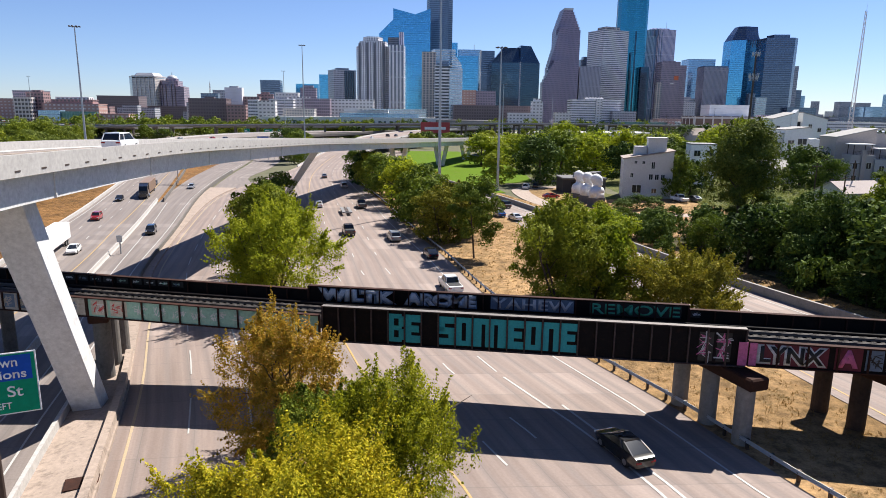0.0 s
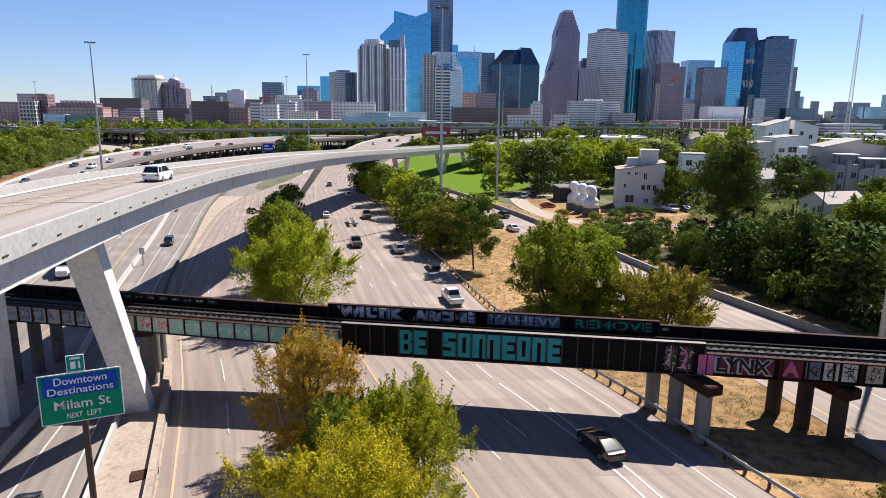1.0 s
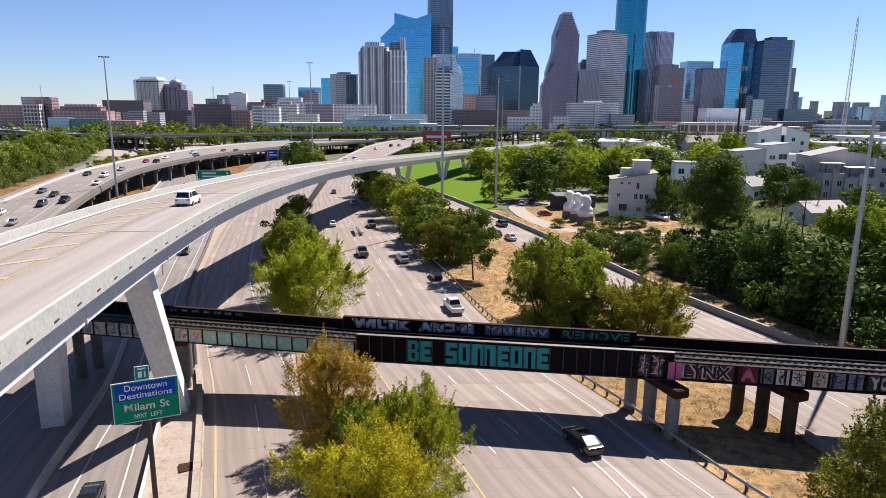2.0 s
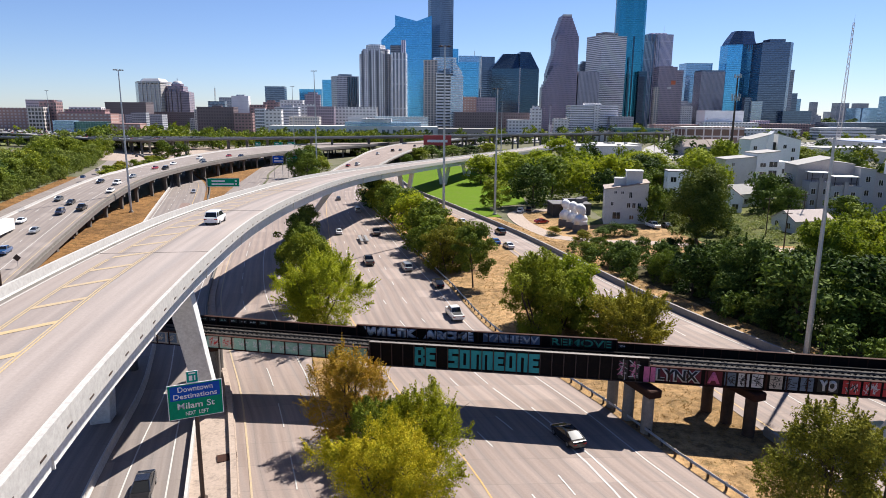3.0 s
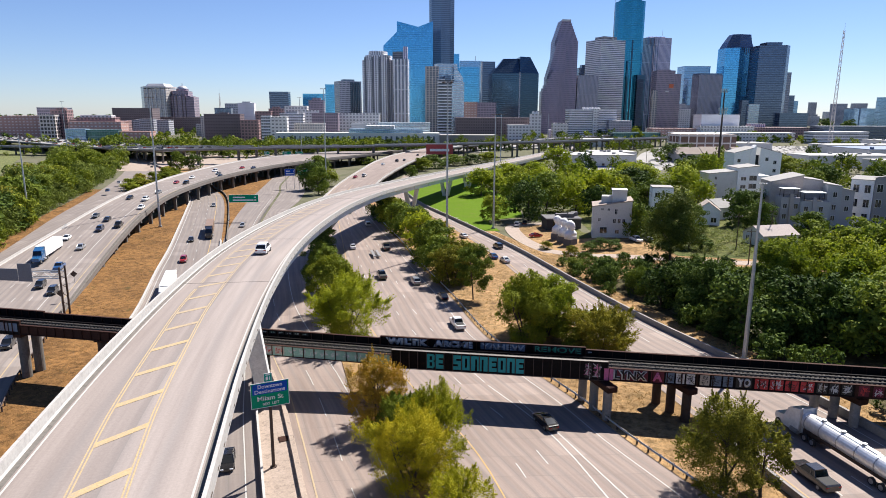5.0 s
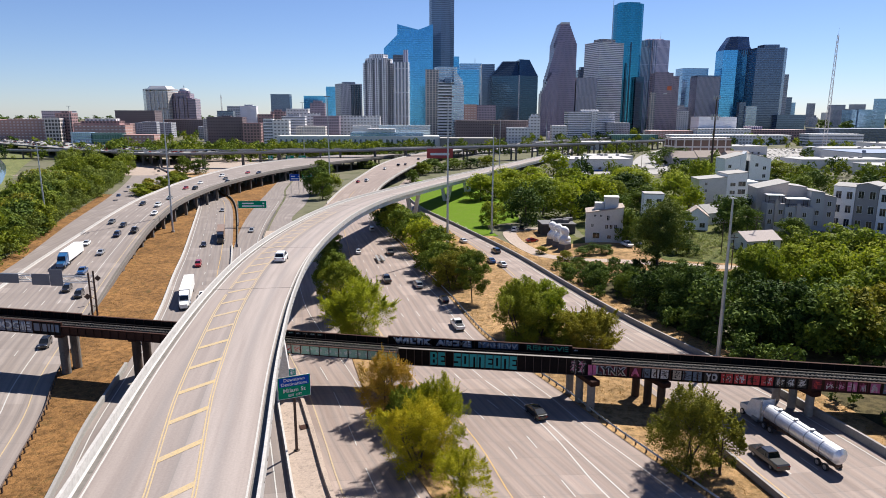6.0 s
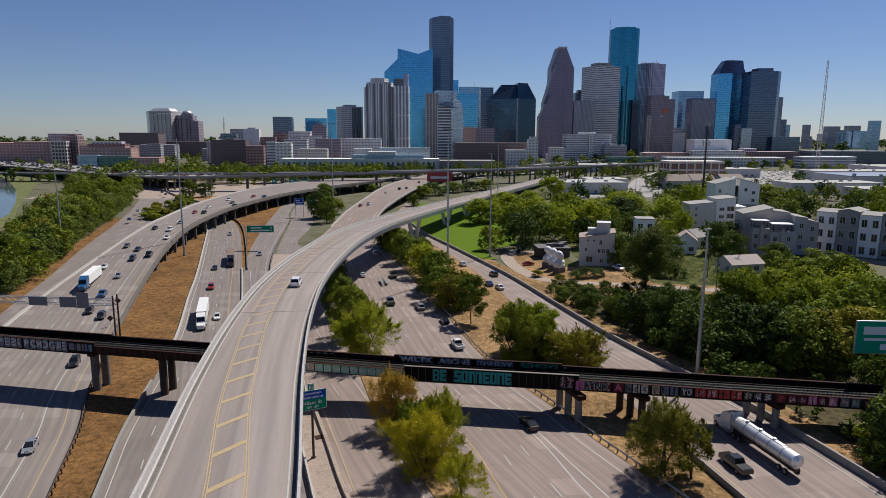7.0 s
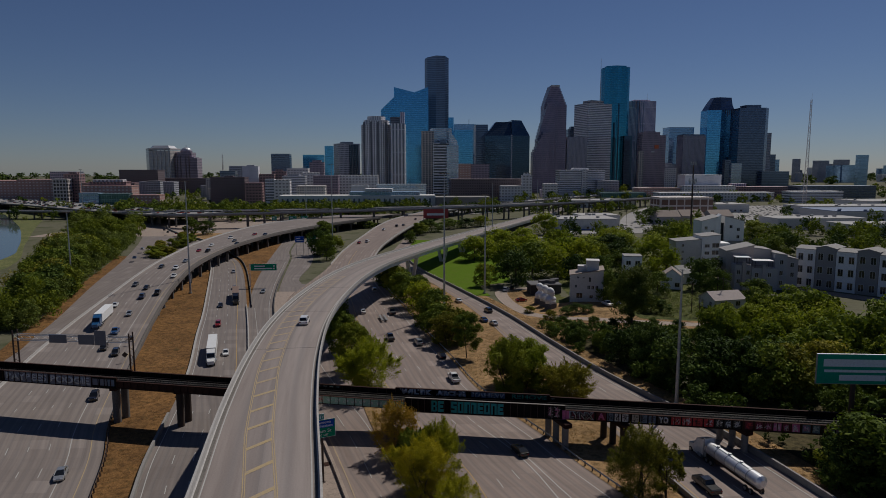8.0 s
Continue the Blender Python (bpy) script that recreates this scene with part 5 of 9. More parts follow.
# stock trees that stand in numbers
stock = {}
for key, leaf, label in (("green", L_GREEN, "leafy green roadside tree"), ("dark", L_DARK, "dark green woodland tree"), ("lime", L_LIME, "bright green park tree"), ("mossy", L_MOSS, "moss-green tree with sunlit leaves"), ("olive", L_OLIVE, "olive-brown tree with thin foliage"), ("sunlit", L_SUNLIT, "feathery yellow-green tree in full sun")):
    stock[key] = [set_down(make_tree("tree", 10.0, 4.4, 38, 3200, 0.34, 50 + n + 7 * len(key), leaf, label, "woodland trees" if key == "dark" else "roadside trees", stems=1 + n % 2, lump=1.22, low=0.03 if key == "dark" else 0.08, spiky=0.5 if n == 1 else 0.0), 96 + 9 * n, 96 - 6 * len(key)) for n in range(2)]
rt = random.Random(21)


def put(key, x, y, h, r=None):
    p = rt.choice(stock[key])
    s = (r or h * 0.44) / 4.4
    plant(p, x, y, s, rt.uniform(0, 360), (h / 10.0) / s)


for key, x, y, h, r in (("green", 4.8, 126, 10.0, 4.8), ("olive", 11.6, 120, 9.6, 4.8), ("olive", 8.6, 130, 8.6, 4.6), ("mossy", 2.6, 137, 10, 4.6), ("green", 5.2, 145, 11, 5.0), ("lime", 0.5, 158, 11.5, 5.2), ("green", -2.5, 171, 11, 5.2), ("olive", 6.5, 160, 8, 4.4),
                        ("green", -5.8, 184, 11, 5.4), ("mossy", -9.4, 198, 10.5, 5.2), ("dark", -12.5, 212, 9.6, 5), ("green", -15.8, 226, 10, 5), ("green", 1.0, 186, 9, 4.6), ("dark", -5, 205, 9, 4.8), ("dark", -26, 140, 10, 4.4), ("green", -29, 160, 9, 4),
                        ("sunlit", 30, 212, 9.8, 5.1), ("dark", 44, 212, 16, 8.2), ("green", 54.4, 230, 16, 8.5), ("lime", 66, 226, 15, 7.6), ("sunlit", 33.3, 291, 13.4, 8.9), ("lime", 42, 300, 12, 8), ("lime", 53, 325, 11.5, 9), ("sunlit", 48, 262, 14, 8), ("sunlit", 62, 258, 14, 8), ("lime", 75, 262, 14, 8),
                        ("lime", 78, 238, 15, 8), ("dark", 72, 212, 12, 6), ("mossy", 90, 246, 13, 7.5), ("sunlit", 84, 285, 12, 8), ("lime", 68, 300, 12, 8), ("sunlit", 96, 300, 11, 8.2), ("lime", 105, 304, 11, 9), ("dark", 111, 292, 12, 9), ("sunlit", 123, 304, 12.5, 10), ("sunlit", 120, 250, 17.3, 8.5), ("lime", 116, 226, 12.5, 6), ("sunlit", 147, 282, 20, 7.5), ("lime", 150, 295, 12, 8),
                        ("lime", 100, 422, 16.4, 9), ("lime", 88, 330, 12, 8), ("lime", 70, 345, 12, 9), ("lime", 56, 360, 11, 8), ("lime", 130, 345, 12, 9), ("dark", 104, 262, 12, 7.5), ("green", 160, 340, 13, 9), ("dark", 129, 203, 11.4, 7), ("green", 100, 236, 12, 7), ("dark", 84, 222, 11, 6),
                        ("green", 72.2, 170, 10.9, 4.7), ("dark", 79, 178, 9, 5), ("mossy", 82, 152, 5, 4), ("dark", 117.5, 190, 12.4, 5.6), ("dark", 122, 184, 10, 4.6), ("green", 96, 182, 9, 5), ("olive", 45, 146, 3.5, 2.4), ("olive", 40, 158, 2.6, 2), ("mossy", 118, 148, 5, 3.4), ("green", 128, 166, 9, 5.5), ("mossy", 106, 146, 4.2, 3.2), ("sunlit", 124, 138, 8.5, 5.2), ("sunlit", 116, 128, 9.5, 5.4), ("sunlit", 110, 118, 10, 5.6), ("sunlit", 122, 116, 11, 6), ("sunlit", 98, 113, 10.2, 5), ("sunlit", 104, 123, 8.4, 4.6), ("lime", 92, 117, 8.8, 4.4), ("sunlit", 101, 101, 10.6, 5), ("sunlit", 113, 103, 11.4, 5.2), ("lime", 92, 93, 9.6, 4.8), ("sunlit", 106, 90, 10.4, 5), ("sunlit", 118, 92, 10.8, 5), ("dark", 52, 152, 3.2, 2.4), ("dark", 56, 154, 3.6, 2.6), ("dark", 60, 153, 3.0, 2.4), ("dark", 86, 150, 4.5, 3),
                        ("dark", 182, 268, 12, 7), ("green", 206, 290, 11, 8), ("dark", 216, 300, 12.6, 7.6), ("mossy", 246, 380, 13, 11), ("mossy", 218, 421, 12.4, 11), ("dark", 226, 530, 14, 16), ("green", 205, 400, 11, 9), ("lime", 186, 322, 10, 7),
                        ("green", -51.5, 306, 14, 5.6), ("dark", -57.8, 326, 16, 6.5), ("mossy", -51.5, 345, 10.5, 6), ("dark", -54, 330, 12, 6), ("green", -177, 455, 13, 6.5), ("dark", -166, 458, 11.5, 6), ("green", -71.6, 448, 10.7, 8.7), ("mossy", 5, 437, 9, 8), ("dark", 16, 459, 9.7, 9), ("green", 31, 485, 8.5, 9), ("dark", 46, 496, 8.5, 8), ("green", -42, 508, 6, 8), ("green", -3, 380, 8, 4.5), ("mossy", 60, 500, 9, 8)):
    put(key, x, y, h, r)


def wood_end(x):
    return 143.0 - 0.30 * (x - 43.0) + 48.0 * smooth01(100, 128, x)


# the wood east of the frontage road
deep = []
for k in range(230):
    y = rt.uniform(-30, 168)
    x0 = at_y(spline(RR_R), y) + 4.0
    x = x0 + (rt.random() ** 1.15) * 90
    if y > wood_end(x) - 3 or (68 < x < 92 and 38 < y < 50) or -4 < (x - 26) * 0.22 + (y - 45.9) < 7.5:
        continue
    edge = x - x0
    h = min((5.5 + 10.0 * rt.random()) if edge > 5 else rt.uniform(3.0, 6.5), 2.8 + 0.13 * (wood_end(x) - y) + 6.0 * smooth01(88, 112, x))
    if edge > 42 or y < -8:
        deep.append((x, y, h / 10, 1.0))
        continue
    put(rt.choice(("dark", "dark", "green", "mossy", "dark", "green", "olive") if edge > 22 else ("dark", "dark", "green", "dark")), x, y, h, h * rt.uniform(0.44, 0.58) if edge > 3 else 2.4)
# the wood west of the frontage road
def wood_west(y):
    """The wood's western edge, above the bayou's bank."""
    return -200 - (y - 280) * (0.40 if y < 280 else 0.45)


bank = []
for k in range(110):
    y = rt.uniform(150, 540)
    x0 = at_y(spline(FL_L), y) - 5.0
    x1 = wood_west(y)
    x = x0 - rt.random() * max(10, x0 - x1 - 6)
    h = rt.uniform(9.5, 15)
    if k % 5 < 2 and y < 360:
        put(rt.choice(("green", "dark", "mossy", "olive")), x, y, h, h * 0.55)
    else:
        bank.append((x, y, h / 10, 1.0))
for k in range(26):
    y = rt.uniform(315, 450)
    x = -157 - (y - 315) * 0.14 + rt.uniform(-6, 10)
    put("mossy" if k % 3 else "olive", x, y, rt.uniform(3.5, 6), rt.uniform(3, 4.5))


def joined_trees(name, label, spots, leaf, cards, size, seed):
    """Far woods as one mesh: copies of a few crowns with short trunks."""
    rnd = random.Random(seed)
    kinds = []
    for n in range(4):
        wood, crown = tree_meshes(10.0, 5.2, 20, cards, size, seed + n, low=0.1, trunk=0.3)
        wood.free()
        vs = np.array([v.co[:] for v in crown.verts])
        fs = np.array([[v.index for v in f.verts] for f in crown.faces]) if not crown.verts.index_update() else None
        crown.free()
        kinds.append((vs, fs))
    V, Q, base = [], [], 0
    for x, y, s, tall in spots:
        vs, fs = rnd.choice(kinds)
        a = rnd.uniform(0, 6.28)
        c, d = math.cos(a), math.sin(a)
        p = np.stack([(vs[:, 0] * c - vs[:, 1] * d) * s + x, (vs[:, 0] * d + vs[:, 1] * c) * s + y, vs[:, 2] * s * tall + ground_z(x, y) - 0.6], 1)
        V.append(p)
        Q.append(fs + base)
        base += len(vs)
    V, Q = np.concatenate(V), np.concatenate(Q)
    me = bpy.data.meshes.new(name)
    me.vertices.add(len(V))
    me.vertices.foreach_set("co", V.astype(np.float32).ravel())
    me.loops.add(Q.size)
    me.loops.foreach_set("vertex_index", Q.astype(np.int32).ravel())
    me.polygons.add(len(Q))
    me.polygons.foreach_set("loop_start", (np.arange(len(Q)) * 4).astype(np.int32))
    me.update(calc_edges=True)
    me.validate()
    me.materials.append(leaf)
    tagged(new(name, me), label, "trees", kind="stuff")


regions = ((-200, 60, 565, 600, 16), (-300, 20, 690, 755, 130), (60, 260, 640, 760, 60), (-420, -60, 600, 760, 150), (-330, -200, 585, 620, 16), (-150, 110, 640, 745, 55), (100, 330, 260, 420, 70), (150, 420, 420, 640, 26), (300, 700, 500, 950, 70), (215, 480, 220, 420, 80), (-800, -420, 400, 860, 90), (120, 700, 900, 1150, 90), (160, 300, 120, 260, 30), (-700, -100, 900, 1300, 80))
spots = [[], [], []]
for x0, x1, y0, y1, n in regions:
    for k in range(n):
        x, y = rt.uniform(x0, x1), rt.uniform(y0, y1)
        if not (110 < x < 190 and 440 < y < 535 or 215 < x < 560 and 440 < y < 600 and k % 3 or 150 < x < 205 and 225 < y < 292):
            spots[k % 3].append((x, y, rt.uniform(0.45, 1.5), rt.uniform(0.8, 1.2)))
for k in range(80):
    spots[2 * (k % 2)].append((rt.uniform(-330, -40), rt.uniform(612, 720), rt.uniform(1.2, 2.0), rt.uniform(0.8, 1.1)))
for k in range(420):
    y = rt.uniform(1700, 4400)
    spots[1].append((rt.uniform(-0.75, 0.8) * y, y, rt.uniform(2.0, 4.6), rt.uniform(0.5, 0.8)))
for k in range(150):
    spots[k % 3].append((rt.uniform(330, 1300), rt.uniform(850, 1500), rt.uniform(0.8, 1.6), rt.uniform(0.7, 1.0)))
for q, leaf, label in zip(spots, (L_GREEN, L_DARK, L_MOSS), ("green street trees between the roofs", "dark trees between roads and roofs", "bright green trees between the roofs")):
    joined_trees("distant_trees", label, [p for p in q if p[1] < 770], leaf, 330, 0.72, 300)
    joined_trees("distant_trees", "far " + label, [p for p in q if p[1] >= 770], leaf, 110, 1.5, 320)
under = []
for k in range(300):
    y = rt.uniform(-40, 160)
    x = at_y(spline(RR_R), y) + 3.6 + rt.random() ** 1.3 * 92
    if y > wood_end(x) - 1 or -3 < (x - 26) * 0.22 + (y - 45.9) < 6.5:
        continue
    s = min(rt.uniform(0.28, 0.62), 0.27 + 0.009 * (wood_end(x) - y))
    under.append((x, y, s, rt.uniform(0.9, 1.3)))
joined_trees("undergrowth", "tangled dark green shrubs and vines filling the wood", under, L_DARK, 560, 0.62, 700)
under = []
for k in range(300):
    y = rt.uniform(150, 540)
    x0 = at_y(spline(FL_L), y) - 5.0
    x1 = wood_west(y)
    x = x0 - rt.random() * max(8, x0 - x1)
    under.append((x, y, rt.uniform(0.3, 0.6), 1.0))
joined_trees("woodland", "deep wood of mixed green trees", deep, L_GREEN, 1100, 0.5, 730)
hem = []
for k in range(95):
    y = rt.uniform(150, 470)
    hem.append((at_y(spline(FL_L), y) - rt.uniform(5, 13), y, rt.uniform(0.45, 0.95), rt.uniform(0.9, 1.2)))
joined_trees("woodland", "leafy edge of the riverside wood", hem, L_RIVER, 1300, 0.32, 747)
bank = [(x, y, s * rt.uniform(0.6, 1.3), rt.uniform(0.85, 1.2)) for x, y, s, _ in bank]
joined_trees("woodland", "dense riverside wood of green trees", bank[::2], L_MOSS, 1900, 0.33, 740)
joined_trees("woodland", "riverside wood of olive-green trees", bank[1::2], L_RIVER, 1900, 0.33, 745)
for k in range(26):
    y = rt.uniform(8, 40)
    x = at_y(spline(RR_R), y) + rt.uniform(8, 28)
    put(rt.choice(("dark", "green", "mossy")), x, y, rt.uniform(2.4, 4.6), rt.uniform(2.0, 3.2))
scrub = []
for k in range(330):
    x, y = rt.uniform(72, 134), rt.uniform(132, 184)
    if y > 150 - 0.33 * (x - 48) + 4 and not (102 < x < 123 and 150 < y < 170):
        scrub.append((x, y, rt.uniform(0.12, 0.34), rt.uniform(0.7, 1.1)))
joined_trees("undergrowth", "tall weeds and scrub on a vacant plot", scrub, L_SAGE, 200, 0.7, 720)
joined_trees("undergrowth", "dense green shrubs filling the western wood", under, L_RIVER, 260, 0.7, 710)


def tufts(label, left, right, y0, y1, count, mat, seed, tall=0.35):
    rnd = random.Random(seed)
    a, b = spline(left), spline(right)
    bm = bmesh.new()
    for _ in range(count):
        y = rnd.uniform(y0, y1)
        x = at_y(a, y) + (at_y(b, y) - at_y(a, y)) * rnd.uniform(0.06, 0.94)
        z = ground_z(x, y) - 0.02
        s = tall * rnd.uniform(0.5, 1.5)
        for k in range(9):
            u = rnd.uniform(0, 2 * math.pi)
            d, q = Vector((math.cos(u), math.sin(u), 0)), Vector((-math.sin(u), math.cos(u), 0)) * 0.028
            p = Vector((x, y, z)) + d * rnd.uniform(0, 0.3)
            e = p + d * s * rnd.uniform(0.2, 0.7) + Vector((0, 0, s * rnd.uniform(0.6, 1.2)))
            bm.faces.new([bm.verts.new(v) for v in (p - q, p + q, e + q * 0.2, e - q * 0.2)])
    solo("dry_grass", bm, mat, label, "grass", kind="stuff")


tufts("dry straw tufts on the sandy verge", MR_R, RR_L, 5, 150, 3600, L_STRAW, 31, 0.13)
tufts("dry straw tufts on the mown strip", LF_R, A_L, 15, 210, 2600, L_STRAW, 32, 0.10)
tufts("weeds and straw behind the low wall", [(x + 0.9, y) for x, y in RR_R], [(x + 6.5, y) for x, y in RR_R], 5, 185, 2000, L_STRAW, 34, 0.2)
tufts("weeds under the median trees", [(x - 1.7, y) for x, y in STRIP], [(x + 1.7, y) for x, y in STRIP], -10, 170, 2200, L_OLIVE, 35, 0.25)

# ---------------------------------------------------------------- the skyline
F_JPM = facade("slate_granite_grid", (0.21, 0.25, 0.31), (0.15, 0.20, 0.28), 4.0, 1.9, 0.32, 0.30, 0.6)
F_BLUE = facade("blue_curtain_glass", (0.09, 0.31, 0.50), (0.10, 0.39, 0.64), 4.2, 3.0, 0.10, 0.06, 0.75, 0.3, 0.10)
F_BLUE2 = facade("pale_blue_glass", (0.30, 0.42, 0.55), (0.24, 0.40, 0.58), 4.0, 2.4, 0.18, 0.10, 0.75, 0.3, 0.12)
F_TEAL = facade("teal_mirror_glass", (0.03, 0.20, 0.28), (0.04, 0.27, 0.38), 4.0, 1.6, 0.10, 0.06, 0.8, 0.25, 0.08)
F_WHITE = facade("white_flats", (0.80, 0.79, 0.82), (0.17, 0.18, 0.22), 3.4, 4.2, 0.30, 0.45, 0.3)
F_STRIPE = facade("white_vertical_fins", (0.78, 0.77, 0.80), (0.14, 0.15, 0.19), 40.0, 6.0, 0.02, 0.5, 0.3)
F_BAND = facade("white_banded_wall", (0.78, 0.77, 0.79), (0.16, 0.17, 0.22), 3.9, 3.0, 0.52, 0.08, 0.3)
F_BLACK = facade("black_glass", (0.035, 0.05, 0.07), (0.045, 0.09, 0.14), 3.9, 1.5, 0.12, 0.12, 0.8, 0.3, 0.12)
# F_GRANITE, F_BROWN, F_PINK, F_DARK: distance haze lifts and blues these colours
F_GRANITE = facade("hazed_red_granite", (0.27, 0.215, 0.285), (0.17, 0.165, 0.25), 4.0, 2.6, 0.45, 0.38, 0.6)
F_BROWN = facade("hazed_brown_granite", (0.32, 0.25, 0.30), (0.155, 0.14, 0.20), 4.0, 2.6, 0.4, 0.35, 0.5)
F_PINK = facade("hazed_granite_fins", (0.70, 0.63, 0.71), (0.27, 0.24, 0.34), 40.0, 3.2, 0.03, 0.42, 0.5)
F_GREY = facade("grey_office_wall", (0.42, 0.415, 0.46), (0.15, 0.17, 0.23), 3.9, 2.8, 0.45, 0.3, 0.5)
F_DARK = facade("hazed_slate_glass", (0.105, 0.13, 0.185), (0.12, 0.16, 0.235), 3.9, 2.0, 0.2, 0.15, 0.75)
F_TAN = facade("tan_stone_grid", (0.62, 0.57, 0.54), (0.24, 0.25, 0.30), 3.6, 3.4, 0.42, 0.42, 0.4)
F_BRICK = facade("red_brick_grid", (0.42, 0.245, 0.215), (0.60, 0.54, 0.52), 4.0, 5.0, 0.62, 0.5, 0.0)
F_BRICK2 = facade("brown_brick_wall", (0.32, 0.20, 0.20), (0.11, 0.095, 0.105), 4.2, 4.5, 0.5, 0.4, 0.3)
F_NEW = facade("silver_glass_bands", (0.66, 0.69, 0.72), (0.32, 0.42, 0.52), 3.6, 2.2, 0.38, 0.12, 0.75, 0.3, 0.12)
F_PALE = facade("pale_precast", (0.72, 0.70, 0.70), (0.22, 0.22, 0.25), 4.5, 5.0, 0.6, 0.45, 0.2)
F_PALEGRID = facade("pale_square_grid", (0.66, 0.60, 0.57), (0.07, 0.065, 0.07), 5.0, 4.4, 0.34, 0.30, 0.2)
F_GREENGLASS = facade("green_curtain_glass", (0.16, 0.24, 0.25), (0.07, 0.17, 0.17), 6.0, 3.0, 0.10, 0.08, 0.6, 0.3, 0.15)
F_BROWNDK = facade("dark_brown_brick", (0.165, 0.125, 0.135), (0.11, 0.088, 0.10), 4.2, 3.6, 0.5, 0.45, 0.2)
F_BLUEGREY = facade("blue_grey_glass", (0.20, 0.25, 0.33), (0.13, 0.19, 0.28), 4.0, 2.0, 0.2, 0.12, 0.7, 0.3, 0.12)
F_PLAIN = facade("plain_white_precast", (0.72, 0.72, 0.75), (0.62, 0.62, 0.66), 12.0, 9.0, 0.94, 0.05, 0.0)
F_SLOT = facade("dark_recessed_bays", (0.22, 0.22, 0.25), (0.07, 0.075, 0.10), 3.2, 2.0, 0.3, 0.2, 0.5)
F_TANGRID = facade("tan_stone_window_grid", (0.52, 0.45, 0.41), (0.10, 0.12, 0.16), 3.6, 5.0, 0.30, 0.42, 0.4)
F_BALCONY = facade("white_slabs_dark_balconies", (0.78, 0.78, 0.80), (0.05, 0.055, 0.07), 4.6, 40.0, 0.48, 0.02, 0.2)
# stone colour raised and blued for haze, like F_GRANITE
F_GREYFIN = facade("hazed_grey_fins", (0.36, 0.345, 0.42), (0.17, 0.175, 0.23), 40.0, 2.8, 0.02, 0.55, 0.4)
F_LOFT = facade("brick_with_white_frames", (0.62, 0.56, 0.53), (0.17, 0.10, 0.085), 7.0, 8.0, 0.2, 0.16, 0.1)
M_PALEMETAL = plain("pale_metal_roof", (0.50, 0.50, 0.52), 0.4, 0.4)
ROOF = surface("flat_roof", (0.46, 0.45, 0.44), (0.33, 0.32, 0.31), 0.9, big=0.05, fine=0.6, bump=0.1, stain=(0.2, 0.2, 0.2), stain_amount=0.4)
DARKROOF = surface("dark_flat_roof", (0.16, 0.155, 0.16), (0.11, 0.105, 0.11), 0.9, big=0.05, fine=0.6, bump=0.1)


def tower(x0, x1, y, z, mat, label, turn=0.0, ratio=0.8, name="office_tower", base=-2.0, cap=None, category="building"):
    """A city block tower that spans x0 to x1 as seen from the north, its front at y, turned on its plot."""
    t = thing(name, label, category, "city centre buildings")
    a = radians(abs(turn))
    w = (x1 - x0) / (math.cos(a) + ratio * math.sin(a))
    yc = y + (w * ratio * math.cos(a) + w * math.sin(a)) / 2
    bm = bmesh.new()
    prism(bm, rect((x0 + x1) / 2, yc, w, w * ratio, turn), base, z, 0, roof_mat=1)
    part("body", bm, [mat, ROOF], t)
    # parapet rim and roof gear
    bm = bmesh.new()
    prism(bm, rect((x0 + x1) / 2, yc, w * 1.012, w * ratio * 1.012, turn), z - 0.02, z + 1.1, 0, roof_mat=0)
    part("parapet", bm, mat, t)
    if cap:
        cw, ch, cm = cap
        bm = bmesh.new()
        prism(bm, rect((x0 + x1) / 2, yc, w * cw, w * ratio * cw, turn), z + 1.09, z + ch, 0, roof_mat=1)
        part("plant_room", bm, [cm, ROOF], t)
    return t


def extra(t, name, poly, z0, z1, mat, top=None, label=""):
    bm = bmesh.new()
    prism(bm, poly, z0, z1, 0, top)
    return part(name, bm, [mat, ROOF], t, label)


# low and middle-height blocks, west to east
tower(-760, -560, 905, 33, F_BRICK, "long red-brick hospital block with a window grid", 0, 0.3)
tower(-571, -510, 900, 34.5, F_BRICK, "red-brick hospital wing with banded storeys", 0, 0.5)
tower(-510, -489, 880, 36, F_PALEGRID, "pale concrete hospital front with a square window grid", 0, 0.6)
tower(-545, -505, 940, 46, F_GREY, "grey plant storey above the hospital", 0, 0.5)
tower(-502, -480, 895, 43, F_BRICK2, "red-brick stair tower beside the hospital", 0, 0.8, cap=(0.5, 3.5, F_BRICK2))
tower(-470, -436, 880, 30, F_BRICK, "low red-brick annexe with pale bands", 0, 0.5)
tower(-437, -372, 812, 28, F_BRICK, "stepped red-brick block with pale bands", 0, 0.35)
tower(-432, -383, 822, 33, F_BRICK2, "curved-roofed brick hall behind the entrance block", 0, 0.3, cap=(0.8, 4, F_PALE))
tower(-419, -395, 768, 20, F_BLUE2, "low blue-glass end of the entrance block", 0, 0.5)
tower(-395, -358, 770, 19, F_GREENGLASS, "low green-glass entrance block", 0, 0.3)
tower(-358, -322, 775, 17, F_BRICK, "banded brick car park beside the entrance block", 0, 0.5)
tower(-600, -522, 1300, 48, F_BROWNDK, "broad dark brown office block beyond the freeway", 0, 0.5)
tower(-520, -455, 1200, 26, F_GREY, "pale grey low block at the tan tower's foot", 0, 0.4)

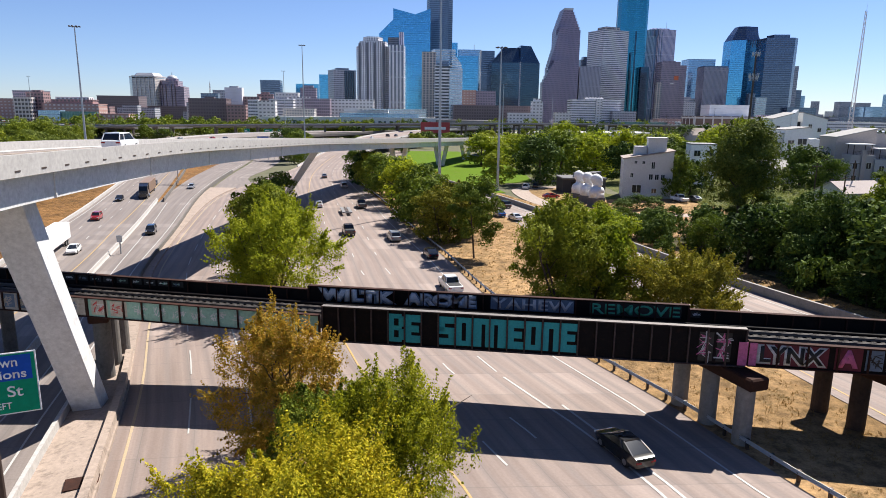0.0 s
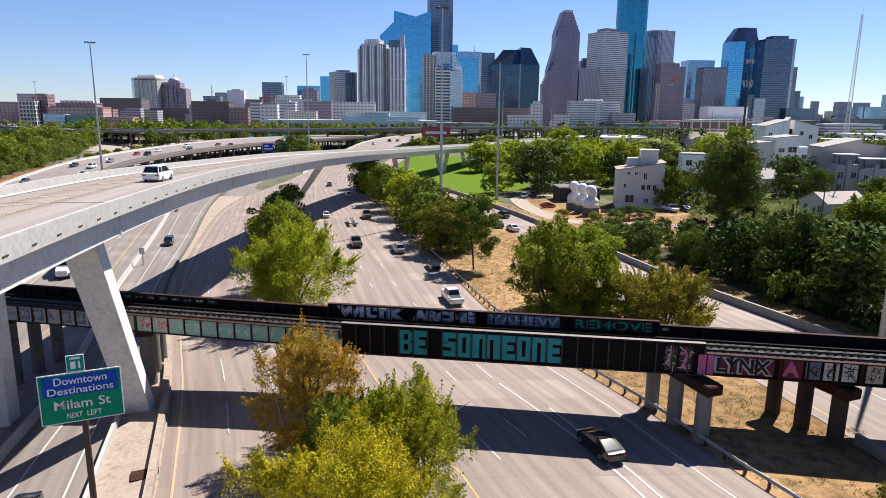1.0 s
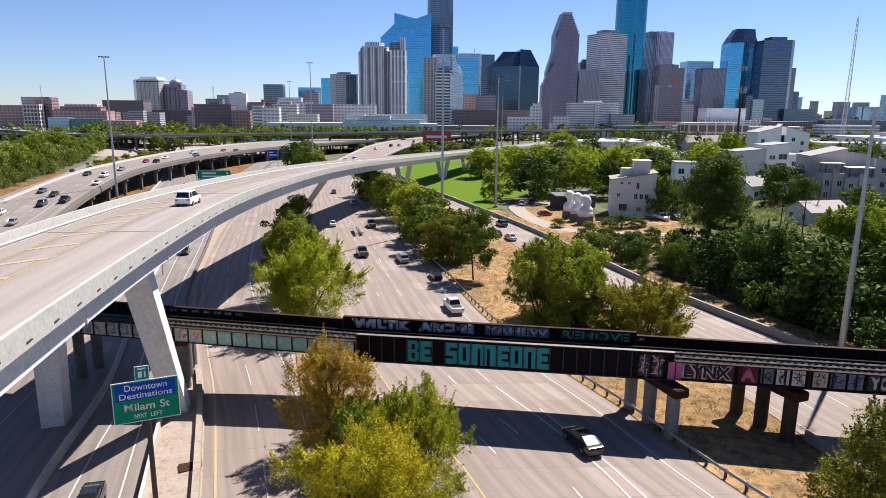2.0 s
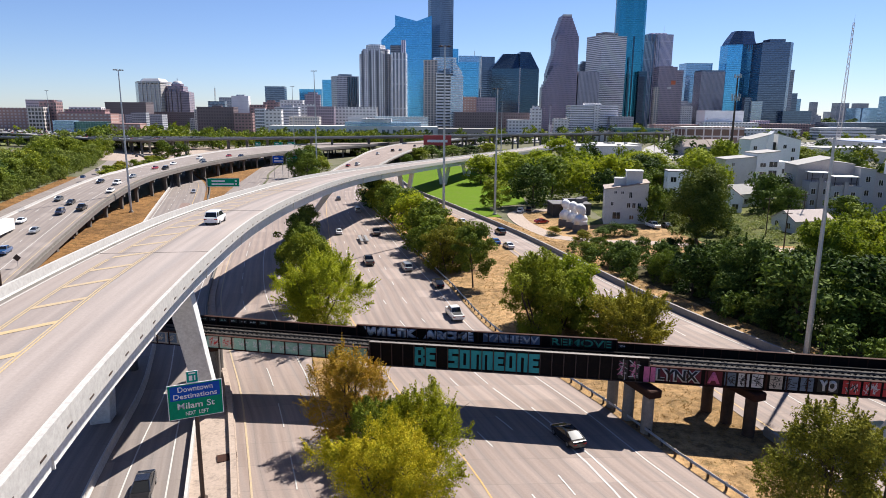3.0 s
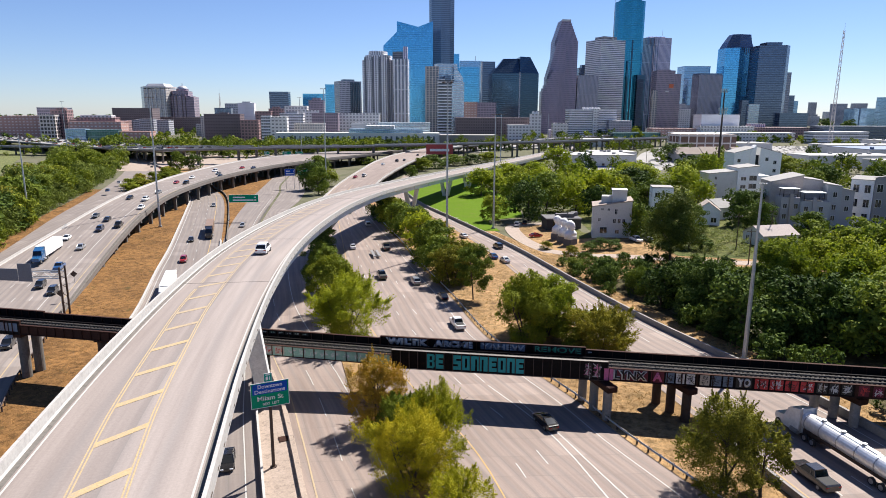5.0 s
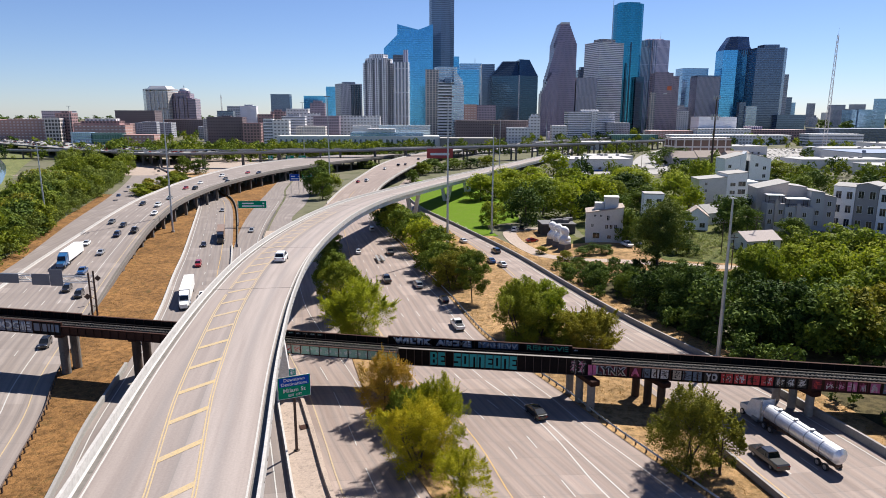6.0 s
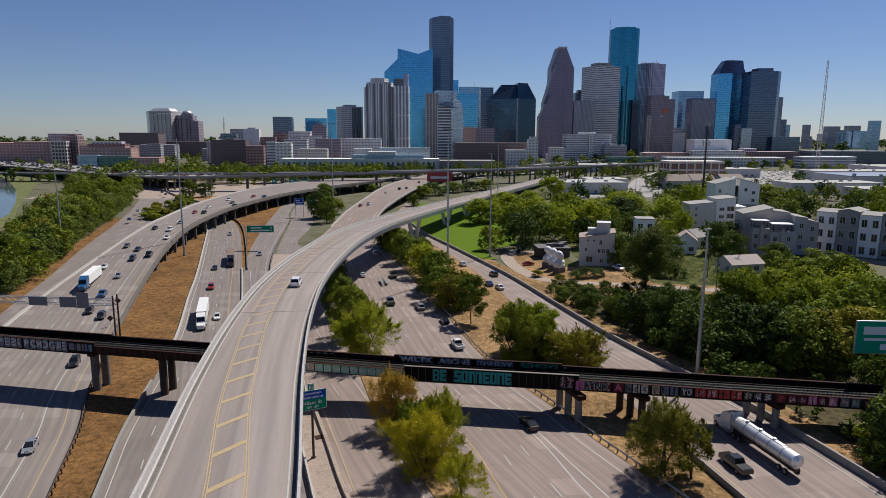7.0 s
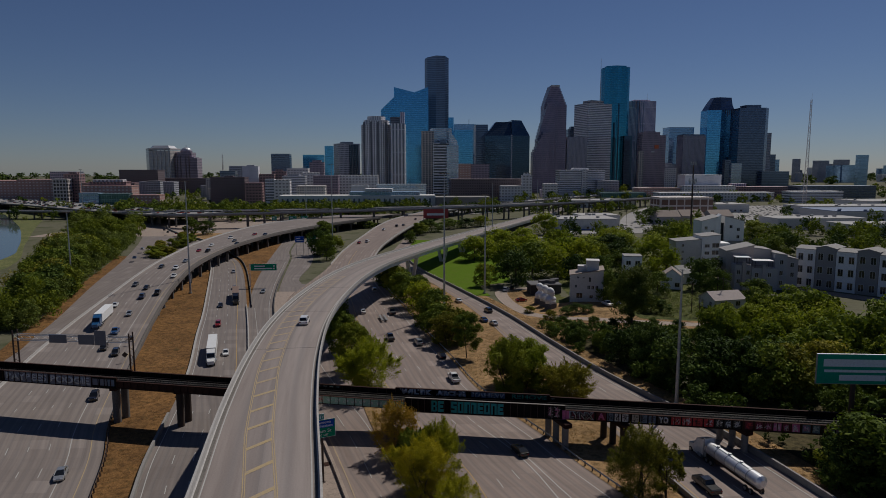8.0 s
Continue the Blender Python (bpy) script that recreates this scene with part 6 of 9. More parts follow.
tan = thing("office_tower", "tan stone tower with blue glass sides and a curved top", "building", "city centre buildings")
extra(tan, "body", [(-668, 1622), (-655, 1600), (-599, 1590), (-590, 1640), (-668, 1650)], -2, 96, F_TAN)
extra(tan, "glass_side", [(-678, 1640), (-668.2, 1622.2), (-655.2, 1600), (-655.2, 1650), (-678, 1650)], -2, 98, F_BLUEGREY)
extra(tan, "crown", [(-678, 1640), (-655, 1600), (-599, 1590), (-590, 1640), (-678, 1652)], 98.05, 102, F_TAN)
extra(tan, "crown", [(-666, 1636), (-650, 1606), (-604, 1600), (-598, 1640), (-666, 1648)], 102.01, 109, M_PALEMETAL, [(-658, 1634), (-646, 1614), (-610, 1608), (-606, 1640), (-658, 1646)])
for k in range(5):
    extra(tan, "fin", rect(-645 + 10.5 * k, 1597 - 1.8 * k, 1.3, 3.0, -10), -2, 97.5, F_PALE)

dome = thing("office_tower", "brown granite tower with notched corners and a glazed dome", "building", "city centre buildings")
DX = -572
extra(dome, "body", [(-598, 1610), (-590, 1602), (-556, 1602), (-548, 1610), (-548, 1650), (-598, 1650)], -2, 80, F_BROWN)
extra(dome, "shoulder", [(-600.5, 1618), (-594, 1612), (-594, 1650), (-600.5, 1650)], -2, 92, F_BROWN)
extra(dome, "shoulder", [(-556, 1600), (-541, 1612), (-541, 1650), (-556, 1650)], -2, 78, F_BROWN)
extra(dome, "upper_body", [(-594, 1612), (-588, 1606), (-560, 1606), (-554, 1612), (-554, 1646), (-594, 1646)], 80.02, 92, F_BROWN)
extra(dome, "drum", [(DX + 15 * math.cos(k * math.pi / 5), 1628 + 15 * math.sin(k * math.pi / 5)) for k in range(10)], 92.02, 97, F_BROWN)
for x in (-587, -579, -566, -558):
    extra(dome, "pier", rect(x, 1601.5, 1.6, 2.4), -2, 84, F_BROWNDK)
bm = bmesh.new()
bmesh.ops.create_uvsphere(bm, u_segments=20, v_segments=10, radius=13, matrix=Matrix.Translation((DX, 1628, 96)) @ Matrix.Diagonal((1, 1, 0.72, 1)))
part("dome", bm, M_PALEMETAL, dome, "pale metal dome", smooth=True)
bm = bmesh.new()
tube(bm, (DX, 1628, 104), (DX, 1628, 112), 1.2, 0.4, 8)
part("finial", bm, M_STEEL, dome)

tower(-540, -440, 1350, 30, F_BROWNDK, "low dark brown block between office towers", 0, 0.3)
tower(-297, -247, 905, 38, F_BROWNDK, "plain brown-grey windowed block of seven storeys", 0, 0.5, cap=(0.25, 3, F_BROWNDK))
tower(-322, -294, 1100, 55, F_GREY, "grey office block behind the white slab", 0, 0.5)
tower(-310, -285, 1000, 47, F_DARK, "dark-banded office block beside the white slab", 0, 0.5)
tower(-261, -237, 950, 54, F_PLAIN, "plain white windowless slab building", 0, 0.5, cap=(0.5, 3, F_GREY))
tower(-243, -218, 890, 30, F_BRICK2, "dark red-brick mid-rise office block", 0, 0.5)
tower(-290, -252, 1300, 81, F_DARK, "dark curved office block in the distance", 0, 0.6)
tower(-237, -214, 955, 42, F_BRICK2, "brown-brick block with a stepped roof", 0, 0.6)
tower(-222, -198, 968, 46, F_BRICK2, "stepped red-brown brick block", 8, 0.6, cap=(0.5, 4, F_BRICK2))
tower(-212, -176, 1050, 51, F_PALE, "pale stone office block with a flat roof", 0, 0.5)
tower(-199, -165, 945, 39, F_BAND, "grey office block with dark window bands", 0, 0.5, cap=(0.5, 4, F_GREY))
tower(-192, -170, 845, 35, F_PALE, "small white block of flats", 0, 0.6)
tower(-205, -192, 850, 36, F_BAND, "narrow white block with ribbon windows", 0, 0.6)
tower(-257, -207, 1500, 83, F_BLUE, "mid-rise block of blue glass", 0, 0.6)
tower(-187, -161, 1140, 62, F_BROWN, "stepped brown block in front of blue glass", 0, 0.6, cap=(0.6, 5, F_BROWN))
tower(-181, -150, 1000, 44, F_PALE, "pale rounded block with bands", 14, 0.7)
tower(-150, -112, 930, 40, F_BROWN, "pinkish brick block with deep windows", 0, 0.5)
tower(-165, -125, 870, 26, F_TAN, "tan low-rise with rows of windows", 0, 0.5)
tower(-205, -184, 1500, 104, F_BLUE, "slim tower of blue mirror glass", 0, 0.9)
gt = tower(-163, -107, 1290, 102, F_GREY, "grey-brown office tower with dark vertical recesses", 24, 0.8, cap=(0.5, 5, F_DARK))
for k in range(6):
    extra(gt, "recess", rect(-127 + 3.2 * k, 1298 + 1.4 * k, 1.5, 3, 24), -2, 101, F_BLACK)
tower(-90, -64, 900, 26, F_PLAIN, "plain pale box beside the apartment tower", 0, 0.5)

# the white apartment tower: a bowed front with dark vertical bays, a stepped crown and a finned wing
wt = thing("apartment_tower", "tall white apartment tower with dark vertical bays and a stepped crown", "building", "city centre buildings")
extra(wt, "body", [(-91, 1132), (-88, 1118), (-76, 1107), (-50, 1107), (-37, 1118), (-34, 1132), (-34, 1150), (-91, 1150)], -2, 130, F_WHITE)
extra(wt, "crown", [(-86, 1130), (-83, 1119), (-74, 1110), (-52, 1110), (-42, 1119), (-39, 1130), (-39, 1148), (-86, 1148)], 130.02, 138, F_WHITE)
extra(wt, "crown", [(-79, 1128), (-72, 1114), (-54, 1114), (-47, 1128), (-47, 1146), (-79, 1146)], 138.02, 145, F_WHITE)
for x, y in ((-84, 1113.5), (-71, 1106.2), (-59, 1106.2), (-45, 1110.5)):
    extra(wt, "bay", rect(x, y, 3.4, 2.0), 2, 134, F_SLOT)
wing = thing("apartment_tower", "slender white finned wing of the apartment tower", "building", "city centre buildings")
extra(wing, "body", [(-36, 1100), (-11, 1096), (-9, 1125), (-34, 1128)], -2, 131, F_STRIPE)
extra(wing, "penthouse", [(-37, 1104), (-20, 1101), (-19, 1120), (-35, 1122)], 131.02, 143, F_SLOT)
extra(wing, "stair_head", [(-19, 1098), (-12, 1097), (-11, 1115), (-18, 1116)], 131.02, 151, F_PINK)

bl = thing("office_tower", "tall blue glass tower with a folded sloping crown", "building", "city centre buildings")
BLF = [(-35, 1335), (38, 1335), (38, 1385), (-35, 1385)]
extra(bl, "body", BLF, -2, 208.5, F_BLUE)
extra(bl, "crown", [(-35, 1335), (8, 1335), (8, 1385), (-35, 1385)], 208.55, lambda x, y: 223 if x < -20 else 212.5, F_BLUE)
extra(bl, "crown", [(8.1, 1335), (38, 1335), (38, 1385), (8.1, 1385)], 208.55, lambda x, y: 212.5 if x < 12 else 223.5, F_BLUE)
extra(bl, "wing", [(-63, 1340), (-35.1, 1340), (-35.1, 1385), (-63, 1385)], -2, lambda x, y: 176 if x < -50 else 203, F_BLUE)

jp = thing("skyscraper", "very tall slate-grey granite skyscraper with a chamfered face", "building", "city centre buildings")
JPF = [(33.5, 1442), (38, 1424), (58, 1418), (78, 1422), (87, 1432), (87, 1475), (33.5, 1475)]
extra(jp, "body", JPF, -2, 298, F_JPM)
extra(jp, "crown", JPF, 298.02, lambda x, y: 303 if 50 < x < 80 and y < 1430 else 299.5, F_JPM)
tower(17, 38, 1010, 112, F_TANGRID, "new tower with a tan stone grid and dark bays", 0, 0.9)
gl = tower(32, 68, 1016, 117, F_NEW, "pale glass upper part of the new tower", 10, 0.7)
extra(gl, "chamfer", [(62, 1014), (77, 1014), (77, 1036), (62, 1036)], -2, lambda x, y: 116 if x < 70 else 96, F_NEW)
tw = tower(36, 62, 1000, 92, F_BALCONY, "white tower with deep dark balconies in rows", 0, 0.9, name="apartment_tower")
extra(tw, "stair_core", rect(52, 1006, 10, 14), 92.0, 99, F_DARK)
tower(58, 77.5, 998, 88, F_NEW, "silver glass tower with slim white bands", 0, 0.8, name="apartment_tower")
tower(89, 126, 1260, 128, F_BLUE, "blue glass office tower with a flat top", 0, 0.9)
lit = tower(90, 133, 1272, 141, F_BLUE2, "pale glass crown behind the blue office tower", 0, 0.6)
extra(lit, "mast", rect(120, 1280, 0.9, 0.9), 142, 152, M_STEEL)
extra(lit, "edge_fin", rect(131, 1262, 2.2, 4), -2, 140, F_PALE)
tower(134, 162, 1300, 142, F_DARK, "dark blue glass slab tower", 0, 0.6)
tower(80, 91, 1320, 158, F_BLUE, "slim blue tower behind the skyscraper", 0, 0.9)
pz = thing("office_tower", "black glass twin trapezoid tower with sloping tops", "building", "city centre buildings")
extra(pz, "body", [(152, 1262), (204, 1246), (204, 1305), (152, 1305)], -2, 118, F_BLACK)
extra(pz, "sloping_top", [(152, 1262), (204, 1246), (204, 1305), (152, 1305)], 118.01, 147, F_BLACK, [(176, 1280), (204, 1276), (204, 1305), (176, 1305)])
extra(pz, "body", [(204.2, 1246), (244, 1264), (244, 1305), (204.2, 1305)], -2, 118, F_BLACK)
extra(pz, "sloping_top", [(204.2, 1246), (244, 1264), (244, 1305), (204.2, 1305)], 118.01, 149, F_BLACK, [(204.2, 1250), (226, 1262), (226, 1305), (204.2, 1305)])
extra(pz, "edge_strip", [(202.8, 1244.6), (205.2, 1244.6), (205.2, 1246), (202.8, 1246)], -2, 119, F_GREY)
tower(82, 104, 1058, 59, F_BRICK, "red-brick block with arched windows", 0, 0.6)
tower(104, 136, 1060, 58, F_BROWN, "plain rosy granite block beside the brick arches", 0, 0.5)
tower(62, 178, 955, 34, F_BROWNDK, "long windowless brown-brick theatre", 0, 0.3)
tower(172, 188, 935, 40, F_PALE, "small white block with a stepped roof", 0, 0.6, cap=(0.6, 5, F_PALE))
tower(138, 172, 930, 24, F_PALE, "low white block with billboards before the theatre", 0, 0.4)

bo = thing("skyscraper", "red granite skyscraper with three stepped gables", "building", "city centre buildings")


def stepped(t, x0, x1, y, depth, z0, z1, left_steps, right_steps, top, mat):
    """A gabled block whose sides climb in steps towards a narrow ridge at top = (a, b)."""
    n = max(left_steps, right_steps)
    extra(t, "shaft", [(x0, y), (x1, y), (x1, y + depth), (x0, y + depth)], -2, z0, mat)
    for k in range(n):
        f0, f1 = k / n, (k + 1) / n
        a = x0 + (top[0] - x0) * f1 if left_steps else x0
        b = x1 + (top[1] - x1) * f1 if right_steps else x1
        extra(t, "gable_step", [(a, y), (b, y), (b, y + depth), (a, y + depth)], z0 + (z1 - z0) * f0 + 0.01, z0 + (z1 - z0) * f1, mat)


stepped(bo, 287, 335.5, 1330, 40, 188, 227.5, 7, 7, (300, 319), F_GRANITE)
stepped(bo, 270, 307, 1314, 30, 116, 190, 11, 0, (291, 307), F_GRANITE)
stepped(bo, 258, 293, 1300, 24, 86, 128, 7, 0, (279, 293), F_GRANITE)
extra(bo, "gable_roof", [(300, 1329), (319, 1329), (319, 1331), (300, 1331)], 225.5, 229, M_PALEMETAL)
extra(bo, "recess", rect(306, 1329.2, 5, 1.4), 150, 186, F_DARK)
extra(bo, "recess", rect(285, 1313.4, 6, 1.2), 84, 124, F_DARK)
tower(382, 422, 1500, 145, F_DARK, "dark office block between taller towers", 0, 0.8, cap=(0.6, 8, F_DARK))
tower(338, 382, 1330, 118, F_GREYFIN, "grey finned tower in shade", 0, 0.8)
sh = tower(376, 456, 1375, 195, F_BAND, "white banded office tower with a rooftop mast", 22, 0.8, cap=(0.55, 9, F_SLOT))
bm = bmesh.new()
tube(bm, (424, 1385, 195), (424, 1385, 294), 0.9, 0.3, 6)
part("mast", bm, M_STEEL, sh)
we = thing("skyscraper", "very tall teal mirror-glass skyscraper with rounded lobes", "building", "city centre buildings")
extra(we, "body", [(458, 1490), (461, 1476), (471, 1468)] + [(502 + 20 * math.cos(a), 1480 + 16 * math.sin(a)) for a in [(-0.72 + 0.14 * k) * math.pi for k in range(6)]] + [(523, 1500), (458, 1500)], -2, 289, F_TEAL)
extra(we, "crown", [(466, 1482), (486, 1472), (512, 1476), (514, 1498), (466, 1498)], 289.02, 293, F_TEAL)
extra(we, "wing", [(447, 1462), (464, 1458), (464, 1475), (447, 1475)], -2, 192, F_BLACK)
extra(we, "wing", [(501, 1442), (520, 1442), (523, 1464), (501, 1462)], -2, 128, F_BLACK)
extra(we, "fold", rect(492, 1462.6, 2.6, 2.0), -2, 205, F_BLACK)
extra(we, "fold", rect(484, 1462.9, 2.0, 1.6), -2, 160, F_BLACK)
low = tower(272, 356, 1110, 48, F_BAND, "broad pale office block with bands", 0, 0.4, cap=(0.35, 5, F_PALE))
extra(low, "bay", rect(318, 1108.5, 10, 3), -2, 50, F_PALE)
ch = thing("skyscraper", "pale pink granite tower with dark notches at the top", "building", "city centre buildings")
extra(ch, "body", [(536, 1530), (560, 1508), (604, 1520), (604, 1560), (536, 1560)], -2, 216, F_PINK)
extra(ch, "plant_room", [(552, 1530), (592, 1530), (592, 1552), (552, 1552)], 216.02, 220, F_PINK)
for k in range(5):
    extra(ch, "notch", rect(545 + 9.5 * k, 1518 - 8 + (2.2 * k if k > 1 else 0), 3.0, 7, 10), 206 - 3.4 * min(k, 4 - k) - 6, 214.5, F_DARK)
for x, z in ((562, 214), (568, 210), (553, 204)):
    extra(ch, "stripe", rect(x, 1507.4 + 0.27 * (x - 553), 1.7, 3.0, 14), -2, z, F_DARK)
bm = bmesh.new()
tube(bm, (588, 1540, 216), (588, 1540, 236), 0.5, 0.2, 6)
part("mast", bm, M_STEEL, ch)
br = tower(497, 535, 1310, 128, F_BROWN, "brown granite tower with an orange sign panel", 0, 0.8, cap=(0.6, 3, F_BROWN))
extra(br, "sign_panel", rect(528, 1309.4, 9, 1.0), 94, 102, plain("orange_sign", (0.62, 0.14, 0.05), 0.5))
extra(br, "sign_panel", rect(520, 1309.4, 7, 1.0), 86, 88.5, plain("white_sign", (0.75, 0.75, 0.75), 0.5))
tower(531, 552, 1320, 122, F_BROWN, "lower tower of brown granite", 0, 0.9)
tower(487, 497, 1300, 88, F_TANGRID, "narrow tan lattice block at the skyscraper's foot", 0, 0.8)
tower(578, 612, 1400, 52, F_PALE, "pale low stone-clad block", 0, 0.8)
tower(594, 622, 1430, 60, F_GREY, "grey block with a stepped top", 0, 0.8, cap=(0.5, 5, F_GREY))
tower(629, 682, 1410, 126, F_GREYFIN, "slab tower of grey granite with a dark band", 0, 0.7, cap=(0.96, 4, F_DARK))
tower(640, 702, 1520, 152, F_BLUE2, "pale glass block with a flat top", 0, 0.7)
he = thing("skyscraper", "blue mirror tower with a dark stepped stone crown", "building", "city centre buildings")
HEF = [(717, 1482), (745, 1470), (786, 1484), (786, 1520), (717, 1520)]
extra(he, "body", HEF, -2, 191, F_BLUE)
extra(he, "crown", [(718, 1482), (745, 1471), (785, 1485), (785, 1519), (718, 1519)], 191.02, 204, F_DARK, [(724, 1486), (746, 1476), (780, 1487), (780, 1515), (724, 1515)])
extra(he, "crown", [(724, 1486), (746, 1476), (780, 1487), (780, 1515), (724, 1515)], 204.02, 222, F_DARK, [(735, 1490), (748, 1483), (778, 1490), (778, 1510), (735, 1510)])
for k, x in enumerate((750, 757, 763, 769, 776)):
    extra(he, "crown_notch", rect(x, 1471.5 + 0.34 * (x - 745), 3.4, 3.0, 18), 176 + 5 * abs(k - 2), 192, F_DARK)
for x in (752, 758, 764):
    extra(he, "fold", rect(x, 1471.2 + 0.34 * (x - 745), 1.2, 2.0, 18), -2, 180, F_DARK)
tower(786, 816, 1500, 186, F_BLUE2, "slab tower of pale blue glass", 0, 0.8)
dk = thing("skyscraper", "dark slate tower with a raised centre and a lighter side", "building", "city centre buildings")
extra(dk, "body", [(768, 1428), (826, 1418), (826, 1470), (768, 1470)], -2, 192, F_DARK)
extra(dk, "side", [(826.2, 1419), (839, 1430), (839, 1470), (826.2, 1470)], -2, 192, F_BLUEGREY)
extra(dk, "plant_room", [(785, 1430), (818, 1426), (818, 1460), (785, 1460)], 192.02, 199, F_DARK)
tower(846, 872, 1470, 136, F_GREY, "pale grey block behind the dark tower", 0, 0.6)
tower(870, 903, 1500, 85, F_DARK, "dark mid-rise at the edge of the centre", 0, 0.8)
tower(902, 925, 1520, 73, F_BLUE2, "glass mid-rise at the edge of the centre", 0, 0.8)
tower(706, 729, 1330, 62, F_NEW, "low pale glass block at the towers' feet", 0, 0.6)
tower(693, 707, 1335, 70, F_DARK, "narrow dark block at the towers' feet", 0, 0.8)
tower(815, 880, 1400, 44, F_BLUEGREY, "low glass block before the dark tower", 0, 0.4)
tower(462, 525, 1005, 40, F_PLAIN, "tall white windowless hall with a flat roof", 0, 0.5)
tower(452, 540, 985, 22, F_PALE, "low pale hall with a flat roof", 0, 0.2)
tower(525, 640, 1000, 20, F_BRICK2, "long low red-brick warehouse", 0, 0.3)
tower(380, 452, 1000, 18, F_BRICK, "low red-roofed market hall", 0, 0.3)
tower(300, 372, 940, 13, F_GREENGLASS, "low teal-roofed hall among trees", 0, 0.3)
tower(380, 560, 905, 14, F_PALE, "long low white loading hall", 0, 0.15)
tower(600, 720, 900, 24, F_DARK, "grey concrete parking garage", 0, 0.3, name="parking_garage")
tower(560, 640, 860, 17, F_BAND, "low banded parking deck", 0, 0.3, name="parking_garage")
rc = random.Random(5)
for k in range(70):
    x, y = rc.uniform(900, 2600), rc.uniform(1700, 3200)
    tower(x, x + rc.uniform(25, 60), y, rc.uniform(25, 95), rc.choice((F_GREY, F_PALE, F_BLUE2, F_DARK)), "distant hazy office block on the horizon", 0, 0.7)
for k in range(22):
    x = rc.uniform(-900, -120)
    tower(x, x + rc.uniform(20, 45), rc.uniform(950, 1250), rc.uniform(18, 36), rc.choice((F_GREY, F_TAN, F_BRICK2, F_PALE)), "low city block among trees", 0, 0.6)
for k in range(20):
    x = rc.uniform(-150, 560)
    tower(x, x + rc.uniform(20, 50), rc.uniform(1000, 1200), rc.uniform(12, 30), rc.choice((F_GREY, F_TAN, F_BRICK2, F_PALE, F_PINK)), "low city block at the foot of the towers", 0, 0.6)

# white garage and glazed hall near the freeway
tower(-115, -53, 960, 40, F_PALE, "plain pale parking structure", 0, 0.3)
tower(-53, 22, 910, 27, F_NEW, "low white building with ribbon windows", 0, 0.25)


def long_hall():
    t = thing("long_hall", "long white two-storey building with tall dark slots", "building")
    bm = bmesh.new()
    prism(bm, [(-168, 760), (30, 760), (30, 790), (-168, 790)], -1, 17.5, 0)
    part("body", bm, [surface("white_render", (0.82, 0.79, 0.74), (0.72, 0.70, 0.66), 0.8, big=0.1, fine=1), ROOF], t)
    extra(t, "roof_hall", [(-80, 765), (10, 765), (10, 788), (-80, 788)], 17.5, 22, F_BLUE2)
    extra(t, "roof_hall", [(-60, 764), (-25, 764), (-25, 786), (-60, 786)], 22.0, 26, F_PALE)
    extra(t, "wing", [(30.2, 752), (100, 752), (100, 790), (30.2, 790)], -1, 15.5, M_CONC)
    bm = bmesh.new()
    box(bm, -1.1, 1.1, -0.15, 0.1, 4, 13.5)
    slot = mesh_of("window", bm, F_DARK)
    for k in range(30):
        part("window", slot, None, t, m=pose(-164 + 6.45 * k, 759.95, 0))


long_hall()


def radio_mast(x, y, h, w=3.0):
    t = thing("radio_mast", "tall pale lattice radio mast", "mast")
    bm = bmesh.new()
    leg_at = [(math.cos(a) * w / 2, math.sin(a) * w / 2) for a in (0.5, 2.6, 4.7)]
    for (a, b) in leg_at:
        tube(bm, (x + a, y + b, 0), (x + a * 0.35, y + b * 0.35, h), 0.42, 0.26, 5)
    n = int(h / 5)
    for k in range(n):
        f0, f1 = 1 - 0.65 * k / n, 1 - 0.65 * (k + 1) / n
        for i in range(3):
            p, q = leg_at[i], leg_at[(i + 1) % 3]
            tube(bm, (x + p[0] * f0, y + p[1] * f0, h * k / n), (x + q[0] * f1, y + q[1] * f1, h * (k + 1) / n), 0.18, 0.18, 4)
    part("lattice", bm, plain("mast_paint", (0.62, 0.56, 0.54), 0.5, 0.2), t)
    bm = bmesh.new()
    tube(bm, (x, y, h), (x, y, h + 8), 0.15, 0.06, 5)
    part("aerial", bm, M_STEEL, t)


radio_mast(481, 700, 134, 5.5)
radio_mast(-446, 1500, 84, 6)


def cell_tower(x, y, h):
    """A slim steel monopole with two crowns of antennas."""
    t = thing("cell_tower", "slim dark steel telephone mast with antenna crowns", "mast", m=pose(x, y, ground_z(x, y)))
    bm = bmesh.new()
    tube(bm, (0, 0, -0.3), (0, 0, h), 0.75, 0.38, 10)
    part("pole", bm, M_DARKSTEEL, t)
    bm = bmesh.new()
    box(bm, -0.16, 0.16, -0.1, 0.1, -1.1, 1.1, bevel=0.03)
    panel = mesh_of("antenna", bm, M_STEEL)
    for z, r in ((h - 0.6, 2.0), (h - 11.5, 2.6), (h - 13.0, 2.2)):
        bm = bmesh.new()
        for k in range(3):
            a, b = k * 2.094, (k + 1) * 2.094
            tube(bm, (r * math.cos(a), r * math.sin(a), z), (r * math.cos(b), r * math.sin(b), z), 0.07, 0.07, 5)
            tube(bm, (0, 0, z), (r * math.cos(a), r * math.sin(a), z), 0.07, 0.07, 5)
        part("platform", bm, M_DARKSTEEL, t)
        for k in range(9):
            a = k * 0.698
            part("antenna", panel, None, t, m=pose(r * 0.95 * math.cos(a), r * 0.95 * math.sin(a), z + 0.4, 0, 0, math.degrees(a) + 90))


cell_tower(183.5, 350, 54)


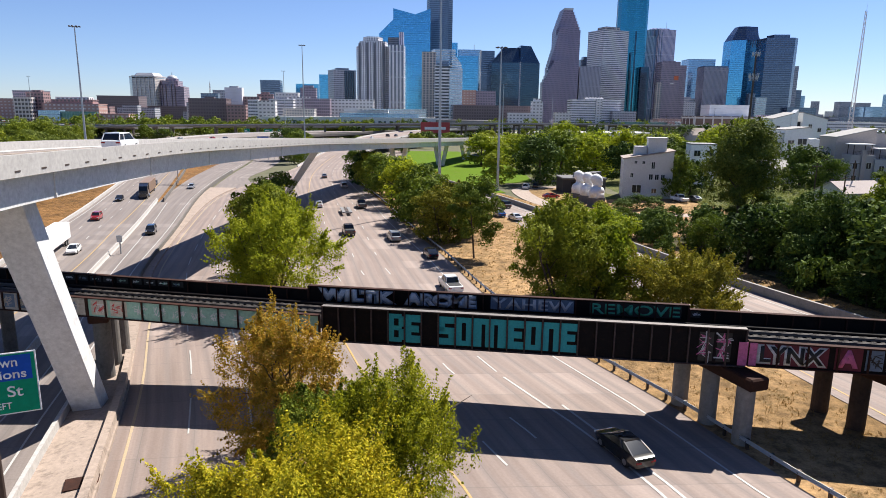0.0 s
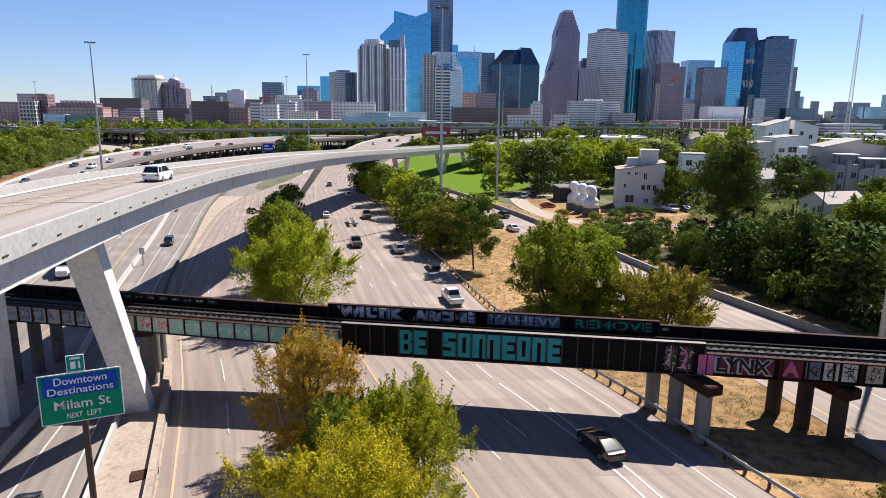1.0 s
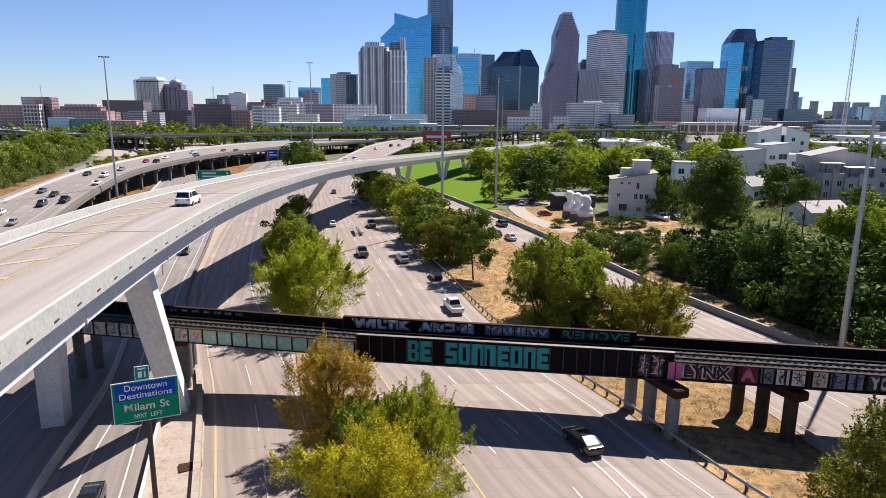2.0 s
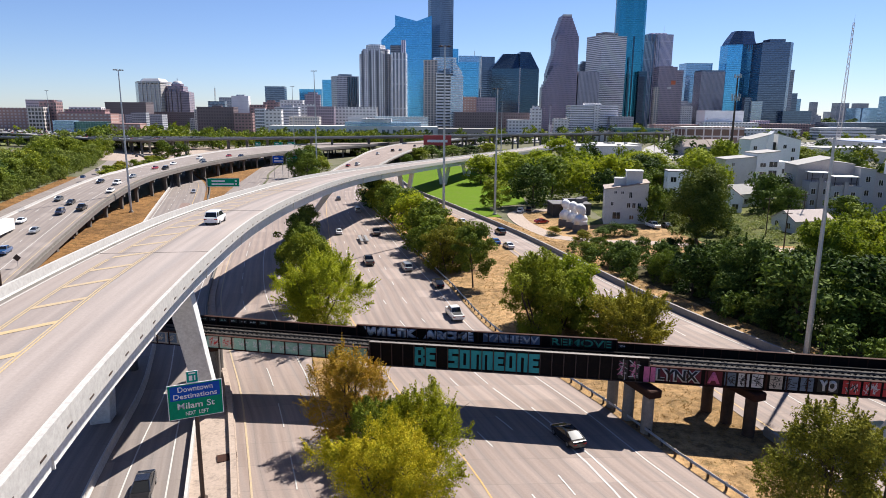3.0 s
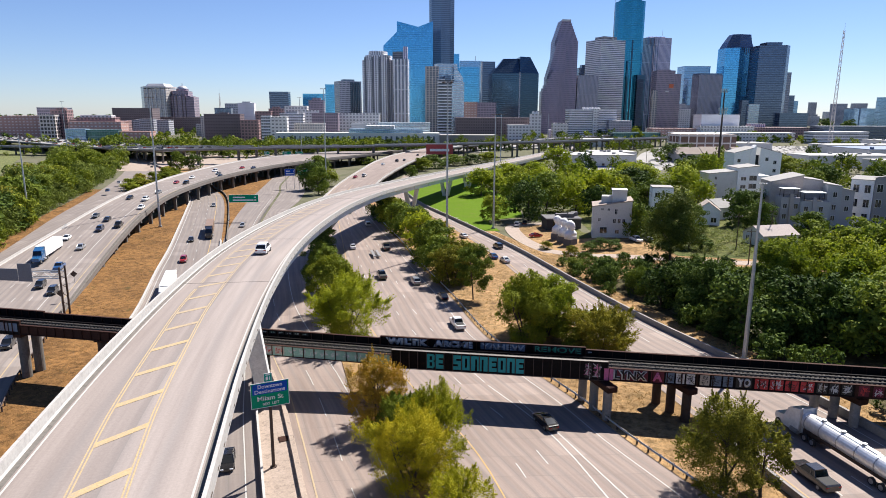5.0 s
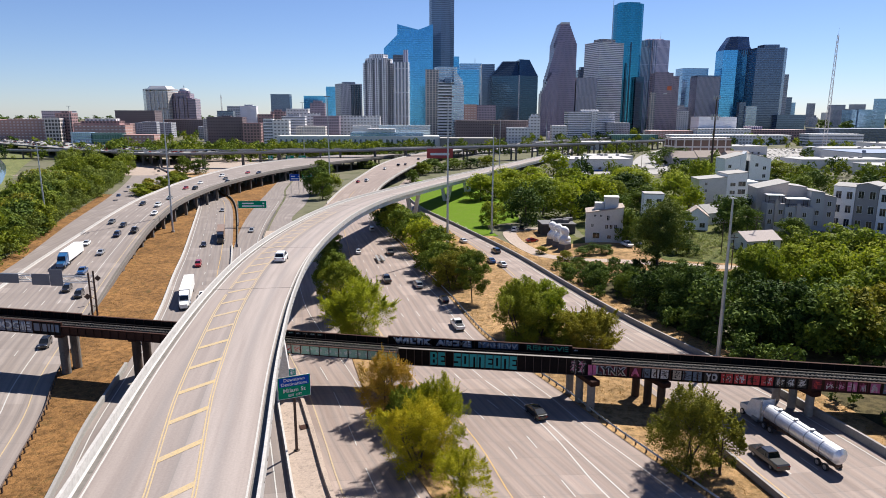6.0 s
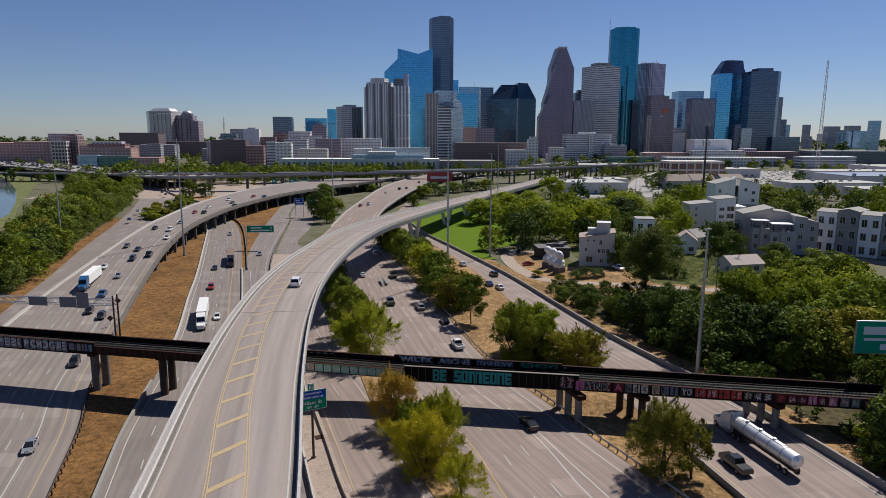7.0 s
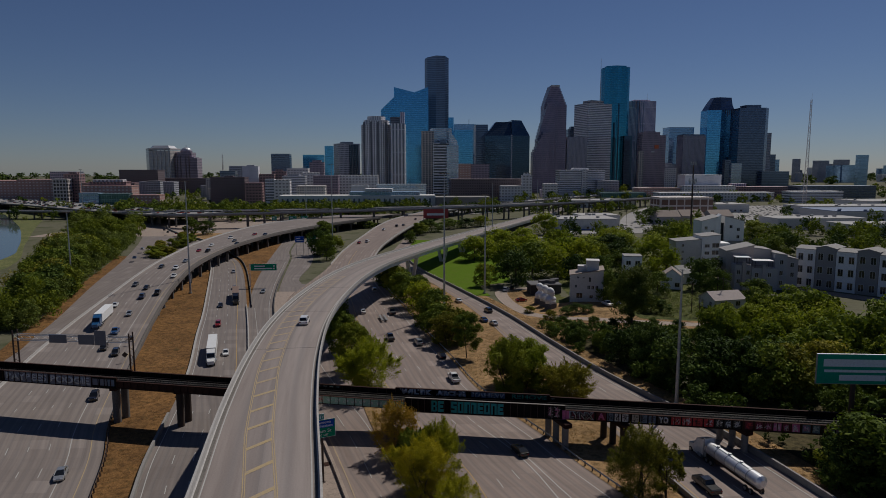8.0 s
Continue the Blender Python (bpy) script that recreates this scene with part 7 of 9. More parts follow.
# ---------------------------------------------------------------- far viaducts and streets
M_VIADUCT = surface("grey_weathered_parapet", (0.37, 0.37, 0.375), (0.29, 0.29, 0.295), 0.85, big=0.1, fine=1.5, stain=(0.10, 0.10, 0.10), stain_amount=0.5)


def viaduct(pts, w, label, col_gap=28, rail=0.8, depth=1.1, columns=True):
    t = thing("viaduct", label, "bridge", kind="structure")
    line = [tuple(p) for p in spline(pts, 14.0)]
    bm = bmesh.new()
    sweep(bm, line, [(-w / 2, 0), (w / 2, 0), (w / 2, -0.5), (w / 2 - 1, -depth), (-w / 2 + 1, -depth), (-w / 2, -0.5)])
    part("deck", bm, M_LOT, t)
    for s in (-1, 1):
        bm = bmesh.new()
        sweep(bm, line, [(s * (w / 2 - 0.3), 0), (s * (w / 2 - 0.3), rail), (s * w / 2, rail), (s * w / 2, -0.4)])
        part("parapet", bm, M_VIADUCT, t)
    if columns:
        run = 0.0
        for a, b in zip(line, line[1:]):
            run += math.dist(a, b)
            g = ground_z(a[0], a[1])
            if run > col_gap and a[2] - depth - g > 1.5:
                run = 0.0
                bm = bmesh.new()
                box(bm, -w * 0.42, w * 0.42, -0.7, 0.7, a[2] - depth - 1.2, a[2] - depth)
                for f in (-0.34, 0.34):
                    box(bm, f * w - 0.6, f * w + 0.6, -0.6, 0.6, g - 0.5, a[2] - depth - 1.2)
                tdir = Vector(b) - Vector(a)
                part("pier", bm, M_OLDWALL, t, m=pose(a[0], a[1], 0, 0, 0, math.degrees(math.atan2(tdir.y, tdir.x)) - 90))
    return t


viaduct([(-250, 552, 8.7), (-205, 516, 10.4), (-160, 514, 11.5), (-50, 530, 13), (60, 560, 14.5), (180, 640, 14), (330, 800, 12), (560, 1050, 10), (800, 1250, 9)], 11, "long grey elevated connector road on twin columns", 15)
WEST_FREEWAY = [(-205, 560, 8.5), (-262, 598, 8.5), (-340, 660, 8.5), (-470, 770, 8.5), (-640, 890, 8.5), (-1050, 1090, 8.5)]
viaduct(WEST_FREEWAY, 62, "wide elevated freeway crowded with cars", 34, 0.5, 1.2)
viaduct([(-290, 588, 9.2), (-150, 604, 9), (0, 640, 9.5), (140, 720, 9), (300, 870, 8)], 18, "broad elevated freeway in the distance", 32)
viaduct([(-345, 625, 7), (-460, 640, 7), (-700, 660, 7), (-900, 670, 7)], 16, "lower elevated road beside the freeway", 26)
barrier([(-142, 390), (-160, 418), (-184, 452), (-214, 505), (-230, 548)], 390, 546, "tan concrete wall beside the frontage road", [(-0.3, -0.4), (-0.25, 1.3), (0.25, 1.3), (0.3, -0.4)], M_CONC)
between("verge", [(-141, 390), (-183, 452), (-190, 470)], [(-133, 390), (-128, 452), (-124, 470)], 0.08, M_DIRT, "bare earth strip below the freeway ramp", "verge", ys=(391, 468))
viaduct([(0, 570, 6.5), (60, 660, 8), (160, 790, 9), (300, 960, 9), (520, 1200, 9)], 16, "elevated freeway curving to the city", 30)
between("yard", [(-300, 440), (-290, 560), (-290, 640)], [(-112, 440), (-90, 560), (-40, 640)], 0.03, M_APRON, "stained concrete ground beneath the viaducts", "yard", ys=(445, 635))
between("street", [(-30, 640), (200, 900), (300, 1000)], [(60, 640), (330, 900), (430, 1000)], 0.15, M_LOT, "pale concrete city street", "street", ys=(645, 990))

# lots, sheds and warehouses east of the lawn
between("parking_lot", [(165, 455), (240, 640), (330, 800)], [(300, 455), (560, 640), (700, 800)], 0.05, M_LOT, "pale concrete lot with parked cars", "parking lot", ys=(456, 790))
between("parking_lot", [(112, 425), (125, 520)], [(180, 425), (210, 520)], 0.10, M_LOT, "concrete yard round a white shed", "parking lot", ys=(426, 518))
between("street", [(100, 398), (130, 404), (300, 420)], [(100, 404), (130, 410), (300, 428)], 0.04, M_LOT, "narrow pale concrete side street", "street", ys=(399, 404))
W_WALL = surface("white_metal_wall", (0.66, 0.65, 0.63), (0.55, 0.54, 0.53), 0.6, big=0.1, fine=1.2, stain=(0.35, 0.32, 0.3), stain_amount=0.3)


def shed(x0, x1, y0, y1, h, label, wall=None, roof=None, blue=False):
    t = thing("warehouse", label, "warehouse", "warehouses")
    bm = bmesh.new()
    z = ground_z((x0 + x1) / 2, y0)
    prism(bm, [(x0, y0), (x1, y0), (x1, y1), (x0, y1)], z - 0.3, z + h, 0)
    part("wall", bm, wall or W_WALL, t)
    bm = bmesh.new()
    box(bm, x0 - 0.3, x1 + 0.3, y0 - 0.3, y1 + 0.3, z + h, z + h + 0.5, bevel=0.1)
    for k in range(5):
        a, b = x0 + (x1 - x0) * rc.random() * 0.85, y0 + (y1 - y0) * rc.random() * 0.8
        box(bm, a, a + 2.4, b, b + 2.0, z + h + 0.5, z + h + 1.8)
    part("roof", bm, roof or ROOF, t)
    bm = bmesh.new()
    box(bm, -1.1, 1.1, -0.08, 0.05, 1.2, 3.0)
    win = mesh_of("window", bm, M_CARGLASS)
    for k in range(int((x1 - x0) / 7)):
        part("window", win, None, t, m=pose(x0 + 3.5 + 7 * k, y0 - 0.02, z))
    if blue:
        bm = bmesh.new()
        box(bm, x0 - 0.02, x1 + 0.02, y0 - 0.06, y0 - 0.005, z + 0.1, z + 0.9)
        part("blue_band", bm, plain("blue_band_paint", (0.05, 0.12, 0.4), 0.6), t)


shed(119, 168, 454, 490, 9.0, "white single-storey warehouse with a blue base", blue=True)
shed(150, 185, 500, 530, 8.5, "white shed behind the warehouse")
tower(246, 300, 562, 22, F_LOFT, "three-storey brick and white framed loft building", 0, 0.5, name="loft_building", base=-1)
shed(302, 378, 450, 480, 9, "long white shed with a pale roof")
shed(330, 420, 400, 430, 8, "white flat-roofed shed beside trees")
shed(400, 520, 520, 580, 10, "wide depot with a blue metal roof", roof=surface("blue_metal_roof", (0.10, 0.15, 0.26), (0.07, 0.11, 0.2), 0.5))
shed(430, 560, 620, 660, 9, "pale depot with a flat roof")
shed(300, 390, 660, 700, 9, "pale depot with a flat roof")
shed(200, 290, 760, 800, 9, "pale depot with a flat roof")
shed(560, 700, 700, 760, 10, "pale depot with a flat roof")
shed(46.5, 59, 190, 199, 3.6, "dark windowless block behind the sculptures", surface("black_render", (0.05, 0.05, 0.055), (0.035, 0.035, 0.04), 0.7), DARKROOF)


# ---------------------------------------------------------------- houses
STUCCO = surface("grey_white_stucco", (0.66, 0.65, 0.63), (0.56, 0.55, 0.53), 0.9, big=0.3, fine=5, stain=(0.33, 0.31, 0.29), stain_amount=0.4)
STUCCO2 = surface("white_siding", (0.88, 0.88, 0.875), (0.82, 0.82, 0.815), 0.8, big=0.3, fine=5, stain=(0.5, 0.48, 0.46), stain_amount=0.3)
STUCCO3 = surface("grey_siding", (0.34, 0.335, 0.335), (0.28, 0.275, 0.275), 0.85, big=0.3, fine=5, stain=(0.22, 0.21, 0.2), stain_amount=0.3)
SHINGLE = surface("grey_shingle_roof", (0.36, 0.345, 0.33), (0.27, 0.26, 0.25), 0.95, big=0.4, fine=6, bump=0.6)
TANROOF = surface("tan_shingle_roof", (0.36, 0.30, 0.26), (0.28, 0.23, 0.2), 0.95, big=0.4, fine=6, bump=0.6)
PALEROOF = surface("faded_shingle_roof", (0.47, 0.40, 0.37), (0.38, 0.33, 0.31), 0.95, big=0.4, fine=6, bump=0.6)
FRAME = plain("window_frame_white", (0.66, 0.66, 0.65), 0.5)
M_PANE = plain("dark_window_pane", (0.02, 0.024, 0.03), 0.06, 0.0, 0.7)


def window_mesh(w, h):
    bm = bmesh.new()
    for a, b, c, d in ((-w / 2, w / 2, 0, 0.1), (-w / 2, w / 2, h - 0.1, h), (-w / 2, -w / 2 + 0.1, 0.1, h - 0.1), (w / 2 - 0.1, w / 2, 0.1, h - 0.1), (-0.04, 0.04, 0.1, h - 0.1)):
        box(bm, a, b, -0.10, 0.02, c, d)
    frame_me = mesh_of("window_frame", bm, FRAME)
    bm = bmesh.new()
    box(bm, -w / 2 + 0.08, w / 2 - 0.08, -0.03, 0.0, 0.08, h - 0.08)
    return frame_me, mesh_of("pane", bm, M_PANE)


def add_window(house, x, y, z, w, h, turn=0.0):
    f, p = window_mesh(w, h)
    win = part("window", f, None, house, m=pose(x, y, z, 0, 0, turn))
    part("pane", p, None, win)


def gable(bm, x0, x1, y0, y1, z, rise, over=0.35, along="x", thick=0.22, mat=0):
    """A pitched roof with eaves; the ridge runs along x or y."""
    x0, x1, y0, y1 = x0 - over, x1 + over, y0 - over, y1 + over
    if along == "x":
        m = (y0 + y1) / 2
        sec = [(x, [(y0, z), (m, z + rise), (y1, z), (y1, z - thick), (m, z + rise - thick), (y0, z - thick)]) for x in (x0, x1)]
        rings = [[bm.verts.new((x, a, b)) for a, b in q] for x, q in sec]
    else:
        m = (x0 + x1) / 2
        sec = [(y, [(x0, z), (m, z + rise), (x1, z), (x1, z - thick), (m, z + rise - thick), (x0, z - thick)]) for y in (y0, y1)]
        rings = [[bm.verts.new((a, y, b)) for a, b in q] for y, q in sec]
    for i in range(6):
        f = bm.faces.new((rings[0][i], rings[0][(i + 1) % 6], rings[1][(i + 1) % 6], rings[1][i]))
        f.material_index = mat
    for q in rings:
        bm.faces.new((q[0], q[1], q[4], q[5]))
        bm.faces.new((q[1], q[2], q[3], q[4]))


def tall_house():
    t = thing("house", "narrow three-storey pale stucco house with a sloped roof and stair tower", "house", m=pose(64.2, 171, 1.0, 0, 0, -14))
    bm = bmesh.new()
    v = [(-6.2, 0), (6.2, 0), (6.2, 11), (-6.2, 11)]
    prism(bm, v, -0.5, lambda x, y: 10.2 if x < 0 else 12.4, 0)
    part("wall", bm, STUCCO, t)
    bm = bmesh.new()
    for x0, x1, z0, z1 in ((-6.5, 6.5, 10.2, 12.45),):
        a = [bm.verts.new(c) for c in ((x0, -0.3, z0), (x1, -0.3, z1), (x1, 11.3, z1), (x0, 11.3, z0))]
        b = [bm.verts.new(c) for c in ((x0, -0.3, z0 + 0.25), (x1, -0.3, z1 + 0.25), (x1, 11.3, z1 + 0.25), (x0, 11.3, z0 + 0.25))]
        bm.faces.new(a[::-1])
        bm.faces.new(b)
        for k in range(4):
            bm.faces.new((a[k], a[(k + 1) % 4], b[(k + 1) % 4], b[k]))
    part("roof", bm, TANROOF, t)
    bm = bmesh.new()
    prism(bm, rect(2.2, 4.5, 4.6, 5.0), 9, 15.4, 0)
    prism(bm, rect(2.2, 4.5, 5.0, 5.4), 15.4, 15.8, 0)
    prism(bm, rect(-1.8, 5.2, 3.2, 4.0), 9, 13.4, 0)
    part("stair_tower", bm, STUCCO, t)
    for x, z, w, h in ((-3.2, 9.0, 0.9, 0.9), (-1.2, 9.0, 0.9, 0.9), (1.2, 7.8, 1.0, 1.9), (-4.0, 5.4, 0.9, 1.3), (0.8, 4.9, 1.1, 1.6), (2.3, 4.9, 1.1, 1.6), (3.8, 4.9, 1.1, 1.6), (-2.6, 1.4, 2.4, 2.2), (1.8, 1.4, 1.4, 1.4)):
        add_window(t, x, -0.02, z, w, h)
    for y, z in ((2.5, 5.2), (7.5, 5.2), (5, 8.4), (3, 1.6)):
        add_window(t, -6.22, y, z, 1.0, 1.5, -90)


def town_house(x, y, turn, w, d, h, wall, label, roof=SHINGLE, rows=3, cols=3, along="x", balcony=False, rise=1.6, group="terraced houses", tall=1.9):
    t = thing("town_house", label, "house", group, m=pose(x, y, ground_z(x, y), 0, 0, turn))
    bm = bmesh.new()
    prism(bm, rect(0, d / 2, w, d), -0.5, h, 0)
    if rise:
        for s in (-1, 1):
            q = ((s * w / 2 * 0.995, 0, h), (s * w / 2 * 0.995, d / 2, h + rise * 0.93), (s * w / 2 * 0.995, d, h)) if along == "x" else ((-w / 2, d / 2 + s * d / 2 * 0.995, h), (0, d / 2 + s * d / 2 * 0.995, h + rise * 0.93), (w / 2, d / 2 + s * d / 2 * 0.995, h))
            bm.faces.new([bm.verts.new(c) for c in q])
    part("wall", bm, wall, t)
    bm = bmesh.new()
    if rise:
        gable(bm, -w / 2, w / 2, 0, d, h + 0.05, rise, 0.3, along)
    else:
        box(bm, -w / 2 - 0.1, w / 2 + 0.1, -0.1, d + 0.1, h, h + 0.4)
    part("roof", bm, roof, t)
    for r in range(rows):
        for c in range(cols):
            add_window(t, -w / 2 + w * (c + 0.5) / cols, -0.02, 1.0 + r * (h - 0.6) / rows, min(2.0, w / cols * 0.62), tall)
        for c in range(2):
            add_window(t, -w / 2 - 0.02, d * (c + 0.5) / 2, 1.0 + r * (h - 0.6) / rows, 1.4, 1.8, -90)
    if balcony:
        bm = bmesh.new()
        z = h - 3.2
        box(bm, -w * 0.4, w * 0.4, -1.6, -0.01, z, z + 0.2)
        box(bm, -w * 0.45, w * 0.45, -1.9, 0.3, h + 0.3, h + 0.45)
        for k in range(9):
            a = -w * 0.4 + w * 0.8 * k / 8
            box(bm, a - 0.03, a + 0.03, -1.6, -1.54, z + 0.2, z + 1.2)
        box(bm, -w * 0.4, w * 0.4, -1.62, -1.52, z + 1.2, z + 1.27)
        part("balcony", bm, M_DARKSTEEL, t, "dark steel balcony under a pale canopy")
    return t


tall_house()
def roof_block(t, x0, x1, y0, y1, zl, zr, wall, roof=None, base=-0.5, over=0.25):
    """A wall block under a single-pitch roof that runs from height zl at x0 to zr at x1."""
    bm = bmesh.new()
    prism(bm, [(x0, y0), (x1, y0), (x1, y1), (x0, y1)], base, lambda x, y: zl if x < (x0 + x1) / 2 else zr, 0)
    part("wall", bm, wall, t)
    if roof:
        bm = bmesh.new()
        k = (zr - zl) / (x1 - x0) * over
        a = [bm.verts.new(c) for c in ((x0 - over, y0 - over, zl - k + 0.01), (x1 + over, y0 - over, zr + k + 0.01), (x1 + over, y1 + over, zr + k + 0.01), (x0 - over, y1 + over, zl - k + 0.01))]
        b = [bm.verts.new(v.co + Vector((0, 0, 0.28))) for v in a]
        bm.faces.new(a[::-1])
        bm.faces.new(b)
        for i in range(4):
            bm.faces.new((a[i], a[(i + 1) % 4], b[(i + 1) % 4], b[i]))
        part("roof", bm, roof, t)


def terrace(t, x0, x1, y, z, canopy):
    """A roof terrace: dark rail with balusters, two posts and a pale canopy."""
    bm = bmesh.new()
    box(bm, x0, x1, y - 0.05, y + 0.03, z + 1.0, z + 1.08)
    n = int((x1 - x0) / 0.35)
    for k in range(n + 1):
        a = x0 + (x1 - x0) * k / n
        box(bm, a - 0.02, a + 0.02, y - 0.03, y + 0.01, z, z + 1.0)
    part("railing", bm, M_DARKSTEEL, t)
    bm = bmesh.new()
    for a in (x0 + 0.3, x1 - 0.3):
        for d in (0.2, 4.2):
            box(bm, a - 0.08, a + 0.08, y + d - 0.08, y + d + 0.08, z, z + canopy)
    part("canopy_posts", bm, M_DARKSTEEL, t)
    bm = bmesh.new()
    box(bm, x0 - 0.3, x1 + 0.3, y - 0.4, y + 5.0, z + canopy, z + canopy + 0.25, bevel=0.05)
    part("canopy", bm, STUCCO2, t, "white flat canopy over the terrace")


def modern_house():
    t = thing("house", "white four-storey modern house with a grey gabled wing", "house", m=pose(143.5, 245, 1.2, 0, 0, -6))
    roof_block(t, -13.0, -0.6, 0.6, 13, 14.0, 15.2, STUCCO, SHINGLE)
    roof_block(t, -0.6, 8.4, 0, 13, 16.6, 17.6, STUCCO2, SHINGLE)
    roof_block(t, 8.4, 13.4, 0.3, 11, 13.4, 13.4, STUCCO2)
    for z in (1.6, 5.2, 8.8):
        add_window(t, 3.9 + 2.2, -0.02, z + 2.4, 3.4, 2.3)
        add_window(t, 2.0, -0.02, z + 2.4, 2.4, 1.7)
    for z in (4.6, 8.2, 11.4):
        add_window(t, -9.8, 0.58, z, 1.2, 1.5)
    add_window(t, 10.9, 0.28, 8.6, 2.0, 2.0)
    for z in (4.6, 8.2):
        add_window(t, -13.02, 4, z, 1.2, 1.4, -90)
        add_window(t, -13.02, 9, z, 1.2, 1.4, -90)
    bm = bmesh.new()
    box(bm, -9.0, -1.0, -1.2, 0.58, 2.8, 3.0)
    for k in range(20):
        box(bm, -9 + 8 * k / 19 - 0.03, -9 + 8 * k / 19 + 0.03, -1.2, -1.14, 3.0, 4.0)
    part("balcony", bm, M_DARKSTEEL, t)


def slot_house():
    t = thing("house", "pair of white gabled town houses split by a dark slot", "house", m=pose(175.5, 290, 1.2, 0, 0, -4))
    roof_block(t, -12.0, -1.4, 0, 13, 20.6, 23.4, STUCCO2, SHINGLE)
    roof_block(t, 1.0, 12.0, 0, 13, 23.4, 20.6, STUCCO2, SHINGLE)
    # near-black block that stands for the shade in the gap
    roof_block(t, -1.4, 1.0, 1.6, 12, 19.5, 19.5, SHADE)
    roof_block(t, -4.2, -1.4, -0.5, 4, 21.5, 24.8, STUCCO2)
    roof_block(t, 3.0, 12.0, -0.45, 0.0, 9.5, 9.5, STUCCO3)
    for x, z in ((-9.5, 15.8), (-9.5, 11.6), (-5.8, 13.6), (4.6, 16.6), (8.8, 15.0), (8.8, 10.8), (5.0, 5.6), (9.0, 5.6)):
        add_window(t, x, -0.02 if z > 9.5 or x < 0 else -0.47, z, 1.7, 1.9)


def grey_terrace():
    t = thing("house", "grey-sided terrace of town houses with canopied roof terraces", "house", m=pose(146.8, 195, 1.2, 0, 0, -12))
    roof_block(t, -15.0, -4.0, 0.5, 13, 15.4, 18.0, PINKSIDE, SHINGLE)
    roof_block(t, -4.0, 3.4, 2.0, 13, 16.8, 16.0, MAUVE, SHINGLE)
    roof_block(t, 3.4, 8.2, -3.0, 10, 15.2, 14.6, GREYSIDE, SHINGLE)
    roof_block(t, 8.2, 12.8, -2.2, 10, 13.8, 12.8, MAUVE, SHINGLE)
    roof_block(t, -13.0, -6.6, -6.0, 0.49, 10.6, 10.6, MAUVE)
    roof_block(t, -6.6, 3.4, -6.6, 0.49, 9.4, 9.4, GREYSIDE)
    roof_block(t, -10.2, -9.0, -6.6, -6.0, 12.0, 12.0, PINKSIDE)
    roof_block(t, -2.6, -1.4, -7.2, -6.6, 10.8, 10.8, MAUVE)
    terrace(t, -12.6, -7.2, -5.8, 10.65, 2.9)
    terrace(t, -5.6, 1.6, -6.3, 9.45, 2.9)
    for x, z, y in ((-11.6, 6.4, -6.02), (-7.9, 6.4, -6.02), (-11.6, 2.6, -6.02), (-4.6, 5.6, -6.62), (0.4, 5.6, -6.62), (-2.0, 2.0, -6.62), (6.0, 10.6, -3.02), (10.4, 9.4, -2.22), (6.0, 6.0, -3.02), (10.6, 5.4, -2.22), (6.0, 2.0, -3.02)):
        add_window(t, x, y, z, 1.5, 2.0)
    for z in (5.5, 10.0):
        add_window(t, -15.02, 4, z, 1.2, 1.8, -90)
        add_window(t, -15.02, 9, z, 1.2, 1.8, -90)
    bm = bmesh.new()
    tube(bm, (-6.6, -6.72, 0), (-6.6, -6.72, 10.4), 0.07, 0.07, 6)
    part("downpipe", bm, M_STEEL, t)


# shade of the gap between the white houses, as a colour
SHADE = surface("slot_shade", (0.03, 0.032, 0.036), (0.02, 0.022, 0.025), 0.7, big=0.5, fine=4)
MAUVE = surface("mauve_grey_siding", (0.47, 0.435, 0.44), (0.40, 0.375, 0.38), 0.85, big=0.3, fine=5, stain=(0.30, 0.28, 0.27), stain_amount=0.3)
PINKSIDE = surface("dusty_pink_siding", (0.50, 0.43, 0.40), (0.43, 0.37, 0.35), 0.85, big=0.3, fine=5, stain=(0.32, 0.28, 0.26), stain_amount=0.3)
GREYSIDE = surface("pale_grey_siding", (0.45, 0.45, 0.465), (0.39, 0.39, 0.405), 0.85, big=0.3, fine=5, stain=(0.28, 0.28, 0.28), stain_amount=0.3)
modern_house()
slot_house()
grey_terrace()
for k, (x, y) in enumerate(((232, 505), (258, 512), (284, 508))):
    town_house(x, y, 4 * k, 22, 18, 7, STUCCO3, "low grey building with a broad brown hipped roof", TANROOF, 1, 4, "x", rise=5.5, group="cottages")
for k in range(7):
    town_house(165.5 + 4.9 * k, 196 - 5.9 * k, -50, 7.5, 12, 16.6 + (k % 2) * 0.9, (STUCCO2, STUCCO3)[k % 2], "white three-storey row house with tall windows", rise=1.0, cols=2, along="y" if k % 2 else "x", tall=3.0)
bm = bmesh.new()
sweep(bm, [(157.5, 192.5), (174.0, 172.6), (191.0, 152.0)], [(-4.2, 0.08), (4.2, 0.08), (4.2, -0.3), (-4.2, -0.3)], 0, GZ, 0.02)
solo("driveway", bm, M_APRON, "pale concrete drive along the row houses", "driveway", kind="structure")
town_house(107, 194, -20, 8.5, 9, 5.2, STUCCO2, "white gabled cottage behind trees", TANROOF, 1, 2, "y", rise=3.4, group="cottages")
town_house(122.5, 208, 25, 13, 10, 4.6, STUCCO2, "small white cottage with a grey roof", SHINGLE, 1, 2, "x", rise=3.0, group="cottages")
town_house(112.5, 155, 12, 13, 9, 3.4, STUCCO, "low cottage with a pale brown pitched roof", PALEROOF, 1, 2, "x", rise=2.6, group="cottages")
town_house(93.6, 204, -12, 7.6, 8, 12.5, STUCCO2, "pale house half hidden by trees", SHINGLE, 3, 2, rise=0, group="cottages")
between("yard", [(34, 158), (34, 205)], [(50, 158), (56, 205)], 0.03, M_DIRT, "sandy yard beside the lawn", "yard", ys=(158, 205))


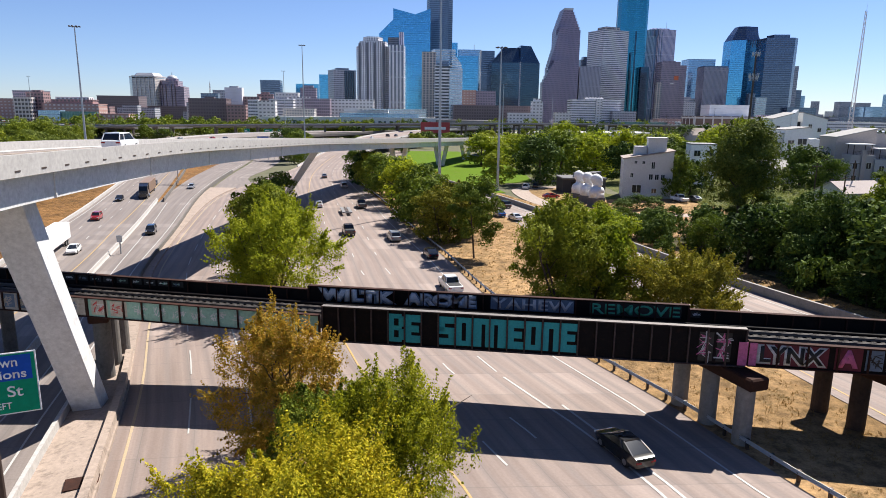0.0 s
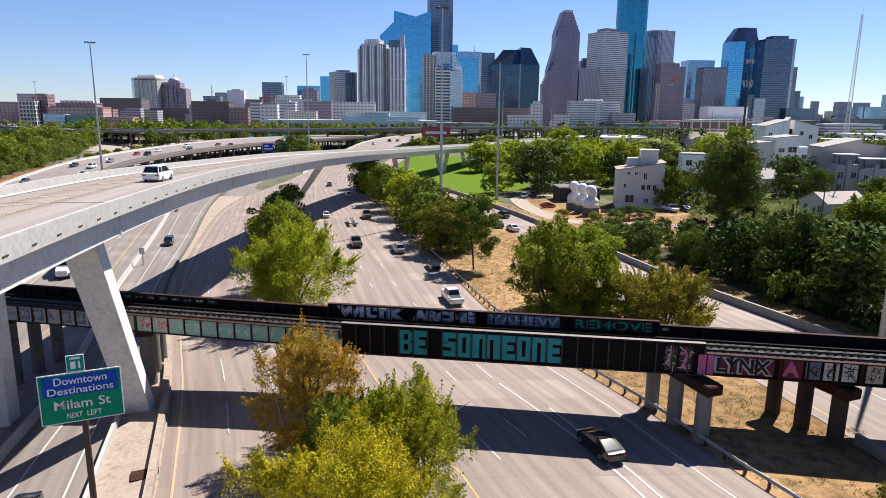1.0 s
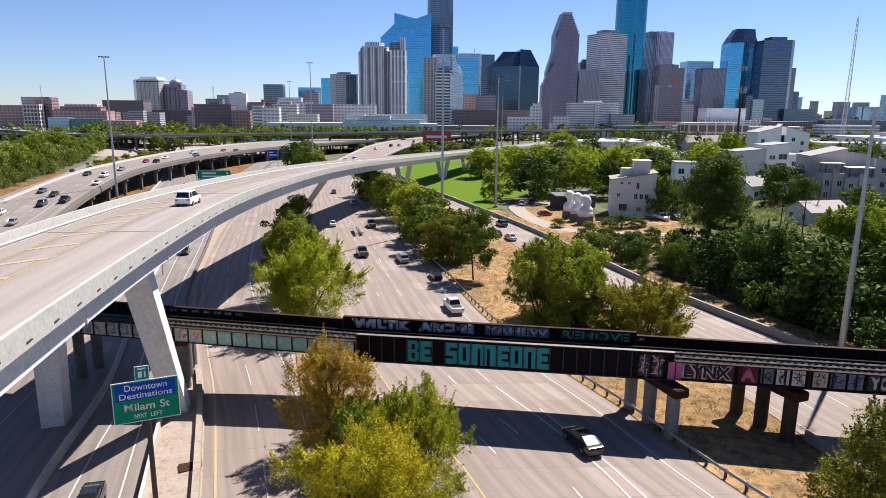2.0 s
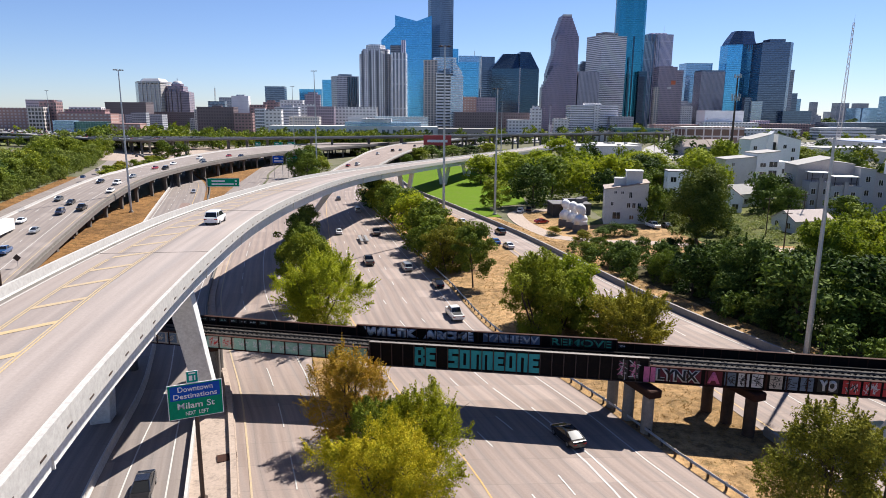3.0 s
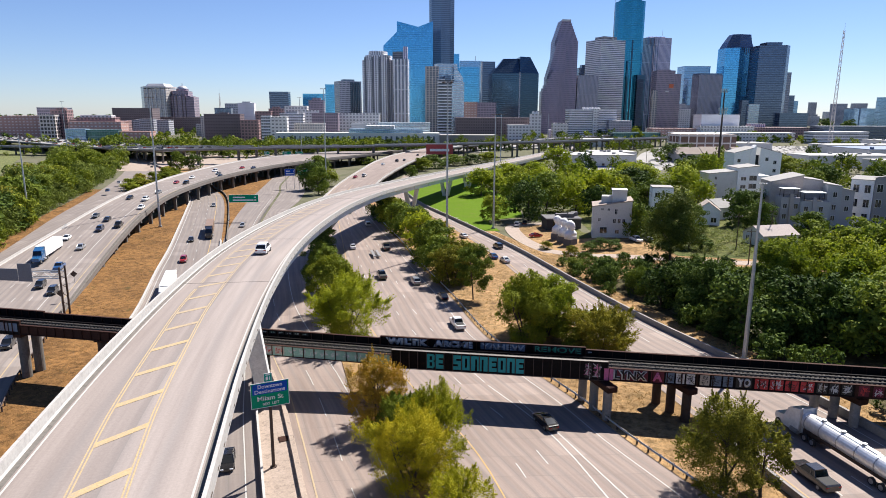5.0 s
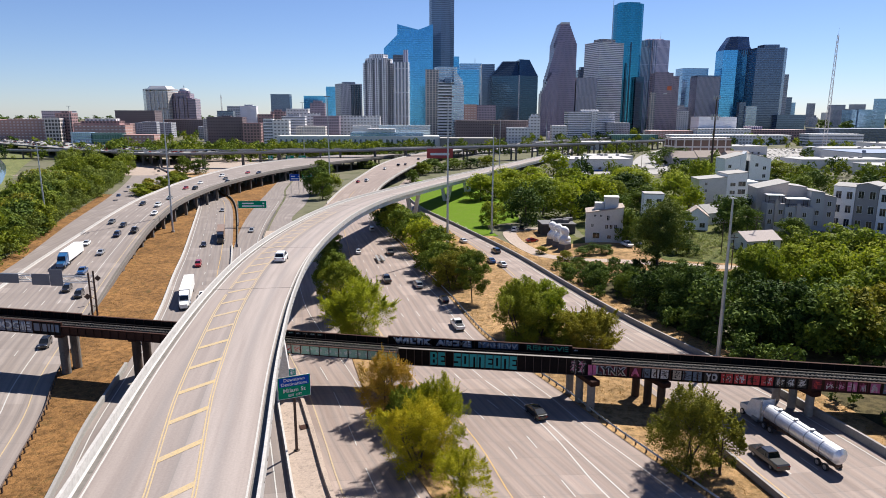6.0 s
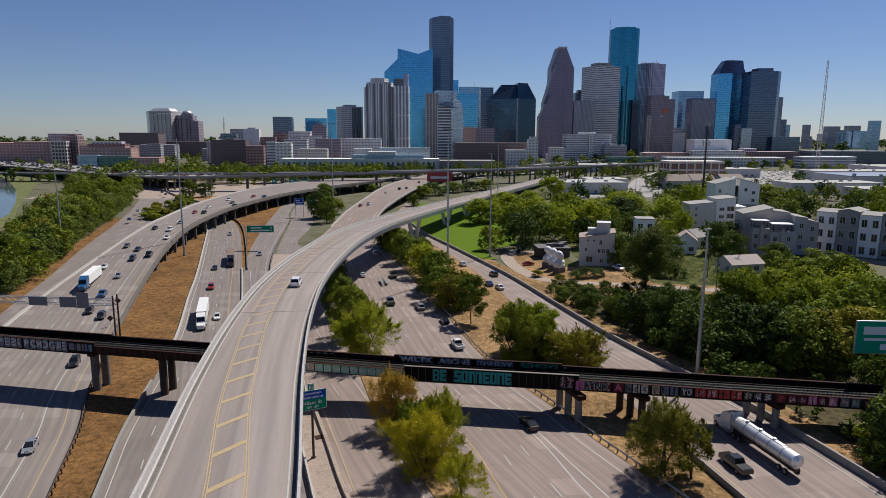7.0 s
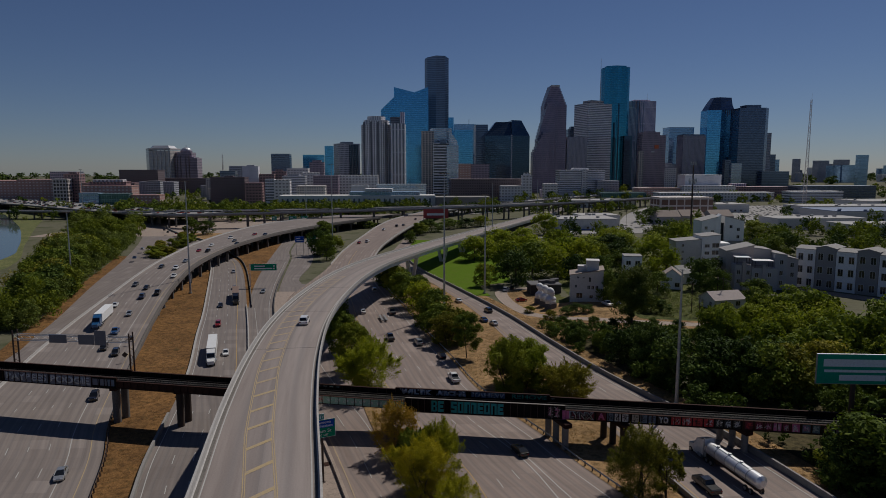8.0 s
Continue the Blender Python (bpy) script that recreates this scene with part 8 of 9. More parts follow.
def lane_path():
    bm = bmesh.new()
    line = [tuple(p) for p in spline([(125, 124), (106, 128), (89.6, 132.6), (73, 137), (63.8, 140.5), (55.2, 145.6), (47.8, 150.3), (40.5, 155), (36.6, 166.8), (34.6, 182), (35.5, 198), (42, 204), (58, 204)], 3)]
    sweep(bm, line, [(-2.6, 0.06), (2.6, 0.06), (2.6, -0.3), (-2.6, -0.3)], 0, GZ, 0.02)
    solo("street", bm, M_APRON, "narrow pale lane that bends past the house", "street", kind="structure")
    bm = bmesh.new()
    sweep(bm, line[:len(line) * 2 // 3], [(-6.2, -0.05), (-5.4, 0.045), (5.4, 0.045), (6.2, -0.05), (6.2, -0.3), (-6.2, -0.3)], 0, GZ, 0.0)
    solo("verge", bm, M_DIRT, "sandy verge with dry grass along the lane", "verge", kind="structure")


lane_path()


def bust(x, y, s, turn):
    """A large white bust, as plain rounded shapes in one mesh."""
    bm = bmesh.new()

    def lump(x, y, z, a, b, c):
        bmesh.ops.create_uvsphere(bm, u_segments=16, v_segments=12, radius=1.0, matrix=Matrix.Translation((x, y, z)) @ Matrix.Diagonal((a, b, c, 1)))
    lump(0, -0.1, 3.9, 1.12, 1.25, 1.5)
    lump(0, 0.35, 4.35, 1.32, 1.2, 1.25)
    lump(0, -0.75, 3.1, 0.8, 0.6, 0.6)
    lump(0, 0, 1.6, 2.3, 1.35, 1.15)
    lump(-1.3, 0, 1.2, 1.1, 1.2, 1.3)
    lump(1.3, 0, 1.2, 1.1, 1.2, 1.3)
    tube(bm, (0, 0, 1.8), (0, -0.05, 3.2), 1.15, 0.85, 14)
    box(bm, -0.16, 0.16, -1.5, -1.1, 3.5, 4.1, bevel=0.06)
    box(bm, -1.7, 1.7, -1.2, 1.2, -0.2, 1.2, bevel=0.2)
    solo("sculpture", bm, plain("white_concrete_sculpture", (0.74, 0.73, 0.72), 0.8), "giant white cast bust on a plinth", "sculpture", "white sculptures", m=pose(x, y, ground_z(x, y) + 1.98, 0, 0, turn) @ Matrix.Diagonal((s, s, s, 1)), smooth=True)


for x, y, turn in ((49.0, 164.2, 42), (48.2, 169.4, 36), (47.2, 174.6, 40)):
    bm = bmesh.new()
    box(bm, -1.9, 1.9, -1.4, 1.4, -0.3, 1.9, bevel=0.08)
    solo("plinth", bm, DARKROOF, "black block plinth under a white bust", "plinth", "sculpture plinths", m=pose(x, y, ground_z(x, y), 0, 0, turn))
    bust(x, y, 1.05, turn)


# ---------------------------------------------------------------- masts, poles, signs
def high_mast(x, y, h, head=1.0):
    z = ground_z(x, y)
    t = thing("light_mast", "tall tapered steel light mast with a ring of lamps", "light mast", "light masts", m=pose(x, y, z))
    bm = bmesh.new()
    tube(bm, (0, 0, -0.2), (0, 0, h), 0.42, 0.16, 10)
    part("pole", bm, M_STEEL, t)
    bm = bmesh.new()
    tube(bm, (0, 0, -0.2), (0, 0, 0.5), 0.75, 0.7, 12)
    part("footing", bm, M_CONC, t)
    bm = bmesh.new()
    for k in range(8):
        a = k * math.pi / 4
        tube(bm, (0.2 * math.cos(a), 0.2 * math.sin(a), h - 0.2), (1.2 * head * math.cos(a), 1.2 * head * math.sin(a), h - 0.1), 0.04, 0.04, 4)
    part("lamp_ring", bm, M_DARKSTEEL, t)
    bm = bmesh.new()
    box(bm, -0.28 * head, 0.28 * head, -0.2 * head, 0.2 * head, -0.12 * head, 0.18 * head, bevel=0.05 * head)
    lamp = mesh_of("lamp", bm, M_STEEL if head < 1 else M_DARKSTEEL)
    for k in range(8):
        a = k * math.pi / 4
        part("lamp", lamp, None, t, m=pose(1.4 * head * math.cos(a), 1.4 * head * math.sin(a), h - 0.15, 0, 0, math.degrees(a)))


for x, y, h in ((54.6, 63.9, 30), (9.0, 155, 50), (28.0, 195, 41), (-97.4, 210, 48), (-154.5, 225, 34), (-51.4, 337, 55.5), (-99, 536, 55), (-340, 616, 52), (60, 420, 40), (130, 600, 40)):
    high_mast(x, y, h, 0.42 if y < 100 else 1.0)
for x, y, h in ((150, 380, 22), (96, 150, 11), (112, 160, 11), (300, 640, 30), (128, 212, 11), (90, 131, 10)):
    t = thing("utility_pole", "weathered wooden utility pole with a crossarm", "utility pole", "utility poles", m=pose(x, y, ground_z(x, y)))
    bm = bmesh.new()
    tube(bm, (0, 0, -0.3), (0, 0, h), 0.17, 0.11, 8)
    part("pole", bm, M_WOODPOLE, t)
    bm = bmesh.new()
    box(bm, -1.2, 1.2, -0.06, 0.06, h - 0.9, h - 0.75)
    part("crossarm", bm, M_WOODPOLE, t)
    for a in (-1.0, -0.5, 0.5, 1.0):
        bm = bmesh.new()
        tube(bm, (a, 0, h - 0.75), (a, 0, h - 0.5), 0.05, 0.04, 6)
        part("insulator", bm, M_STEEL, t)

SIGN_GREEN = plain("sign_green", (0.0, 0.25, 0.135), 0.55, 0.0, 0.12)
SIGN_BLUE = plain("sign_blue", (0.008, 0.075, 0.42), 0.55, 0.0, 0.12)
SIGN_WHITE = plain("sign_white", (0.78, 0.79, 0.80), 0.45)
SIGN_TEAL = plain("sign_teal", (0.0, 0.30, 0.25), 0.55, 0.0, 0.12)


def guide_sign():
    t = thing("road_sign", "green and blue guide sign on a brown steel post", "road sign", m=pose(-17.5, 34.2, -0.25, 0, 0, 22))
    W, Z0, Z1 = 4.36, 7.98, 11.08
    bm = bmesh.new()
    tube(bm, (0, 0.25, -0.2), (0, 0.25, 10.9), 0.2, 0.17, 12)
    part("post", bm, M_DARKSTEEL, t)
    bm = bmesh.new()
    tube(bm, (0, 0.25, -0.2), (0, 0.25, 0.25), 0.5, 0.42, 10)
    part("base", bm, M_DARKSTEEL, t)
    bm = bmesh.new()
    box(bm, -W / 2, W / 2, -0.02, 0.03, Z0, Z1, bevel=0.01)
    for z in (8.5, 10.5):
        box(bm, -W / 2 + 0.2, W / 2 - 0.2, 0.03, 0.12, z - 0.06, z + 0.06)
    panel = part("panel", bm, SIGN_WHITE, t, "white-edged sign panel")
    bm = bmesh.new()
    box(bm, -W / 2 + 0.06, W / 2 - 0.06, -0.028, -0.02, Z0 + 0.06, Z1 - 0.06)
    part("green_field", bm, SIGN_GREEN, panel)
    bm = bmesh.new()
    box(bm, -W / 2 + 0.22, W / 2 - 0.22, -0.034, -0.028, 9.68, Z1 - 0.14)
    part("blue_field", bm, SIGN_BLUE, panel)
    for txt, x0, x1, z0, z1 in (("Downtown", -1.35, 1.40, 10.38, 10.85), ("Destinations", -1.72, 1.72, 9.79, 10.23), ("Milam", -1.45, 0.52, 8.86, 9.42), ("St", 0.86, 1.50, 8.86, 9.42), ("NEXT", -0.85, -0.05, 8.27, 8.6), ("LEFT", 0.2, 0.98, 8.27, 8.6)):
        part("lettering", flat_text(txt, z1 - z0, x1 - x0, bold=0.012), SIGN_WHITE, panel, m=Matrix.Translation((x0, -0.036, z0)) @ pose(0, 0, 0, 90))
    bm = bmesh.new()
    box(bm, -0.62, 0.32, -0.02, 0.03, Z1 + 0.03, Z1 + 1.05, bevel=0.01)
    plate = part("number_plate", bm, SIGN_WHITE, t)
    bm = bmesh.new()
    box(bm, -0.58, 0.28, -0.028, -0.02, Z1 + 0.07, Z1 + 1.01)
    part("field", bm, SIGN_TEAL, plate)
    for a, b, c, d in ((-0.42, 0.12, 0.80, 0.92), (-0.40, -0.14, 0.22, 0.66), (0.0, 0.1, 0.22, 0.66)):
        bm = bmesh.new()
        box(bm, a, b, -0.034, -0.028, Z1 + c, Z1 + d)
        part("bar", bm, SIGN_WHITE, plate)


guide_sign()


def road_board(x, y, z0, w, h, turn, label, posts=(-0.4, 0.4), back=False, field=None):
    t = thing("road_sign", label, "road sign", m=pose(x, y, ground_z(x, y), 0, 0, turn))
    for k, p in enumerate(posts):
        bm = bmesh.new()
        tube(bm, (p * w, 0.2, -0.3), (p * w, 0.2, z0 + h), 0.14, 0.12, 8)
        part("post", bm, M_STEEL, t)
    bm = bmesh.new()
    box(bm, -w / 2, w / 2, -0.03, 0.03, z0, z0 + h)
    panel = part("panel", bm, M_STEEL if back else SIGN_WHITE, t)
    if not back:
        bm = bmesh.new()
        box(bm, -w / 2 + 0.08, w / 2 - 0.08, -0.04, -0.03, z0 + 0.08, z0 + h - 0.08)
        part("field", bm, field or SIGN_GREEN, panel)
        for r in range(2):
            zz = z0 + h * (0.58 - 0.36 * r)
            for a, b in ((-0.36, 0.05 + 0.28 * r), (0.36, 0.42)):
                bm = bmesh.new()
                box(bm, w * a, w * b, -0.046, -0.04, zz, zz + h * 0.16)
                part("bar", bm, SIGN_WHITE, panel)


road_board(-68.9, 223, 7.4, 11.6, 3.1, 2, "wide green overhead sign on a single arm", posts=(-0.53,))
road_board(-70.7, 330, 7.6, 5.6, 3.9, 3, "blue motorway sign over the slip road", field=SIGN_BLUE)
road_board(-63.6, 331, 7.6, 5.6, 3.9, 3, "green motorway sign over the slip road")
for x, w in ((-123.8, 4.2), (-107.4, 7.0), (-97.2, 6.4)):
    road_board(x, 513, 7.0, w, 3.5, 4, "green motorway sign before the elevated connector")
road_board(-48.5, 118, 2.2, 0.9, 1.2, 10, "small grey sign seen from behind", posts=(0,), back=True)
for x, y in ((-88, 128), (-83, 112)):
    t = thing("road_sign", "small diamond sign seen from behind", "road sign", m=pose(x, y, lf_z(x, y), 0, 0, 12))
    bm = bmesh.new()
    tube(bm, (0, 0.05, -0.2), (0, 0.05, 2.6), 0.05, 0.05, 6)
    part("post", bm, M_STEEL, t)
    bm = bmesh.new()
    box(bm, -0.6, 0.6, -0.02, 0.02, -0.6, 0.6, m=Matrix.Translation((0, 0, 2.3)) @ pose(0, 0, 0, 0, 45))
    part("plate", bm, M_DARKSTEEL, t)


def gantry():
    t = thing("sign_gantry", "dark steel sign gantry across the freeway, seen from behind", "gantry", m=pose(-77.6, 104, ground_z(-77.6, 104), 0, 0, 172))
    L = 33.0
    for x in (0, L):
        for d in (-0.9, 0.9):
            bm = bmesh.new()
            tube(bm, (x, d, -0.3), (x, d, 11.0), 0.24, 0.2, 10)
            part("post", bm, M_DARKSTEEL, t)
        bm = bmesh.new()
        for z in (2, 4, 6, 8):
            tube(bm, (x, -0.9, z), (x, 0.9, z + 1.2), 0.07, 0.07, 5)
        part("brace", bm, M_DARKSTEEL, t)
    bm = bmesh.new()
    for y in (-0.7, 0.7):
        for z in (8.4, 9.8):
            tube(bm, (0, y, z), (L, y, z), 0.11, 0.11, 6)
    n = 16
    for k in range(n):
        a, b = L * k / n, L * (k + 1) / n
        for y in (-0.7, 0.7):
            tube(bm, (a, y, 8.4 if k % 2 else 9.8), (b, y, 9.8 if k % 2 else 8.4), 0.06, 0.06, 4)
    part("truss", bm, M_STEEL, t)
    back = plain("sign_back_aluminium", (0.15, 0.16, 0.19), 0.5, 0.2)
    for x0, x1, z0, z1 in ((6.4, 9.6, 7.6, 11.6), (9.7, 14.2, 7.7, 10.4), (17.5, 22.5, 8.0, 10.2)):
        bm = bmesh.new()
        box(bm, x0, x1, 0.95, 1.02, z0, z1)
        panel = part("sign_panel", bm, back, t, "grey back of a sign panel")
        bm = bmesh.new()
        box(bm, -0.05, 0.05, 0.84, 0.949, z0, z1)
        rib = mesh_of("rib", bm, M_STEEL)
        for k in range(4):
            part("rib", rib, None, panel, m=pose(x0 + (x1 - x0) * (k + 0.5) / 4, 0, 0))


gantry()


def hoarding():
    t = thing("billboard", "green advertising hoarding on a steel post among trees", "billboard", m=pose(80.5, 45, ground_z(80, 45), 0, 0, -6))
    bm = bmesh.new()
    tube(bm, (0, 0.6, -0.3), (0, 0.6, 16), 0.5, 0.45, 12)
    part("post", bm, M_DARKSTEEL, t)
    bm = bmesh.new()
    box(bm, -7.2, 7.2, 0.0, 0.4, 10.2, 16.0)
    panel = part("panel", bm, M_STEEL, t)
    bm = bmesh.new()
    box(bm, -7.1, 7.1, -0.02, 0.0, 10.3, 15.9)
    part("field", bm, plain("hoarding_green", (0.01, 0.33, 0.20), 0.5, 0.0, 0.12), panel)
    for z, x0, x1, h in ((13.6, -6.0, 6.0, 1.4), (12.5, -5.8, 5.6, 0.5), (10.9, -3.0, 5.4, 1.1)):
        bm = bmesh.new()
        box(bm, x0, x1, -0.04, -0.02, z, z + h)
        part("bar", bm, SIGN_WHITE, panel)


hoarding()


def far_hoarding():
    t = thing("billboard", "red and white hoarding on a post", "billboard", m=pose(20, 500, 0))
    bm = bmesh.new()
    for x in (-7, 7):
        tube(bm, (x, 0.4, -0.3), (x, 0.4, 12), 0.35, 0.3, 8)
    part("post", bm, M_DARKSTEEL, t)
    bm = bmesh.new()
    box(bm, -11, 11, -0.1, 0.3, 8, 16)
    panel = part("panel", bm, plain("hoarding_red", (0.42, 0.05, 0.05), 0.5), t)
    bm = bmesh.new()
    box(bm, -8, 8, -0.12, -0.1, 10.5, 12.5)
    part("bar", bm, SIGN_WHITE, panel)


far_hoarding()

# ---------------------------------------------------------------- vehicles
def loft(bm, stations, mat=0):
    """Joins cross-sections (x, [(y, z), ...]) into a closed body."""
    rings = [[bm.verts.new((x, y, z)) for y, z in sec] for x, sec in stations]
    n = len(rings[0])
    for a, b in zip(rings, rings[1:]):
        for k in range(n):
            bm.faces.new((a[k], a[(k + 1) % n], b[(k + 1) % n], b[k])).material_index = mat
    bm.faces.new(rings[0][::-1]).material_index = mat
    bm.faces.new(rings[-1]).material_index = mat


def hull(hw, low, mid, top):
    return [(-hw * 0.94, low), (-hw, mid), (-hw * 0.90, top), (hw * 0.90, top), (hw, mid), (hw * 0.94, low)]


def wheel_meshes(r, w):
    bm = bmesh.new()
    tube(bm, (0, -w / 2, 0), (0, w / 2, 0), r, r, 14)
    bmesh.ops.bevel(bm, geom=[e for e in bm.edges if abs(e.verts[0].co.y - e.verts[1].co.y) < 1e-5 and len(e.link_faces) == 2], offset=0.03, segments=1, affect="EDGES")
    tyre = mesh_of("tyre", bm, M_TYRE)
    bm = bmesh.new()
    tube(bm, (0, -w / 2 - 0.012, 0), (0, w / 2 + 0.012, 0), r * 0.62, r * 0.62, 12)
    return tyre, mesh_of("rim", bm, M_RIM)


WHEEL_S, WHEEL_L = wheel_meshes(0.34, 0.24), wheel_meshes(0.50, 0.30)


def add_wheels(car, spots, kit, r):
    for x, y in spots:
        w = part("wheel", kit[0], None, car, m=pose(x, y, r))
        part("rim", kit[1], None, w)


PAINT = {"white": plain("car_paint_white", (0.74, 0.74, 0.73), 0.25, 0.0, 0.5, 0.6), "black": plain("car_paint_black", (0.012, 0.012, 0.014), 0.22, 0.0, 0.5, 0.7),
         "silver": plain("car_paint_silver", (0.42, 0.43, 0.44), 0.3, 0.6, 0.5, 0.5), "grey": plain("car_paint_grey", (0.12, 0.125, 0.13), 0.3, 0.4, 0.5, 0.5),
         "red": plain("car_paint_red", (0.32, 0.02, 0.025), 0.25, 0.1, 0.5, 0.6), "blue": plain("car_paint_blue", (0.03, 0.10, 0.26), 0.25, 0.2, 0.5, 0.6),
         "brown": plain("car_paint_brown", (0.13, 0.055, 0.035), 0.3, 0.1, 0.5, 0.5), "navy": plain("car_paint_navy", (0.02, 0.03, 0.07), 0.25, 0.2, 0.5, 0.6)}
made = {}


def soft(ob):
    ob.data.polygons.foreach_set("use_smooth", [True] * len(ob.data.polygons))
    ob.data.set_sharp_from_angle(angle=radians(24))


def build_car(kind, paint):
    t = thing({"sedan": "car", "suv": "suv", "pickup": "pickup_truck"}[kind], f"{paint} {'saloon car' if kind == 'sedan' else 'sport utility car' if kind == 'suv' else 'pickup truck'} on the road", "car" if kind != "pickup" else "truck", "road traffic")
    P = PAINT[paint]
    bm = bmesh.new()
    if kind == "sedan":
        L, roof = 4.75, 1.44
        st = [(2.40, .55, .34, .46, .58), (2.30, .74, .28, .50, .70), (2.05, .86, .25, .55, .80), (1.30, .90, .24, .6, .92), (-0.2, .92, .24, .62, .97), (-1.5, .91, .24, .64, 1.02), (-2.1, .86, .28, .64, 1.03), (-2.34, .78, .32, .62, .96), (-2.42, .66, .38, .6, .80)]
        glass = [(1.45, .82, .93), (0.30, .62, 1.40), (-0.80, .60, 1.42), (-2.0, .74, 1.03)]
    elif kind == "suv":
        L, roof = 4.85, 1.72
        st = [(2.42, .72, .40, .6, .78), (2.25, .88, .30, .62, .95), (1.35, .94, .28, .7, 1.06), (-0.2, .96, .28, .72, 1.08), (-1.7, .96, .28, .72, 1.10), (-2.3, .92, .32, .72, 1.08), (-2.43, .82, .40, .7, .98)]
        glass = [(1.15, .86, 1.06), (0.45, .70, 1.68), (-1.9, .70, 1.68), (-2.3, .82, 1.08)]
    else:
        L, roof = 5.8, 1.9
        st = [(2.9, .82, .45, .7, .95), (2.75, .96, .38, .75, 1.12), (1.6, 1.0, .36, .8, 1.2), (0.2, 1.0, .36, .8, 1.22), (-1.2, 1.0, .36, .8, 1.18), (-2.75, 1.0, .40, .8, 1.18), (-2.9, .95, .45, .75, 1.1)]
        glass = [(1.3, .88, 1.2), (0.7, .74, 1.84), (-0.75, .74, 1.84), (-1.05, .86, 1.2)]
    loft(bm, [(x, hull(hw, lo, mid, top)) for x, hw, lo, mid, top in st])
    bmesh.ops.bevel(bm, geom=[e for e in bm.edges if e.calc_face_angle(0) > 0.5], offset=0.04, segments=2, affect="EDGES")
    soft(part("body", bm, P, t))
    # glasshouse
    bm = bmesh.new()
    (xa, wa, za), (xb, wb, zb), (xc, wc, zc), (xd, wd, zd) = glass
    lo = [bm.verts.new(c) for c in ((xa, -wa, za - .03), (xa, wa, za - .03), (xd, wd, zd - .03), (xd, -wd, zd - .03))]
    hi = [bm.verts.new(c) for c in ((xb, -wb, zb), (xb, wb, zb), (xc, wc, zc), (xc, -wc, zc))]
    for k in range(4):
        bm.faces.new((lo[k], lo[(k + 1) % 4], hi[(k + 1) % 4], hi[k]))
    bm.faces.new(hi)
    bm.faces.new(lo[::-1])
    bmesh.ops.bevel(bm, geom=list(bm.edges), offset=0.05, segments=2, affect="EDGES")
    part("glasshouse", bm, M_CARGLASS, t, "dark tinted glass")
    bm = bmesh.new()
    q = [((xb + 0.02, -wb - .02), (xb + 0.02, wb + .02), (xc - 0.02, wc + .02), (xc - 0.02, -wc - .02))][0]
    a = [bm.verts.new((x, y, zb - 0.03)) for x, y in q]
    b = [bm.verts.new((x * 0.97 + (xb + xc) * 0.015, y * 0.92, zb + 0.07)) for x, y in q]
    for k in range(4):
        bm.faces.new((a[k], a[(k + 1) % 4], b[(k + 1) % 4], b[k]))
    bm.faces.new(b)
    bm.faces.new(a[::-1])
    part("roof", bm, P, t)
    for s in (-1, 1):
        for (x0, w0, z0), (x1, w1, z1) in (((xa, wa, za), (xb, wb, zb)), ((xd, wd, zd), (xc, wc, zc)), ((xa * .3 + xd * .7, wd + .03, zd), (xb * .35 + xc * .65, wc + .01, zc))):
            bm = bmesh.new()
            tube(bm, (x0, s * w0, z0 - .02), (x1, s * w1, z1), 0.055, 0.05, 5)
            part("pillar", bm, P, t)
    if kind == "pickup":
        bm = bmesh.new()
        box(bm, -2.7, -1.15, -0.8, 0.8, 1.185, 1.20)
        part("bed", bm, M_TYRE, t, "dark open load bed")
    x, hw, lo_, mid, top = st[1]
    bm = bmesh.new()
    box(bm, -0.05, 0.05, -0.19, 0.19, -0.07, 0.07, bevel=0.02)
    lamp = mesh_of("headlamp", bm, M_LAMPWHITE)
    tail = lamp.copy()
    tail.materials.clear()
    tail.materials.append(M_LAMPRED)
    for s in (-1, 1):
        part("headlamp", lamp, None, t, m=pose(x + 0.08, s * hw * 0.72, (mid + top) / 2))
        part("tail_lamp", tail, None, t, m=pose(st[-1][0] + 0.03, s * st[-1][1] * 0.82, (st[-1][3] + st[-1][4]) / 2))
    wb_ = L * 0.29
    hw = st[3][1] - 0.12
    add_wheels(t, [(a_ * wb_, b_ * hw) for a_ in (-1, 1) for b_ in (-1, 1)], WHEEL_S, 0.34)
    return t


def heading(line, y, away=True):
    s = spline(line)
    x0, x1 = at_y(s, y - 2), at_y(s, y + 2)
    a = math.degrees(math.atan2(4, x1 - x0))
    return a if away else a + 180


def park(kind, paint, x, y, turn, z):
    key = (kind, paint)
    if key not in made:
        made[key] = build_car(kind, paint)
        made[key].matrix_basis = pose(x, y, z, 0, 0, turn)
        return made[key]
    return copy_thing(made[key], pose(x, y, z, 0, 0, turn))


def drive(kind, paint, x, y, line, away, zf=GZ, dz=0.06):
    return park(kind, paint, x, y, heading(line, y, away), zf(x, y) + dz)


